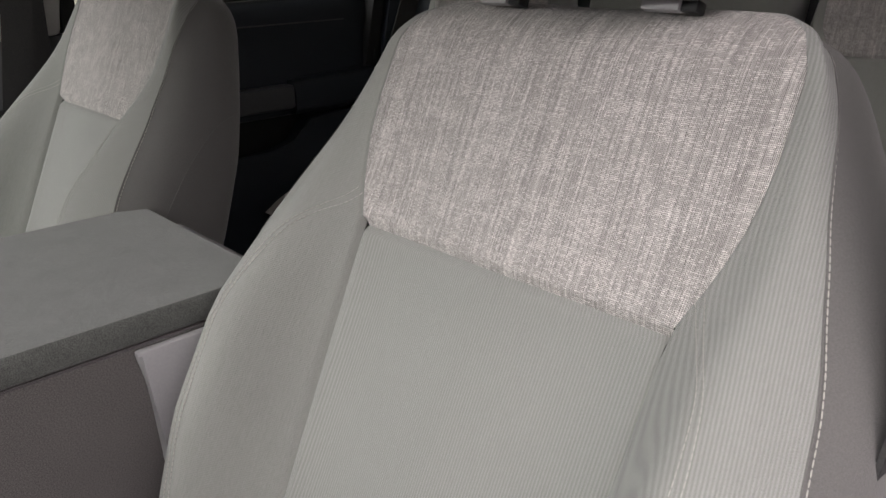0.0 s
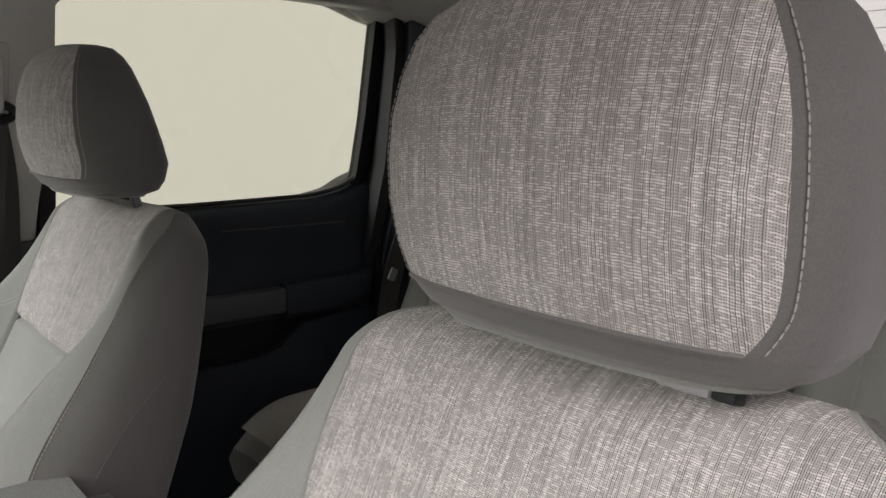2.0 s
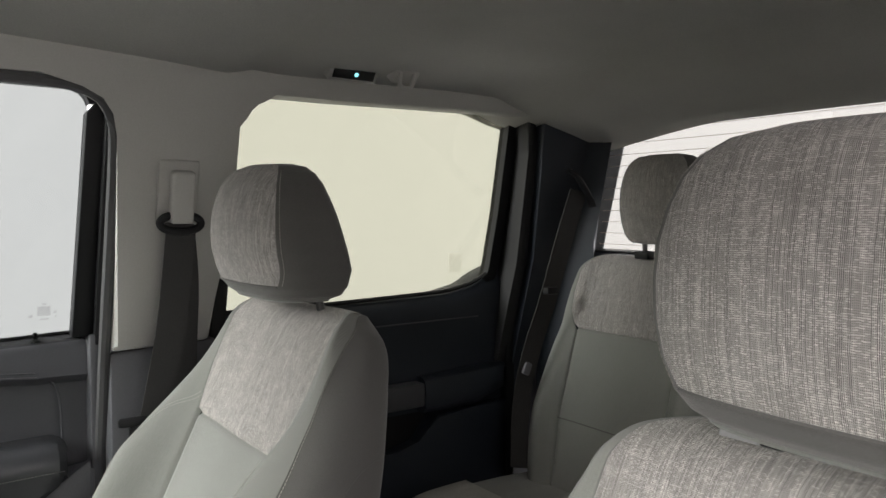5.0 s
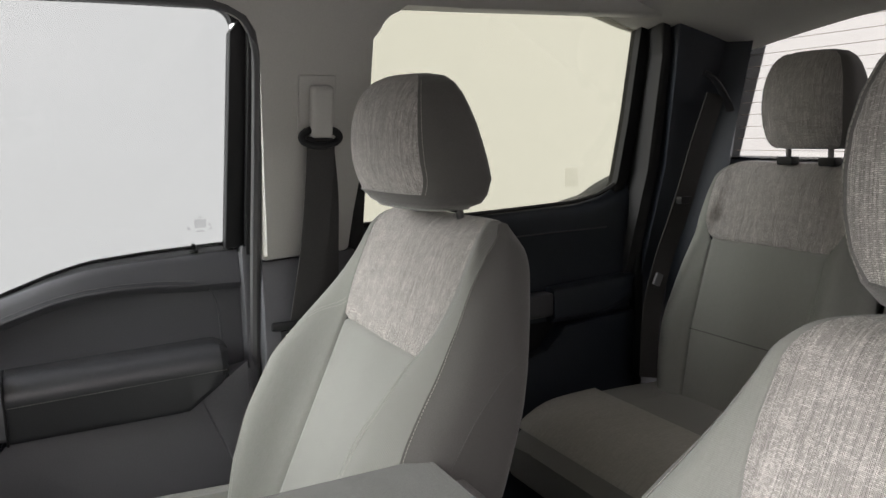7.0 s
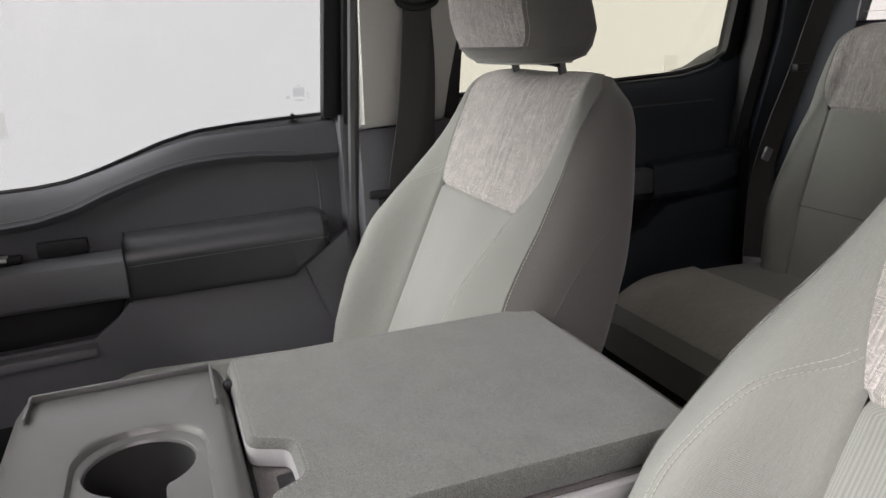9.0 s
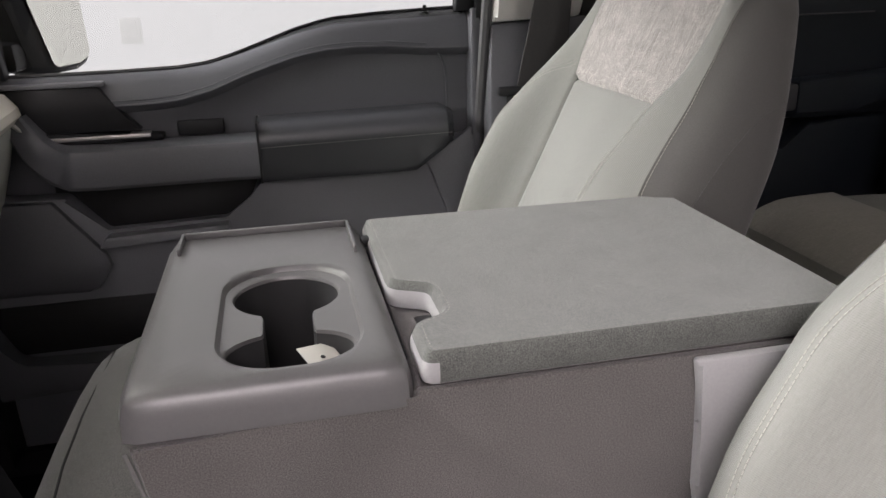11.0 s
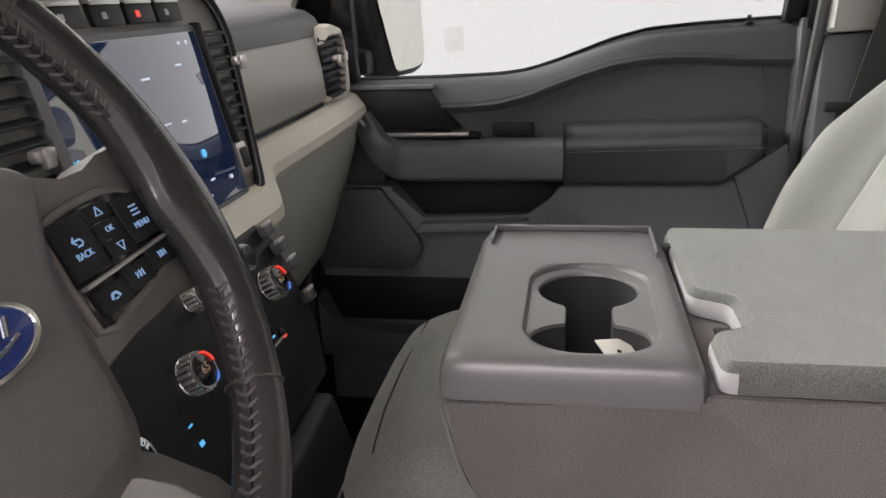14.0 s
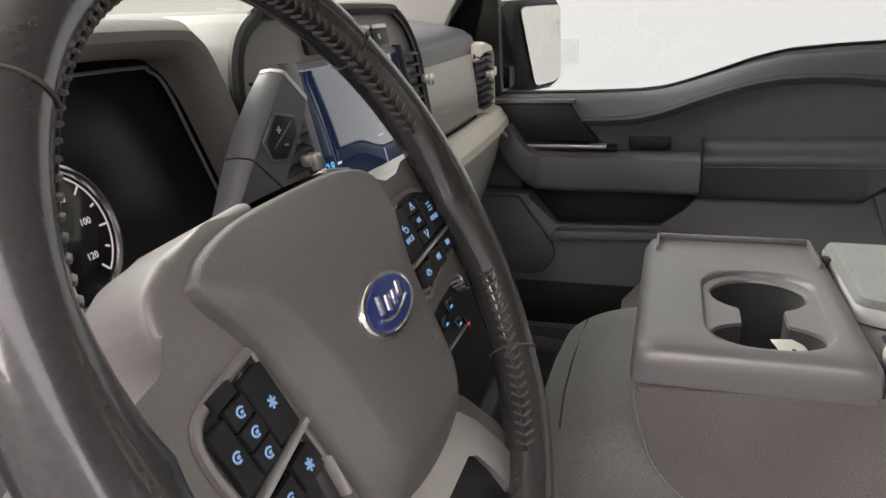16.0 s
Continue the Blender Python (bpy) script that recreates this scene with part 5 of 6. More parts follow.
# ---- seat belts ----
def strap(points, width, across, thick=0.0014):
    a = Vector(across).normalized()
    rings = []
    for k, p in enumerate(points):
        q = Vector(points[min(k + 1, len(points) - 1)]) - Vector(points[max(k - 1, 0)])
        n = q.cross(a).normalized() * thick
        p = Vector(p)
        rings.append([p - a * width / 2 - n, p + a * width / 2 - n, p + a * width / 2 + n, p - a * width / 2 + n])
    return loft(rings)


belt = thing("seat_belt", (0.66, -0.31, 0.7), "black seat belt hung from a sliding anchor on the pillar", "seat belt", "seat belts")
part("height_rail", joined(moved(rbox(-0.006, 0.010, -0.033, 0.033, -0.052, 0.052, 0.005), pose(0.6385, -0.303, 1.088, 0, -14.5))), PILLAR, belt, "grey recessed slide rail")
part("slide_cover", moved(rbox(-0.012, 0.012, -0.019, 0.019, -0.043, 0.043, 0.007, 3), pose(0.624, -0.306, 1.078, 0, -14)), PILLAR, belt, "grey plastic anchor cover")
ring = [Vector((0.630, -0.305, 1.036)) + Vector((0.0, 0.033 * math.cos(a), 0.014 * math.sin(a))) for a in (2 * math.pi * k / 28 for k in range(28))]
part("belt_ring", tube(ring, 0.0065, 8, True, up=(1, 0, 0)), BLACK, belt, "black belt guide ring")
part("webbing", strap(cat([(0.632, -0.307, 1.035), (0.648, -0.303, 0.95), (0.664, -0.295, 0.85), (0.682, -0.275, 0.72), (0.685, -0.268, 0.66), (0.68, -0.26, 0.40)], 5), 0.047, (0.05, 1, 0.12)), WEB, belt, "black woven webbing")
part("webbing_return", strap(cat([(0.640, -0.306, 1.035), (0.672, -0.322, 0.93), (0.700, -0.325, 0.78), (0.712, -0.325, 0.5)], 5), 0.047, (0.05, 1, 0.05)), WEB, belt)
part("belt_tongue", joined(rbox(0.678, 0.690, -0.292, -0.215, 0.700, 0.716, 0.005), rbox(0.682, 0.688, -0.275, -0.232, 0.66, 0.70, 0.003)), BLACK, belt, "black and steel belt tongue")
part("tongue_plate", rbox(0.676, 0.680, -0.268, -0.238, 0.675, 0.695, 0.002), CHROME, belt)

rbelt = thing("rear_seat_belt", (0.62, -1.15, 0.7), "black rear seat belt on the corner pillar", "seat belt", "seat belts")
part("belt_guide", tube(cat([(0.600, -1.155, 1.150), (0.590, -1.175, 1.135), (0.585, -1.205, 1.095), (0.588, -1.222, 1.070)], 5), 0.010, 8, flat=0.6), BLACK, rbelt, "curved black belt guide")
part("webbing", strap(cat([(0.595, -1.185, 1.105), (0.603, -1.150, 1.00), (0.612, -1.112, 0.87), (0.630, -1.075, 0.74), (0.645, -1.06, 0.62), (0.64, -1.05, 0.48)], 5), 0.044, (0.25, 1, 0.2)), WEB, rbelt, "black woven webbing")
part("belt_stop", rbox(0.598, 0.618, -1.13, -1.095, 0.872, 0.888, 0.004), BLACK, rbelt)
part("belt_tongue", moved(rbox(-0.004, 0.004, -0.010, 0.010, -0.014, 0.014, 0.003), pose(0.632, -1.065, 0.705, 25)), MID, rbelt)

dbelt = thing("driver_seat_belt", (-0.68, -0.31, 0.7), "black driver's seat belt with a bright steel tongue beside the seat", "seat belt", "seat belts")
part("webbing", strap(cat([(-0.690, -0.345, 1.02), (-0.684, -0.325, 0.90), (-0.676, -0.305, 0.78), (-0.670, -0.292, 0.70), (-0.668, -0.285, 0.55)], 5), 0.046, (0.12, 1, 0.1)), WEB, dbelt, "black woven webbing")
part("tongue_plate", moved(rbox(-0.016, 0.016, -0.003, 0.003, -0.008, 0.008, 0.002), pose(-0.664, -0.300, 0.728, 20, 0, 75)), SATIN, dbelt, "bright steel tongue")
part("tongue_grip", moved(rbox(-0.030, 0.030, -0.006, 0.006, -0.009, 0.009, 0.004), pose(-0.665, -0.292, 0.712, 20, 0, 75)), BLACK, dbelt, "black moulded grip")
part("tongue_blade", moved(rbox(-0.004, 0.004, -0.0015, 0.0015, -0.03, 0.0, 0.001), pose(-0.660, -0.268, 0.706, 15, -20, 75)), CHROME, dbelt)

# ---- roof fittings ----
lampn = Vector((-0.80, 0, -0.60))
rl = thing("reading_lamp", (0.54, -0.572, 1.30), "small rear reading lamp in a grey bezel, faintly lit", "lamp")
m = facing((0.536, -0.572, 1.2920), lampn, (0, 1, 0))
part("bezel", moved(rbox(-0.015, 0.015, -0.047, 0.047, -0.02, 0.003, 0.003), m), PILLAR, rl, "grey plastic bezel")
part("lens", moved(rbox(-0.0095, 0.0095, -0.040, 0.040, 0.002, 0.0042, 0.001), m), GLOSS, rl, "dark glossy lens")
part("glow_spot", moved(lathe([(0.004, 0), (0.003, 0.001)], Matrix.Translation((0.0, -0.004, 0.0045)), 12), m), glowing("teal_glow", (0.25, 0.75, 0.85), 1.2), rl, "teal light spot")
hk = thing("coat_hook", (0.52, -0.665, 1.30), "grey plastic coat hook under the headliner", "hook")
m = facing((0.516, -0.665, 1.2940), lampn, (0, 1, 0))
part("hook_base", moved(rbox(-0.014, 0.014, -0.026, 0.026, -0.02, 0.003, 0.003), m), PILLAR, hk)
part("hook", moved(tube(cat([(0.008, -0.014, 0.002), (-0.012, -0.012, 0.010), (-0.016, 0.0, 0.012), (-0.012, 0.012, 0.010), (0.008, 0.014, 0.002)], 5), 0.004, 8), m), PILLAR, hk)

# ---- dashboard ----
dash = thing("dashboard", (0.1, 0.65, 0.6), "two-tone dashboard with charcoal top, pewter panel and taupe trim", "dashboard")


def strip_x(profile, x0, x1, n=10, bend=0.0):
    """A moulding along x with a closed (y, z) profile; bend draws its ends forward."""
    rings = []
    for k in range(n + 1):
        t = k / n
        x = x0 + (x1 - x0) * t
        rings.append([(x, y + bend * t * t, z) for y, z in profile])
    return loft(rings)


pad = [(1.04, 0.86), (1.04, 0.915), (0.90, 0.920), (0.74, 0.912), (0.66, 0.900), (0.622, 0.890), (0.606, 0.879), (0.600, 0.866), (0.600, 0.850), (0.63, 0.846)]
part("top_pad", strip_x(pad, 0.17, 0.64, 10, 0.012), SOFT, dash, "soft charcoal top pad")
padl = [(1.04, 0.86), (1.04, 0.93), (0.90, 0.937), (0.74, 0.935), (0.67, 0.928), (0.64, 0.915), (0.64, 0.86)]
part("top_pad", strip_x(padl, -0.80, 0.185, 8), DASHTOP, dash, "grained grey top pad")
face = [(0.64, 0.851), (0.6015, 0.8495), (0.598, 0.842), (0.592, 0.80), (0.588, 0.752), (0.592, 0.742), (0.64, 0.742)]
part("pewter_panel", strip_x(face, 0.17, 0.605, 10, 0.010), PEWTER, dash, "satin pewter panel")
part("gloss_strip", strip_x([(0.60, 0.7475), (0.5865, 0.7465), (0.5855, 0.741), (0.60, 0.738)], 0.245, 0.575, 8, 0.008), GLOSS, dash, "thin gloss black strip")
trim = [(0.66, 0.741), (0.594, 0.7405), (0.574, 0.734), (0.558, 0.713), (0.5555, 0.700), (0.566, 0.687), (0.66, 0.68)]
# one rail along the dash that steps down and towards the seats at the centre stack
step_y = [(-0.20, -0.040), (0.165, -0.040), (0.18, -0.037), (0.20, -0.027), (0.22, -0.014), (0.24, -0.004), (0.26, 0.0), (0.50, 0.004), (0.64, 0.010), (0.775, 0.022)]
step_z = [(-0.20, -0.030), (0.165, -0.030), (0.18, -0.028), (0.20, -0.019), (0.22, -0.009), (0.24, -0.002), (0.26, 0.0), (0.775, 0.0)]
xs = [-0.20, 0.0, 0.12] + span(0.155, 0.275, 16) + span(0.30, 0.775, 10)
part("taupe_trim", loft([[(x, y + lerp(step_y, x), z + lerp(step_z, x)) for y, z in trim] for x in xs]), TAUPE, dash, "pale taupe trim rail", smooth=22)
part("dash_cheek", strip_x([(0.74, 0.934), (0.665, 0.930), (0.640, 0.918), (0.618, 0.898), (0.606, 0.868), (0.604, 0.84), (0.74, 0.84)], -0.229, -0.185, 4), DASHTOP, dash, "grey grained dash cheek")
# end cap round the outer vent
cap = [(0.604, 0.742), (0.765, 0.742), (0.768, 0.77), (0.757, 0.80), (0.733, 0.838), (0.700, 0.860), (0.650, 0.868), (0.604, 0.864)]
hub = (0.652, 0.795)
vent_o = rr(0.606, 0.702, 0.745, 0.848, 0.02, 4)
def star(poly, a):
    """Where a ray from the vent's middle leaves an outline."""
    d = Vector((math.cos(a), math.sin(a)))
    best = 0.0
    n = len(poly)
    for i in range(n):
        p, q = Vector(poly[i]) - Vector(hub), Vector(poly[(i + 1) % n]) - Vector(hub)
        e = q - p
        den = d.x * e.y - d.y * e.x
        if abs(den) > 1e-9:
            t = (p.x * e.y - p.y * e.x) / den
            u = (p.x * d.y - p.y * d.x) / den
            if t > 0 and -1e-6 <= u <= 1 + 1e-6:
                best = max(best, t)
    return Vector(hub) + d * best
va = [2 * math.pi * k / 64 for k in range(64)]
def cap_y(p, y):
    return y + 0.25 * max(0.0, p.x - 0.70) ** 1.2 + (0.02 if p.x < 0.6075 else 0.0)
rings = [[(p.x, cap_y(p, y), p.y) for p in (star(poly, a) for a in va)] for poly, y in ((cap, 0.66), (cap, 0.603), ([tuple(Vector(hub) + (Vector(p) - Vector(hub)) * 0.97) for p in cap], 0.594), ([tuple(Vector(hub) + (Vector(p) - Vector(hub)) * 1.05) for p in vent_o], 0.590), (vent_o, 0.594), (vent_o, 0.63))]
part("end_cap", loft(rings, True, False), TAUPE, dash, "pale taupe end cap round the vent")


def vent(name_at, x0, x1, z0, z1, yf, slats, tab, parent, flare=0.0):
    v = part("air_vent", moved(rbox(-(x1 - x0) / 2, (x1 - x0) / 2, 0.0165, 0.021, 0, (z1 - z0) / math.cos(math.atan(name_at)), 0.001), pose(0.5 * (x0 + x1), yf, z0, -math.degrees(math.atan(name_at)))), BLACK, parent, "black air vent")
    for k in range(slats):
        z = z0 + (z1 - z0) * (k + 0.5) / slats
        xe = x1 - flare * (z1 - z)
        part("slat", moved(rbox(x0 - 0.5 * (x0 + x1), xe - 0.5 * (x0 + x1), -0.006, 0.006, -0.0009, 0.0009, 0.0004), pose(0.5 * (x0 + x1), yf + 0.010 + name_at * (z - z0), z, 18)), DARKER, v)
    if tab:
        tx, tz = tab
        part("vent_tab", joined(rbox(tx - 0.009, tx + 0.009, yf - 0.006 + name_at * (tz - z0), yf + 0.004 + name_at * (tz - z0), tz - 0.005, tz + 0.005, 0.003), rbox(tx - 0.006, tx + 0.006, yf - 0.010 + name_at * (tz - z0), yf - 0.004 + name_at * (tz - z0), tz - 0.009, tz + 0.006, 0.002)), SATIN, v, "satin silver slider")
    return v


vent(0.0, 0.607, 0.702, 0.746, 0.848, 0.586, 8, (0.632, 0.812), dash)
part("vent_wheel", rbox(0.712, 0.726, 0.590, 0.612, 0.80, 0.818, 0.003), SATIN, dash)
part("vent_badge", rbox(0.66, 0.69, 0.5935, 0.596, 0.7465, 0.7515, 0.0008), BLACK, dash)
# lower panel and glove box
low = [(0.70, 0.688), (0.575, 0.6875), (0.572, 0.68), (0.584, 0.63), (0.612, 0.55), (0.642, 0.47), (0.664, 0.42), (0.69, 0.385), (0.74, 0.375)]
part("glove_box", strip_x(low, 0.185, 0.765, 10, 0.02), GLOVE, dash, "sage grey glove box front")
part("glove_latch", prism([(0.25, 0.675), (0.285, 0.676), (0.278, 0.655), (0.262, 0.645), (0.25, 0.65)], "y", 0.566, 0.59, 0.002), BLACK, dash, "dark latch recess")
part("under_panel", rbox(-0.80, 0.80, 0.70, 0.98, 0.36, 0.70, 0.03), BLACK, dash)
part("inner_fill", rbox(-0.80, 0.76, 0.67, 1.0, 0.52, 0.86, 0.01), BLACK, dash)
part("kick_panel", rbox(0.70, 0.80, 0.69, 0.97, 0.06, 0.46, 0.02), BLACK, dash)

# centre stack: bezel, screen, vents, buttons
SLOPE = 0.22
def st_y(z):
    return 0.567 + SLOPE * (z - 0.794)
def stack(poly, d0, d1, r=0.002):
    """A slab whose outline (x, z) lies on the leaning face of the stack, from d0 behind it to d1 before it."""
    bm = prism(poly, "y", d0, -d1, r)
    for v in bm.verts:
        v.co.y += st_y(v.co.z)
    return bm
cs = thing("centre_stack", (0.01, 0.58, 0.8), "dark centre stack with a large lit touchscreen", "console")
bez = [(-0.155, 0.703), (0.172, 0.703), (0.184, 0.722), (0.214, 0.85), (0.216, 0.880), (0.204, 0.908), (0.178, 0.926), (0.14, 0.932), (-0.12, 0.932), (-0.160, 0.926), (-0.192, 0.908), (-0.210, 0.880), (-0.212, 0.85), (-0.190, 0.722)]
part("stack_body", stack(bez, 0.12, 0.0, 0.004), STACK, cs, "charcoal plastic stack")
bl = [Vector((p.x, st_y(p.z) - 0.003, p.z)) for p in cat([(x, 0, z) for x, z in bez[1:]], 5)]
part("stack_rim", tube(bl, 0.0062, 8, False, up=(0, 1, 0)), BLACK, cs, "raised dark rim")
part("rim_line", tube([Vector((0.01 + (p.x - 0.01) * 0.972, p.y - 0.003, 0.82 + (p.z - 0.82) * 0.965)) for p in bl], 0.0010, 6, False, up=(0, 1, 0)), MID, cs, "thin bright line in the rim")
part("screen_frame", stack(rr(-0.126, 0.146, 0.706, 0.888, 0.006, 3), 0.01, 0.0045, 0.001), MID, cs, "grey screen frame")
SCREEN = material("screen_glass", (0.004, 0.007, 0.02), 0.05, coat=1.0, spec=1.0)
SCREEN.node_tree.nodes["Principled BSDF"].inputs["Coat IOR"].default_value = 2.0
sb = SCREEN.node_tree.nodes["Principled BSDF"]
sb.inputs["Emission Color"].default_value, sb.inputs["Emission Strength"].default_value = (0.003, 0.016, 0.055, 1), 0.3
scr = part("touchscreen", stack(rr(-0.119, 0.139, 0.712, 0.882, 0.004, 3), 0.0, 0.0060, 0.0004), SCREEN, cs, "glossy touchscreen showing dark blue")
CYAN = glowing("screen_cyan", (0.10, 0.55, 1.0), 0.5)
WHITE = glowing("screen_white", (0.75, 0.85, 1.0), 0.4)
def on_stack(x, z, off=0.0066):
    return facing((x, st_y(z) - off, z), (0, -1, SLOPE), (0, 0, 1))
writing("readout", "92.9", on_stack(-0.108, 0.793), 0.0135, CYAN, scr, "blue station number")
for x, z, w, h in ((-0.084, 0.794, 0.014, 0.003), (-0.09, 0.739, 0.006, 0.002), (-0.07, 0.739, 0.006, 0.006), (-0.045, 0.745, 0.010, 0.003), (-0.022, 0.741, 0.012, 0.003), (0.0, 0.738, 0.012, 0.003), (0.03, 0.802, 0.020, 0.002), (0.06, 0.80, 0.014, 0.003), (0.03, 0.77, 0.0014, 0.05), (0.075, 0.738, 0.014, 0.003), (0.115, 0.732, 0.008, 0.006), (0.062, 0.724, 0.010, 0.003), (0.10, 0.872, 0.008, 0.004), (0.115, 0.872, 0.006, 0.006), (0.02, 0.845, 0.024, 0.003), (0.085, 0.852, 0.018, 0.003)):
    plate("screen_mark", on_stack(x, z, 0.0062), w * 0.6, h * 0.7, 0.0002, WHITE, scr, 0)
part("screen_dot", moved(lathe([(0.0045, 0), (0.0045, 0.0002)], Matrix.Identity(4), 20), on_stack(0.075, 0.765)), CYAN, scr)
vent(SLOPE, 0.152, 0.204, 0.768, 0.884, st_y(0.768) - 0.016, 9, (0.196, 0.846), cs, 0.234)
part("vent_frame", joined(stack([(0.146, 0.762), (0.151, 0.762), (0.151, 0.89), (0.146, 0.89)], 0.005, 0.011, 0.001)), BLACK, cs)
vent(SLOPE, -0.190, -0.134, 0.726, 0.884, st_y(0.726) - 0.016, 11, (-0.158, 0.812), cs)
part("vent_frame", joined(stack([(-0.134, 0.71), (-0.121, 0.71), (-0.121, 0.89), (-0.134, 0.89)], 0.005, 0.011, 0.001)), MID, cs)
kb = part("stack_button", stack(rr(0.148, 0.172, 0.726, 0.760, 0.004, 3), 0.0, 0.005, 0.001), SATIN, cs, "silver framed button")
part("button_face", stack(rr(0.152, 0.168, 0.732, 0.754, 0.003, 3), 0.0, 0.0065, 0.001), BLACK, kb)
RED = glowing("red_mark", (0.9, 0.06, 0.04), 0.5)
for k, x in enumerate((-0.058, 0.0, 0.052, 0.104)):
    b = part("top_button", stack(rr(x - 0.023, x + 0.023, 0.893, 0.913, 0.003, 3), 0.0, 0.006, 0.001), BLACK, cs, "black push button with a silver edge")
    part("button_edge", stack([(x - 0.022, 0.911), (x + 0.022, 0.911), (x + 0.022, 0.9155), (x - 0.022, 0.9155)], 0.0, 0.0075, 0.0006), SATIN, b)
    plate("button_mark", on_stack(x - 0.006, 0.902, 0.0064), 0.007, 0.006, 0.0003, RED if k == 2 else PILLAR, b, 0)

# climate panel under the rail
cl = thing("climate_panel", (0.0, 0.49, 0.62), "black climate panel with chrome-ringed knobs", "control panel")
CS = 0.5
def cp_y(z):
    return 0.492 + CS * (z - 0.633)
def climate(poly, d0, d1, r=0.002):
    bm = prism(poly, "y", d0, -d1, r)
    for v in bm.verts:
        v.co.y += cp_y(v.co.z)
    return bm
part("panel", climate([(-0.26, 0.685), (0.095, 0.685), (0.112, 0.66), (0.10, 0.575), (0.06, 0.53), (-0.26, 0.52)], 0.08, 0.0, 0.004), BLACK, cl, "black sloping panel")
def on_climate(x, z, off=0.0):
    return facing((x, cp_y(z) - off, z), (0, -1, CS), (0, 0, 1))
def knob(x, z, r, length, text=""):
    m = on_climate(x, z)
    k = part("knob", moved(lathe([(r * 1.06, 0), (r * 1.06, 0.003), (r, 0.004), (r, length), (r * 0.97, length + 0.002), (r * 0.84, length + 0.002)], Matrix.Identity(4), 36), m), CHROME, cl, "chrome ringed rotary knob")
    rb = bmesh.new()
    for i in range(18):
        a = 2 * math.pi * i / 18
        b = rbox(-0.0012, 0.0012, -0.0012, 0.0012, 0.004, length, 0.0004, 1)
        b = moved(b, Matrix.Rotation(a, 4, "Z") @ Matrix.Translation((r, 0, 0)))
        rb = joined(rb, b)
    part("knob_ribs", moved(rb, m), SATIN, k)
    part("knob_face", moved(lathe([(r * 0.85, length), (r * 0.85, length + 0.0026), (r * 0.80, length + 0.0031), (0.001, length + 0.0032)], Matrix.Identity(4), 32), m), GLOSS, k, "gloss black knob face")
    if text:
        writing("readout", text, m @ Matrix.Translation((0, 0.001, length + 0.0036)), r * 0.7, material("warm_digits", (0.7, 0.5, 0.35), 0.5), k)
        part("red_arc", moved(tube([(r * 0.9 * math.cos(a), r * 0.9 * math.sin(a), length + 0.0032) for a in span(0.1, 1.1, 10)], 0.0013, 6), m), RED, k)
        part("blue_arc", moved(tube([(r * 0.9 * math.cos(a), r * 0.9 * math.sin(a), length + 0.0032) for a in span(-1.2, -0.6, 8)], 0.0009, 6), m), glowing("blue_mark", (0.1, 0.25, 0.9), 0.4), k)
    return k
knob(0.045, 0.633, 0.0160, 0.016, "65")
knob(-0.130, 0.625, 0.0160, 0.016, "65")
knob(0.020, 0.668, 0.0128, 0.015)
knob(-0.074, 0.668, 0.0128, 0.015)
dm = knob(-0.236, 0.612, 0.0205, 0.012)
m = on_climate(-0.236, 0.612)
GREYW = glowing("dial_letters", (0.65, 0.72, 0.75), 0.35)
for i, ch in enumerate("DRIVE MODE"):
    a = radians(160 - 140 * i / 9)
    if ch != " ":
        writing("letter", ch, m @ Matrix.Rotation(a - math.pi / 2, 4, "Z") @ Matrix.Translation((0, 0.0150, 0.0156)), 0.0056, GREYW, dm)
writing("letter", "PUSH", m @ Matrix.Translation((0, -0.008, 0.0156)), 0.0054, CYAN, dm)
plate("mode_mark", m @ Matrix.Translation((0, 0.002, 0.0154)), 0.007, 0.003, 0.0003, CYAN, dm, 0)
for x, z in ((-0.160, 0.585), (-0.16, 0.60)):
    plate("park_mark", on_climate(x, z, 0.0012), 0.006, 0.004 if z < 0.59 else 0.0015, 0.0004, CYAN, cl, 0)
for k, (x, z) in enumerate(((0.094, 0.675), (0.099, 0.655), (0.101, 0.635), (0.098, 0.600))):
    t = part("toggle", moved(rbox(-0.008, 0.008, -0.007, 0.007, 0, 0.014, 0.003), on_climate(x, z)), DARK, cl, "dark toggle key")
    part("toggle_edge", moved(rbox(-0.0085, 0.0085, 0.004, 0.0075, 0.008, 0.0148, 0.001), on_climate(x, z)), SATIN, t)
for x, z, w in ((0.0, 0.620, 0.022), (-0.03, 0.612, 0.022), (0.0, 0.600, 0.018), (-0.06, 0.618, 0.02), (0.02, 0.592, 0.006)):
    plate("panel_key", on_climate(x, z, 0.001), w, 0.012, 0.003, GLOSS, cl, 0.001)
    plate("key_mark", on_climate(x, z - 0.001, 0.0044), 0.008, 0.002, 0.0003, CYAN if w > 0.01 else RED, cl, 0)
part("key_strip", moved(rbox(-0.05, 0.03, -0.0012, 0.0012, 0, 0.004, 0.0005), on_climate(-0.01, 0.590)), SATIN, cl)
part("lower_bin", climate([(-0.20, 0.515), (0.03, 0.525), (0.0, 0.44), (-0.20, 0.43)], 0.06, 0.012, 0.006), BLACK, cl, "black lower bin door")
part("bin_line", moved(rbox(-0.06, 0.06, -0.001, 0.001, 0, 0.002, 0), on_climate(-0.08, 0.47, 0.014)), SATIN, cl)

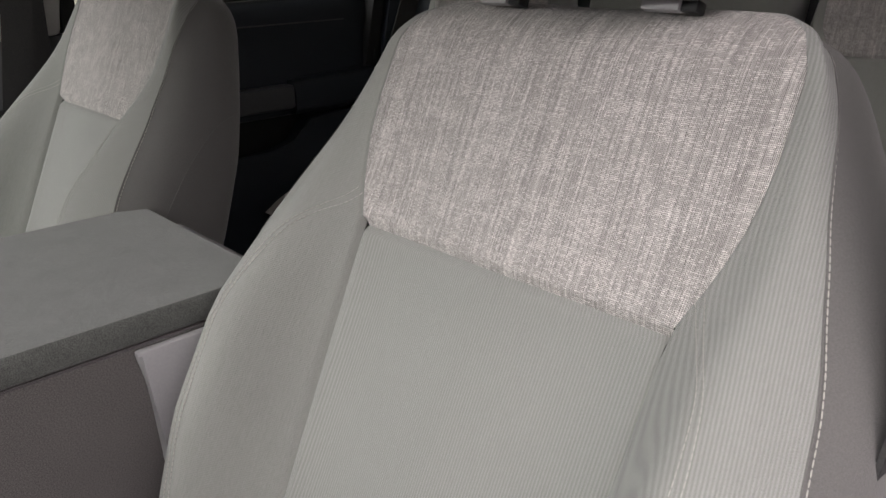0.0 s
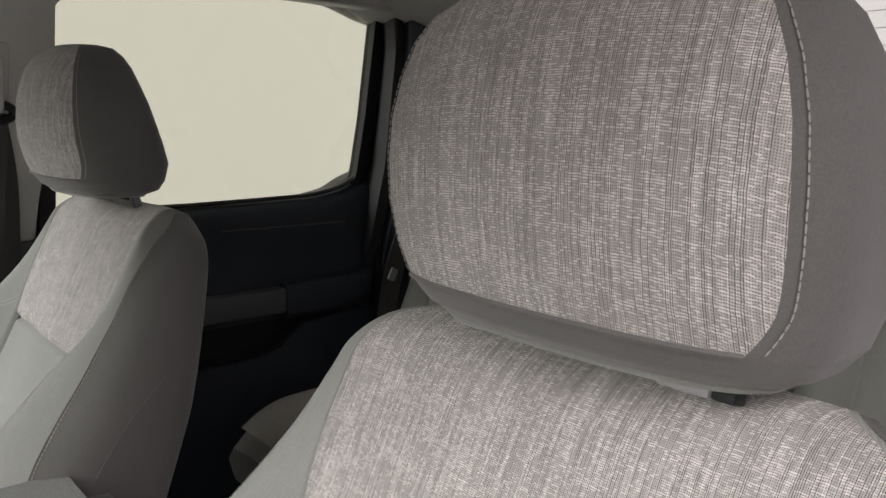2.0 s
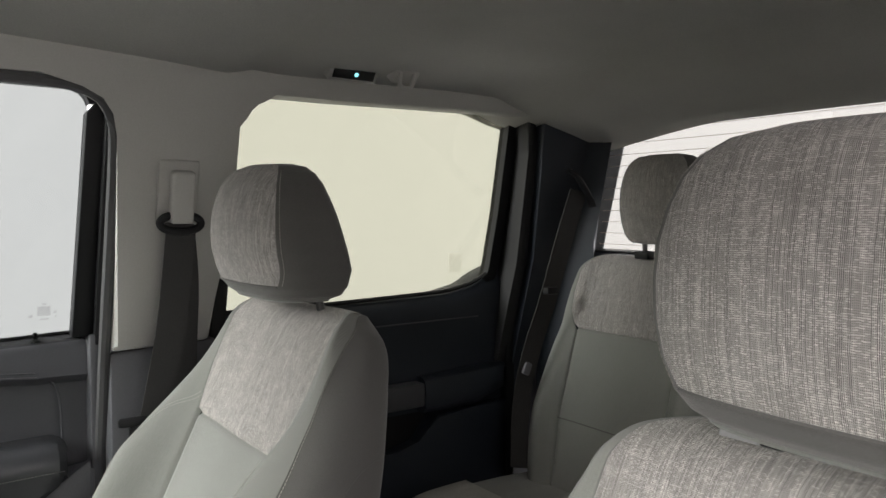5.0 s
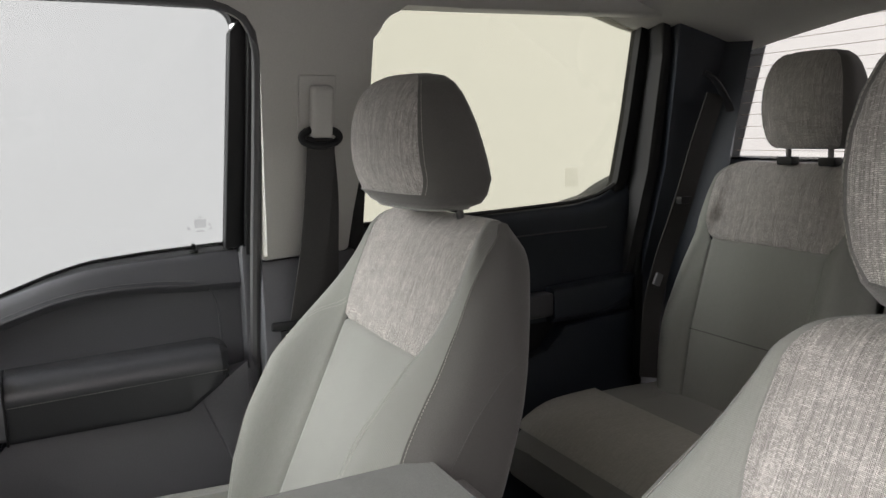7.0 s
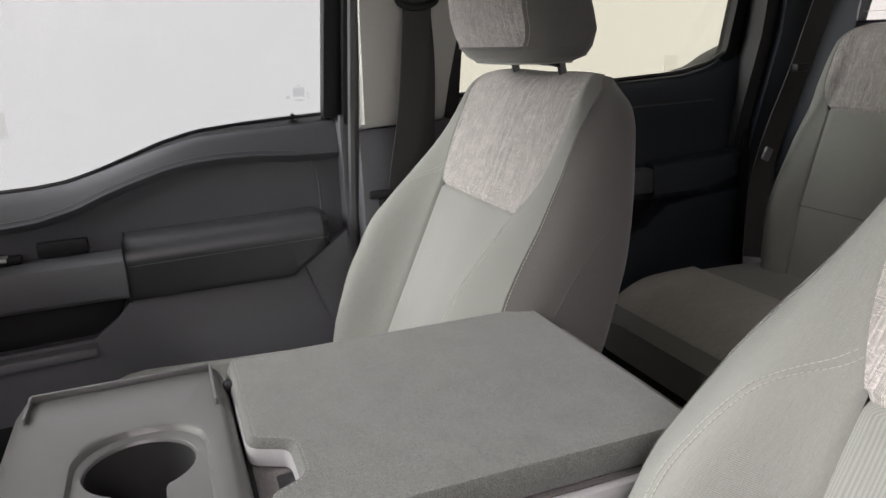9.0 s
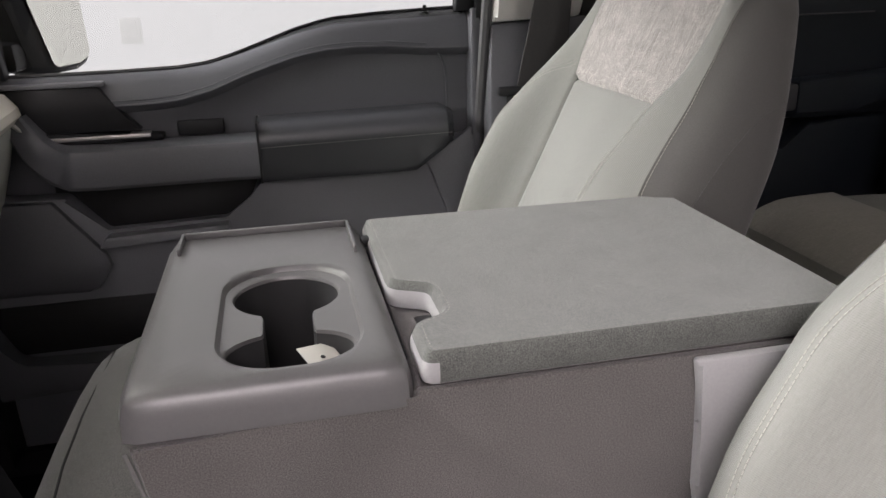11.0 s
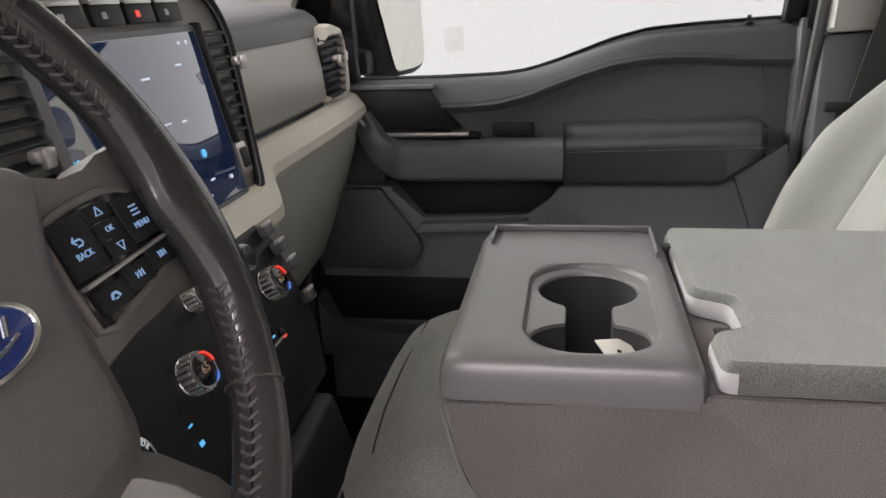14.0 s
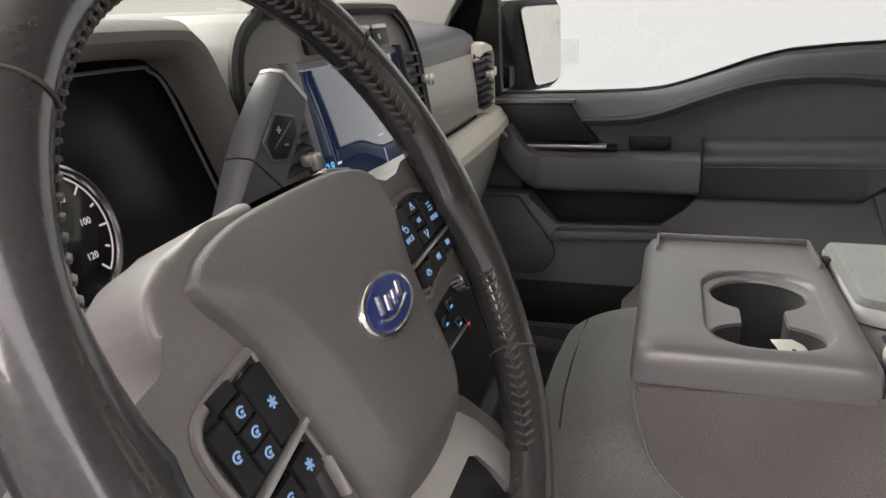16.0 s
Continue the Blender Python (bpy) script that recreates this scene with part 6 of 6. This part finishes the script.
# ---- instrument cluster ----
DISPLAY = material("display_glass", (0.006, 0.006, 0.011), 0.28, spec=0.25)
gc = thing("instrument_cluster", (-0.42, 0.60, 0.83), "dark instrument display under a grained hood", "instrument cluster")
def hood_ring(y, g, drop=0.0):
    out = [(-0.590, 0.755), (-0.600, 0.84), (-0.588, 0.882), (-0.555, 0.905), (-0.45, 0.907), (-0.30, 0.906), (-0.268, 0.899), (-0.252, 0.878), (-0.240, 0.836), (-0.221, 0.755)]
    return cat([(x + (g if x > -0.42 else -g) * min(1.0, abs(x + 0.42) / 0.15), y + 0.22 * (z - 0.86), z + g * 1.25 * max(0.0, min(1.0, (z - 0.86) / 0.04)) - drop) for x, z in out], 6)
hd = loft([hood_ring(0.72, 0.020), hood_ring(0.61, 0.021), hood_ring(0.582, 0.019), hood_ring(0.572, 0.014), hood_ring(0.570, 0.009), hood_ring(0.574, 0.004), hood_ring(0.582, 0.001), hood_ring(0.605, 0.0)], False, False)
HOOD = material("hood_vinyl", (0.15, 0.145, 0.137), 0.6, grain=0.08, bump=0.35, bump_scale=1100, stain=0.05, spec=0.3)
part("hood", hd, HOOD, gc, "grained charcoal hood")
part("display", moved(rbox(-0.185, 0.200, -0.004, 0.004, -0.09, 0.078, 0.002), pose(-0.42, 0.606, 0.833, -14)), DISPLAY, gc, "glossy dark display")
part("display_edge", tube(cat([(-0.232, 0.585, 0.772), (-0.248, 0.600, 0.838), (-0.259, 0.611, 0.884), (-0.272, 0.614, 0.896), (-0.30, 0.615, 0.8995), (-0.56, 0.615, 0.8995)], 5), 0.0014, 6), MID, gc, "thin grey display edge")
part("cluster_shelf", loft([[(-0.60, 0.52, 0.742), (-0.24, 0.52, 0.742), (-0.24, 0.66, 0.752), (-0.60, 0.66, 0.752)], [(-0.60, 0.52, 0.70), (-0.24, 0.52, 0.70), (-0.24, 0.66, 0.70), (-0.60, 0.66, 0.70)]]), DARK, gc)
gm = facing((-0.400, 0.592, 0.8125), (0, -0.97, 0.24), (0, 0, 1)) @ Matrix.Scale(0.87, 4)
part("dial_face", moved(lathe([(0.046, 0.001), (0.046, 0.0016), (0.001, 0.0018)], Matrix.Identity(4), 40), gm), GLOSS, gc)
part("dial_ring", moved(tube([(0.049 * math.cos(a), 0.049 * math.sin(a), 0.003) for a in (2 * math.pi * k / 48 for k in range(48))], 0.0028, 8, True), gm), CHROME, gc, "chrome dial ring")
DIAL = glowing("dial_white", (0.9, 0.82, 0.84), 0.28)
for k in range(13):
    a = radians(225 - 270 * k / 12)
    plate("dial_tick", gm @ Matrix.Rotation(a - math.pi / 2, 4, "Z") @ Matrix.Translation((0, 0.039, 0.002)), 0.0014, 0.007 if k % 2 == 0 else 0.004, 0.0003, DIAL, gc, 0)
part("dial_arc", moved(tube([(0.0435 * math.cos(a), 0.0435 * math.sin(a), 0.0021) for a in span(radians(-45), radians(225), 40)], 0.0007, 4), gm), DIAL, gc)
for text, deg in (("100", 12), ("120", -38), ("80", 60)):
    a = radians(deg)
    writing("dial_number", text, gm @ Matrix.Translation((0.0255 * math.cos(a), 0.0285 * math.sin(a), 0.0022)), 0.0068, DIAL, gc)

# ---- steering wheel ----
W0, WN, WU = Vector((-0.422, 0.3994, 0.8079)), Vector((0, -0.8944, 0.4472)), Vector((0, 0.4472, 0.8944))
def wp(a, b, c=0.0):
    return W0 + Vector((a, 0, 0)) + WU * b + WN * c
WM = Matrix.Translation(W0) @ Matrix((Vector((1, 0, 0)), WU, WN)).transposed().to_4x4()
sw = thing("steering_wheel", tuple(W0), "black leather steering wheel with sewn grips and a blue oval badge", "steering wheel")
RR, RT = 0.1705, 0.0145
def rim_at(a, ph, grow=1.0):
    """A place on the rim: a round the wheel, ph round its section (0 outward, 90 towards the driver)."""
    r = RR + RT * 1.04 * grow * math.cos(ph)
    if math.cos(ph) < 0:
        # the leather widens inward where a spoke joins
        d = abs((math.degrees(a) + 90) % 180 - 90)
        r += 0.011 * math.cos(ph) * max(0.0, 1 - d / 21) ** 1.3
    return wp(r * math.cos(a), r * math.sin(a), RT * grow * math.sin(ph))
rim = loft([[rim_at(a, ph, 1 + 0.05 * max(0.0, math.cos(2 * a)) ** 2) for ph in (2 * math.pi * j / 18 for j in range(18))] for a in (2 * math.pi * k / 144 for k in range(145))], True, False)
bmesh.ops.remove_doubles(rim, verts=rim.verts, dist=1e-6)
rimo = part("rim", rim, LEATHER, sw, "black grained leather rim")
for deg in (-38, 42, 138, 218):
    a = radians(deg)
    part("rim_seam", tube([rim_at(a, ph, 1.04) for ph in (2 * math.pi * j / 20 for j in range(20))], 0.0007, 5, True), LACE, rimo)
GRIPS = ((-64, -19), (19, 84), (96, 161), (199, 244))
# laced seam on the inner face of the grips: one row of thick arrowheads
for lo, hi in GRIPS:
    lace = bmesh.new()
    n = int((hi - lo) / 2.3)
    for k in range(n):
        a = radians(lo + (hi - lo) * (k + 0.5) / n)
        for q in (1, -1):
            p0, p1 = rim_at(a, radians(160), 1.03), rim_at(a + radians(1.5), radians(160) + q * 0.34, 1.02)
            mid_p = rim_at(a + radians(0.6), radians(160) + q * 0.17, 1.07)
            lace = joined(lace, tube([p0, mid_p, p1], 0.0011, 5))
    part("laced_seam", lace, LACE, rimo, "dark laced seam along the grip")
    part("seam_valley", tube([rim_at(radians(lo + (hi - lo) * k / 30), radians(160), 0.985) for k in range(31)], 0.0018, 5), BLACK, rimo)
# hub pad: wide at the top, narrower below, with a raised middle shield
hub_o = [(-0.091, 0.041), (-0.077, 0.0495), (-0.048, 0.055), (0.0, 0.0565), (0.048, 0.055), (0.077, 0.0495), (0.091, 0.041), (0.0885, 0.031), (0.079, 0.014), (0.0725, -0.004), (0.068, -0.030), (0.064, -0.060), (0.058, -0.082), (0.040, -0.094), (0.0, -0.098), (-0.040, -0.094), (-0.058, -0.082), (-0.064, -0.060), (-0.068, -0.030), (-0.0725, -0.004), (-0.079, 0.014), (-0.0885, 0.031)]
hub_s = cat([(x, y, 0) for x, y in hub_o + hub_o[:1]], 3)[:-1]
HUB_Y = -0.030
DOME = [(0.0, 0.0086), (0.3, 0.0084), (0.55, 0.0074), (0.66, 0.0063), (0.72, 0.0050), (0.80, 0.0018), (0.90, -0.0028), (0.95, -0.0054), (0.985, -0.0080), (1.0, -0.0108), (1.004, -0.016), (1.0, -0.034), (0.97, -0.06)]
def dome(x, y):
    """How far the pad's face stands out at a place on it."""
    d = Vector((x, y - HUB_Y))
    f = max((d.dot(Vector((p.x, p.y - HUB_Y)).normalized()) / Vector((p.x, p.y - HUB_Y)).length for p in hub_s))
    return lerp(DOME, f)
rings = []
for f, c in [DOME[-1], DOME[-2], DOME[-3]] + [(f, lerp(DOME, f)) for f in (1.0, 0.993, 0.985, 0.97, 0.95, 0.92, 0.88, 0.84, 0.80, 0.76, 0.735, 0.72, 0.70, 0.68, 0.62, 0.5, 0.35, 0.2, 0.03)]:
    rings.append([wp(p.x * f, (p.y - HUB_Y) * f + HUB_Y, c) for p in hub_s])
hubp = part("airbag_cover", loft(rings), AIRBAG, sw, "grained grey airbag cover with a raised shield", smooth=60)
BC = (0.002, -0.0138, 0.0068)
bad = lambda sx, sy, c, n=36: [wp(BC[0] + 0.97 * sx * math.cos(a), 0.97 * sy * math.sin(a) + BC[1], c + BC[2]) for a in (2 * math.pi * k / n for k in range(n))]
bdg = part("badge_ring", loft([bad(0.0300, 0.0155, -0.002), bad(0.0300, 0.0155, 0.0025), bad(0.0290, 0.0145, 0.0040), bad(0.0272, 0.0128, 0.0040), bad(0.0262, 0.0120, 0.0032)]), CHROME, hubp, "bright oval badge ring")
BLUE = material("badge_blue", (0.012, 0.03, 0.16), 0.2, coat=0.6)
part("badge_field", loft([bad(0.0268, 0.0126, 0.0028), bad(0.0258, 0.0116, 0.0040), bad(0.001, 0.001, 0.0042)]), BLUE, bdg, "dark blue oval field")
# plain silver flourish: three slanting strokes over one long sweep
for pts, r in (([(-0.017, -0.0035), (-0.008, -0.0062), (0.004, -0.0058), (0.016, -0.0025)], 0.0008), ([(-0.012, -0.002), (-0.009, 0.006)], 0.0011), ([(-0.004, -0.003), (-0.001, 0.004)], 0.0010), ([(0.004, -0.0028), (0.007, 0.0035)], 0.0010), ([(0.011, -0.0015), (0.0145, 0.0055)], 0.0009)):
    part("badge_stroke", tube([wp(BC[0] + p.x, p.y + BC[1], 0.0046 + BC[2]) for p in cat([(x, y, 0) for x, y in pts], 6)], r, 6), CHROME, bdg, "silver flourish")
for ex, ey, w in ((0.030, -0.046, 0.013), (0.034, -0.056, 0.016), (0.039, -0.067, 0.011)):
    for j in range(3):
        x = ex + (j - 1) * w / 3
        part("cover_emboss", moved(rbox(-w / 8, w / 8, -0.0012, 0.0012, 0, 0.0004, 0.0001), WM @ Matrix.Translation((x, ey, dome(x, ey) - 0.00005))), AIRBAG, hubp)
# spokes and key pods
# one satin in two tones: lit for the left spoke, shaded for the rest
SPOKE_SHADED = material("spoke_satin_shaded", (0.165, 0.156, 0.152), 0.40, metal=0.1, grain=0.05, bump=0.05)
SPOKE_LIT = material("spoke_satin_lit", (0.22, 0.208, 0.203), 0.38, metal=0.3, grain=0.05, bump=0.05)
KEYMARK = glowing("key_blue", (0.30, 0.52, 0.85), 0.3)
def mirrored(poly, q):
    return [(q * x, y) for x, y in poly]
SPOKES = {
    1: [(0.050, 0.035), (0.052, 0.0565), (0.078, 0.0515), (0.0925, 0.042), (0.098, 0.0355), (0.112, 0.0335), (0.130, 0.034), (0.146, 0.0365), (0.164, 0.043), (0.168, 0.02), (0.168, -0.02), (0.160, -0.047), (0.140, -0.043), (0.120, -0.0425), (0.098, -0.046), (0.066, -0.052), (0.05, -0.03), (0.05, 0.03)],
    -1: [(0.020, 0.035), (0.022, 0.0590), (0.058, 0.0575), (0.088, 0.0530), (0.1015, 0.0465), (0.1085, 0.039), (0.1115, 0.030), (0.1095, 0.0185), (0.118, 0.0135), (0.133, 0.011), (0.160, 0.013), (0.165, -0.01), (0.160, -0.05), (0.145, -0.064), (0.120, -0.070), (0.096, -0.076), (0.060, -0.082), (0.05, -0.05), (0.05, 0.03)]}
PODS = {
    1: [(0.079, 0.016), (0.100, 0.0195), (0.128, 0.0205), (0.1455, 0.0165), (0.1535, 0.009), (0.1565, -0.002), (0.1535, -0.018), (0.146, -0.0255), (0.128, -0.030), (0.100, -0.034), (0.076, -0.036)],
    -1: [(0.0765, 0.0062), (0.100, 0.0022), (0.1139, -0.0006), (0.1198, -0.0059), (0.1215, -0.0142), (0.1195, -0.030), (0.113, -0.047), (0.100, -0.060), (0.085, -0.066), (0.0715, -0.066), (0.069, -0.0497), (0.0723, -0.0273), (0.075, -0.0009)]}
# key centre, size and mark of each pod
POD_KEYS = {
    1: [(0.1145, 0.0122, 0.0190, 0.0088, "up"), (0.1155, 0.0026, 0.0190, 0.0088, "OK"), (0.1162, -0.0070, 0.0190, 0.0088, "down"), (0.1393, 0.0022, 0.0250, 0.0250, "MENU"), (0.0912, 0.0015, 0.0255, 0.0285, "BACK"), (0.1390, -0.0205, 0.0220, 0.0122, "next"), (0.1160, -0.0232, 0.0220, 0.0122, "last"), (0.0925, -0.0258, 0.0220, 0.0122, "call")],
    -1: [(0.1035, 0.0005, 0.0140, 0.0060, ""), (0.1005, -0.0080, 0.0130, 0.0088, "blob"), (0.0990, -0.0172, 0.0130, 0.0084, "blob"), (0.0985, -0.0264, 0.0130, 0.0088, "blob"), (0.1130, -0.0190, 0.0108, 0.0260, "blob"), (0.0838, -0.0135, 0.0160, 0.0290, "star"), (0.1010, -0.0450, 0.0150, 0.0115, "blob"), (0.0835, -0.0420, 0.0160, 0.0125, "star")]}
for q in (1, -1):
    spk = part("spoke", moved(prism(mirrored(SPOKES[q], q), "z", -0.052, -0.0125, 0.0055, 3), WM), SPOKE_SHADED if q == 1 else SPOKE_LIT, sw, "brownish satin spoke surround", smooth=60)
    ring_pts = cat([(q * x, y, 0) for x, y in PODS[q] + PODS[q][:1]], 2)[:-1]
    part("pod_frame", tube([wp(p.x, p.y, -0.0118) for p in ring_pts], 0.0026, 8, True, up=tuple(WN)), SPOKE_SHADED if q == 1 else SPOKE_LIT, spk, "rounded satin lip round the keys")
    part("pod_gap", tube([wp(p.x * 0.985 + 0.0018 * q, p.y * 0.985, -0.0108) for p in ring_pts], 0.0010, 6, True, up=tuple(WN)), GLOSS, spk)
    pod = part("key_pod", moved(prism(mirrored(PODS[q], q), "z", -0.02, -0.0098, 0.0008), WM), GLOSS, spk, "black key pod")
    for x, y, w, h, mark in POD_KEYS[q]:
        k = part("key", moved(rbox(-w / 2, w / 2, -h / 2, h / 2, 0, 0.0032, 0.0008), WM @ Matrix.Translation((q * x, y, -0.0102)) @ Matrix.Rotation(0.10 if q == -1 else 0.0, 4, "Z")), BLACK, pod, "black key with a blue mark")
        km = WM @ Matrix.Translation((q * x, y, -0.0068))
        bars = []
        if mark in ("up", "down"):
            tri = [(-0.0026, -0.0018), (0.0026, -0.0018), (0.0, 0.0026)]
            tri = tri if mark == "up" else [(a, -c) for a, c in tri]
            part("key_mark", moved(tube([(a, c, 0.0001) for a, c in tri], 0.00045, 4, True), km), KEYMARK, k)
        elif mark == "OK":
            writing("key_mark", "OK", km, 0.0042, KEYMARK, k)
        elif mark in ("MENU", "BACK"):
            writing("key_mark", mark, km @ Matrix.Translation((0.0, -0.0045, 0)), 0.0046, KEYMARK, k)
            if mark == "MENU":
                bars = [(0.0, 0.0055, 0.0062, 0.0009), (0.0, 0.0032, 0.0062, 0.0009), (0.0, 0.0009, 0.0062, 0.0009)]
            else:
                part("key_mark", moved(tube([(-0.003, 0.003, 0.0001), (0.002, 0.003, 0.0001), (0.0034, 0.0014, 0.0001), (0.002, 0.0, 0.0001), (-0.001, 0.0, 0.0001)], 0.0005, 4), km), KEYMARK, k)
                part("key_mark", moved(tube([(-0.0012, 0.0048, 0.0001), (-0.0032, 0.003, 0.0001), (-0.0012, 0.0012, 0.0001)], 0.0005, 4), km), KEYMARK, k)
        elif mark in ("next", "last"):
            e = 1 if mark == "next" else -1
            for d in (-0.0014, 0.0012):
                part("key_mark", moved(tube([(e * (d - 0.0011), 0.0017, 0.0001), (e * (d + 0.0012), 0.0, 0.0001), (e * (d - 0.0011), -0.0017, 0.0001)], 0.0004, 4, True), km), KEYMARK, k)
            bars = [(e * 0.0030, 0, 0.0006, 0.0036)]
        elif mark == "call":
            part("key_mark", moved(tube(cat([(-0.0030, -0.0008, 0.0001), (-0.0014, 0.0014, 0.0001), (0.0014, 0.0014, 0.0001), (0.0030, -0.0008, 0.0001)], 4), 0.0007, 5), km), KEYMARK, k)
            bars = [(0.0, -0.0012, 0.0026, 0.0008)]
        elif mark == "star":
            for d in range(3):
                part("key_mark", moved(rbox(-0.0026, 0.0026, -0.0005, 0.0005, 0, 0.0003, 0), km @ Matrix.Rotation(radians(60 * d + 15), 4, "Z")), KEYMARK, k)
        elif mark == "blob":
            part("key_mark", moved(tube(cat([(0.0022 * math.cos(d), 0.0018 * math.sin(d), 0.0001) for d in span(0.6, 5.2, 10)], 2), 0.0005, 4), km), KEYMARK, k)
            bars = [(0.0004, -0.0002, 0.0016, 0.0012)]
        for dx, dy, mw, mh in bars:
            part("key_mark", moved(rbox(-mw / 2, mw / 2, -mh / 2, mh / 2, 0, 0.0003, 0), km @ Matrix.Translation((dx, dy, 0))), KEYMARK, k)
    if q == 1:
        part("pod_divider", moved(rbox(-0.037, 0.037, -0.0011, 0.0011, 0, 0.0052, 0.0008), WM @ Matrix.Translation((0.1165, -0.0147, -0.0108)) @ Matrix.Rotation(0.045, 4, "Z")), SATIN, pod, "silver divider")
    else:
        part("pod_divider", moved(rbox(-0.0235, 0.0235, -0.0013, 0.0013, 0, 0.0058, 0.0008), WM @ Matrix.Translation((-0.0950, -0.0330, -0.0108)) @ Matrix.Rotation(0.19, 4, "Z")), SATIN, pod, "silver divider")
        part("pod_divider", moved(rbox(-0.0012, 0.0012, -0.009, 0.009, 0, 0.0058, 0.0008), WM @ Matrix.Translation((-0.0722, -0.055, -0.0108))), SATIN, pod, "silver end bar")
# lower spoke: a dark plate with an open silver loop
low_o = [(-0.042, -0.068), (0.042, -0.068), (0.062, -0.094), (0.084, -0.124), (0.099, -0.150), (0.05, -0.172), (-0.05, -0.172), (-0.099, -0.150), (-0.084, -0.124), (-0.062, -0.094)]
lsp = part("lower_spoke", moved(prism(low_o, "z", -0.055, -0.010, 0.006, 3), WM), SPOKE_SHADED, sw, "brownish satin lower spoke", smooth=60)
half = [(0.082, -0.166), (0.070, -0.132), (0.056, -0.108), (0.042, -0.093), (0.030, -0.088)]
hole_h = [(0.026, -0.110), (0.036, -0.116), (0.046, -0.134), (0.054, -0.166)]
loop = half + [(-x, y) for x, y in half[::-1]] + [(-x, y) for x, y in hole_h[::-1]] + hole_h
part("silver_loop", moved(prism(loop, "z", -0.022, -0.0055, 0.002), WM), SATIN, lsp, "satin silver loop", smooth=60)
# black plate on the spoke, painted shade for the loop's opening
part("loop_void", moved(prism([(-0.053, -0.165), (-0.045, -0.134), (-0.034, -0.112), (0.034, -0.112), (0.045, -0.134), (0.053, -0.165)], "z", -0.02, -0.0092, 0.001), WM), BLACK, lsp)
part("column_shroud", loft([[W0 + WN * d + Vector((x * f, 0, 0)) + WU * (y * f) for x, y in ((-0.05, -0.06), (0.05, -0.06), (0.07, -0.02), (0.06, 0.03), (0.03, 0.042), (-0.03, 0.042), (-0.06, 0.03), (-0.07, -0.02))] for d, f in ((-0.06, 0.9), (-0.08, 1.0), (-0.14, 1.05), (-0.26, 1.1))]), DARK, sw, "dark column shroud")

# ---- column shift lever ----
lv = thing("shift_lever", (-0.335, 0.50, 0.79), "charcoal column shift lever with plus and minus keys", "lever")
lm = facing((-0.262, 0.528, 0.854), (-0.12, -0.98, 0.10), (0.69, 0, 0.72))
sect = [(-0.0205, -0.010), (-0.017, -0.014), (0.017, -0.014), (0.0205, -0.010), (0.0215, 0.0), (0.019, 0.0085), (0.0165, 0.0105), (-0.0165, 0.0105), (-0.019, 0.0085), (-0.0215, 0.0)]
def lever_ring(y, f):
    return [(x * f, y, z * f) for x, z in sect]
part("lever_body", moved(loft([lever_ring(y, f) for y, f in ((-0.036, 1.02), (-0.010, 1.06), (0.02, 1.0), (0.033, 0.93), (0.037, 0.88))]), lm), SOFT, lv, "grained charcoal lever")
part("lever_stalk", moved(loft([lever_ring(y, f) for y, f in ((-0.095, 0.72), (-0.07, 0.86), (-0.050, 0.97), (-0.0372, 1.01))]), lm), DARK, lv, "charcoal lower stalk")
part("lever_cap", moved(loft([lever_ring(y, f) for y, f in ((0.0355, 0.925), (0.0385, 0.90), (0.0395, 0.82))]), lm), SATIN, lv, "silver top edge")
l2 = lm @ Matrix.Translation((-0.002, -0.006, 0))
outline = [(-0.012, -0.014), (0.0, -0.020), (0.012, -0.012), (0.013, 0.010), (0.006, 0.019), (-0.012, 0.008)]
part("rocker_surround", moved(prism([(x * 1.14, y * 1.12) for x, y in outline], "z", 0.008, 0.0125, 0.0012), l2), DARK, lv)
rk = part("rocker", moved(prism(outline, "z", 0.008, 0.0138, 0.0012), l2), BLACK, lv, "black rocker key")
part("rocker_split", moved(rbox(-0.0005, 0.0005, -0.014, 0.014, 0.0134, 0.0141, 0), l2 @ Matrix.Rotation(-0.25, 4, "Z")), MID, rk)
for tx, ty, w, h in ((-0.0055, 0.0, 0.0048, 0.0013), (-0.0055, 0.0, 0.0013, 0.0048), (0.0062, -0.004, 0.0040, 0.0013)):
    part("rocker_mark", moved(rbox(-w / 2, w / 2, -h / 2, h / 2, 0.0136, 0.0142, 0), l2 @ Matrix.Translation((tx, ty, 0)) @ Matrix.Rotation(0.6, 4, "Z")), CARD, rk)
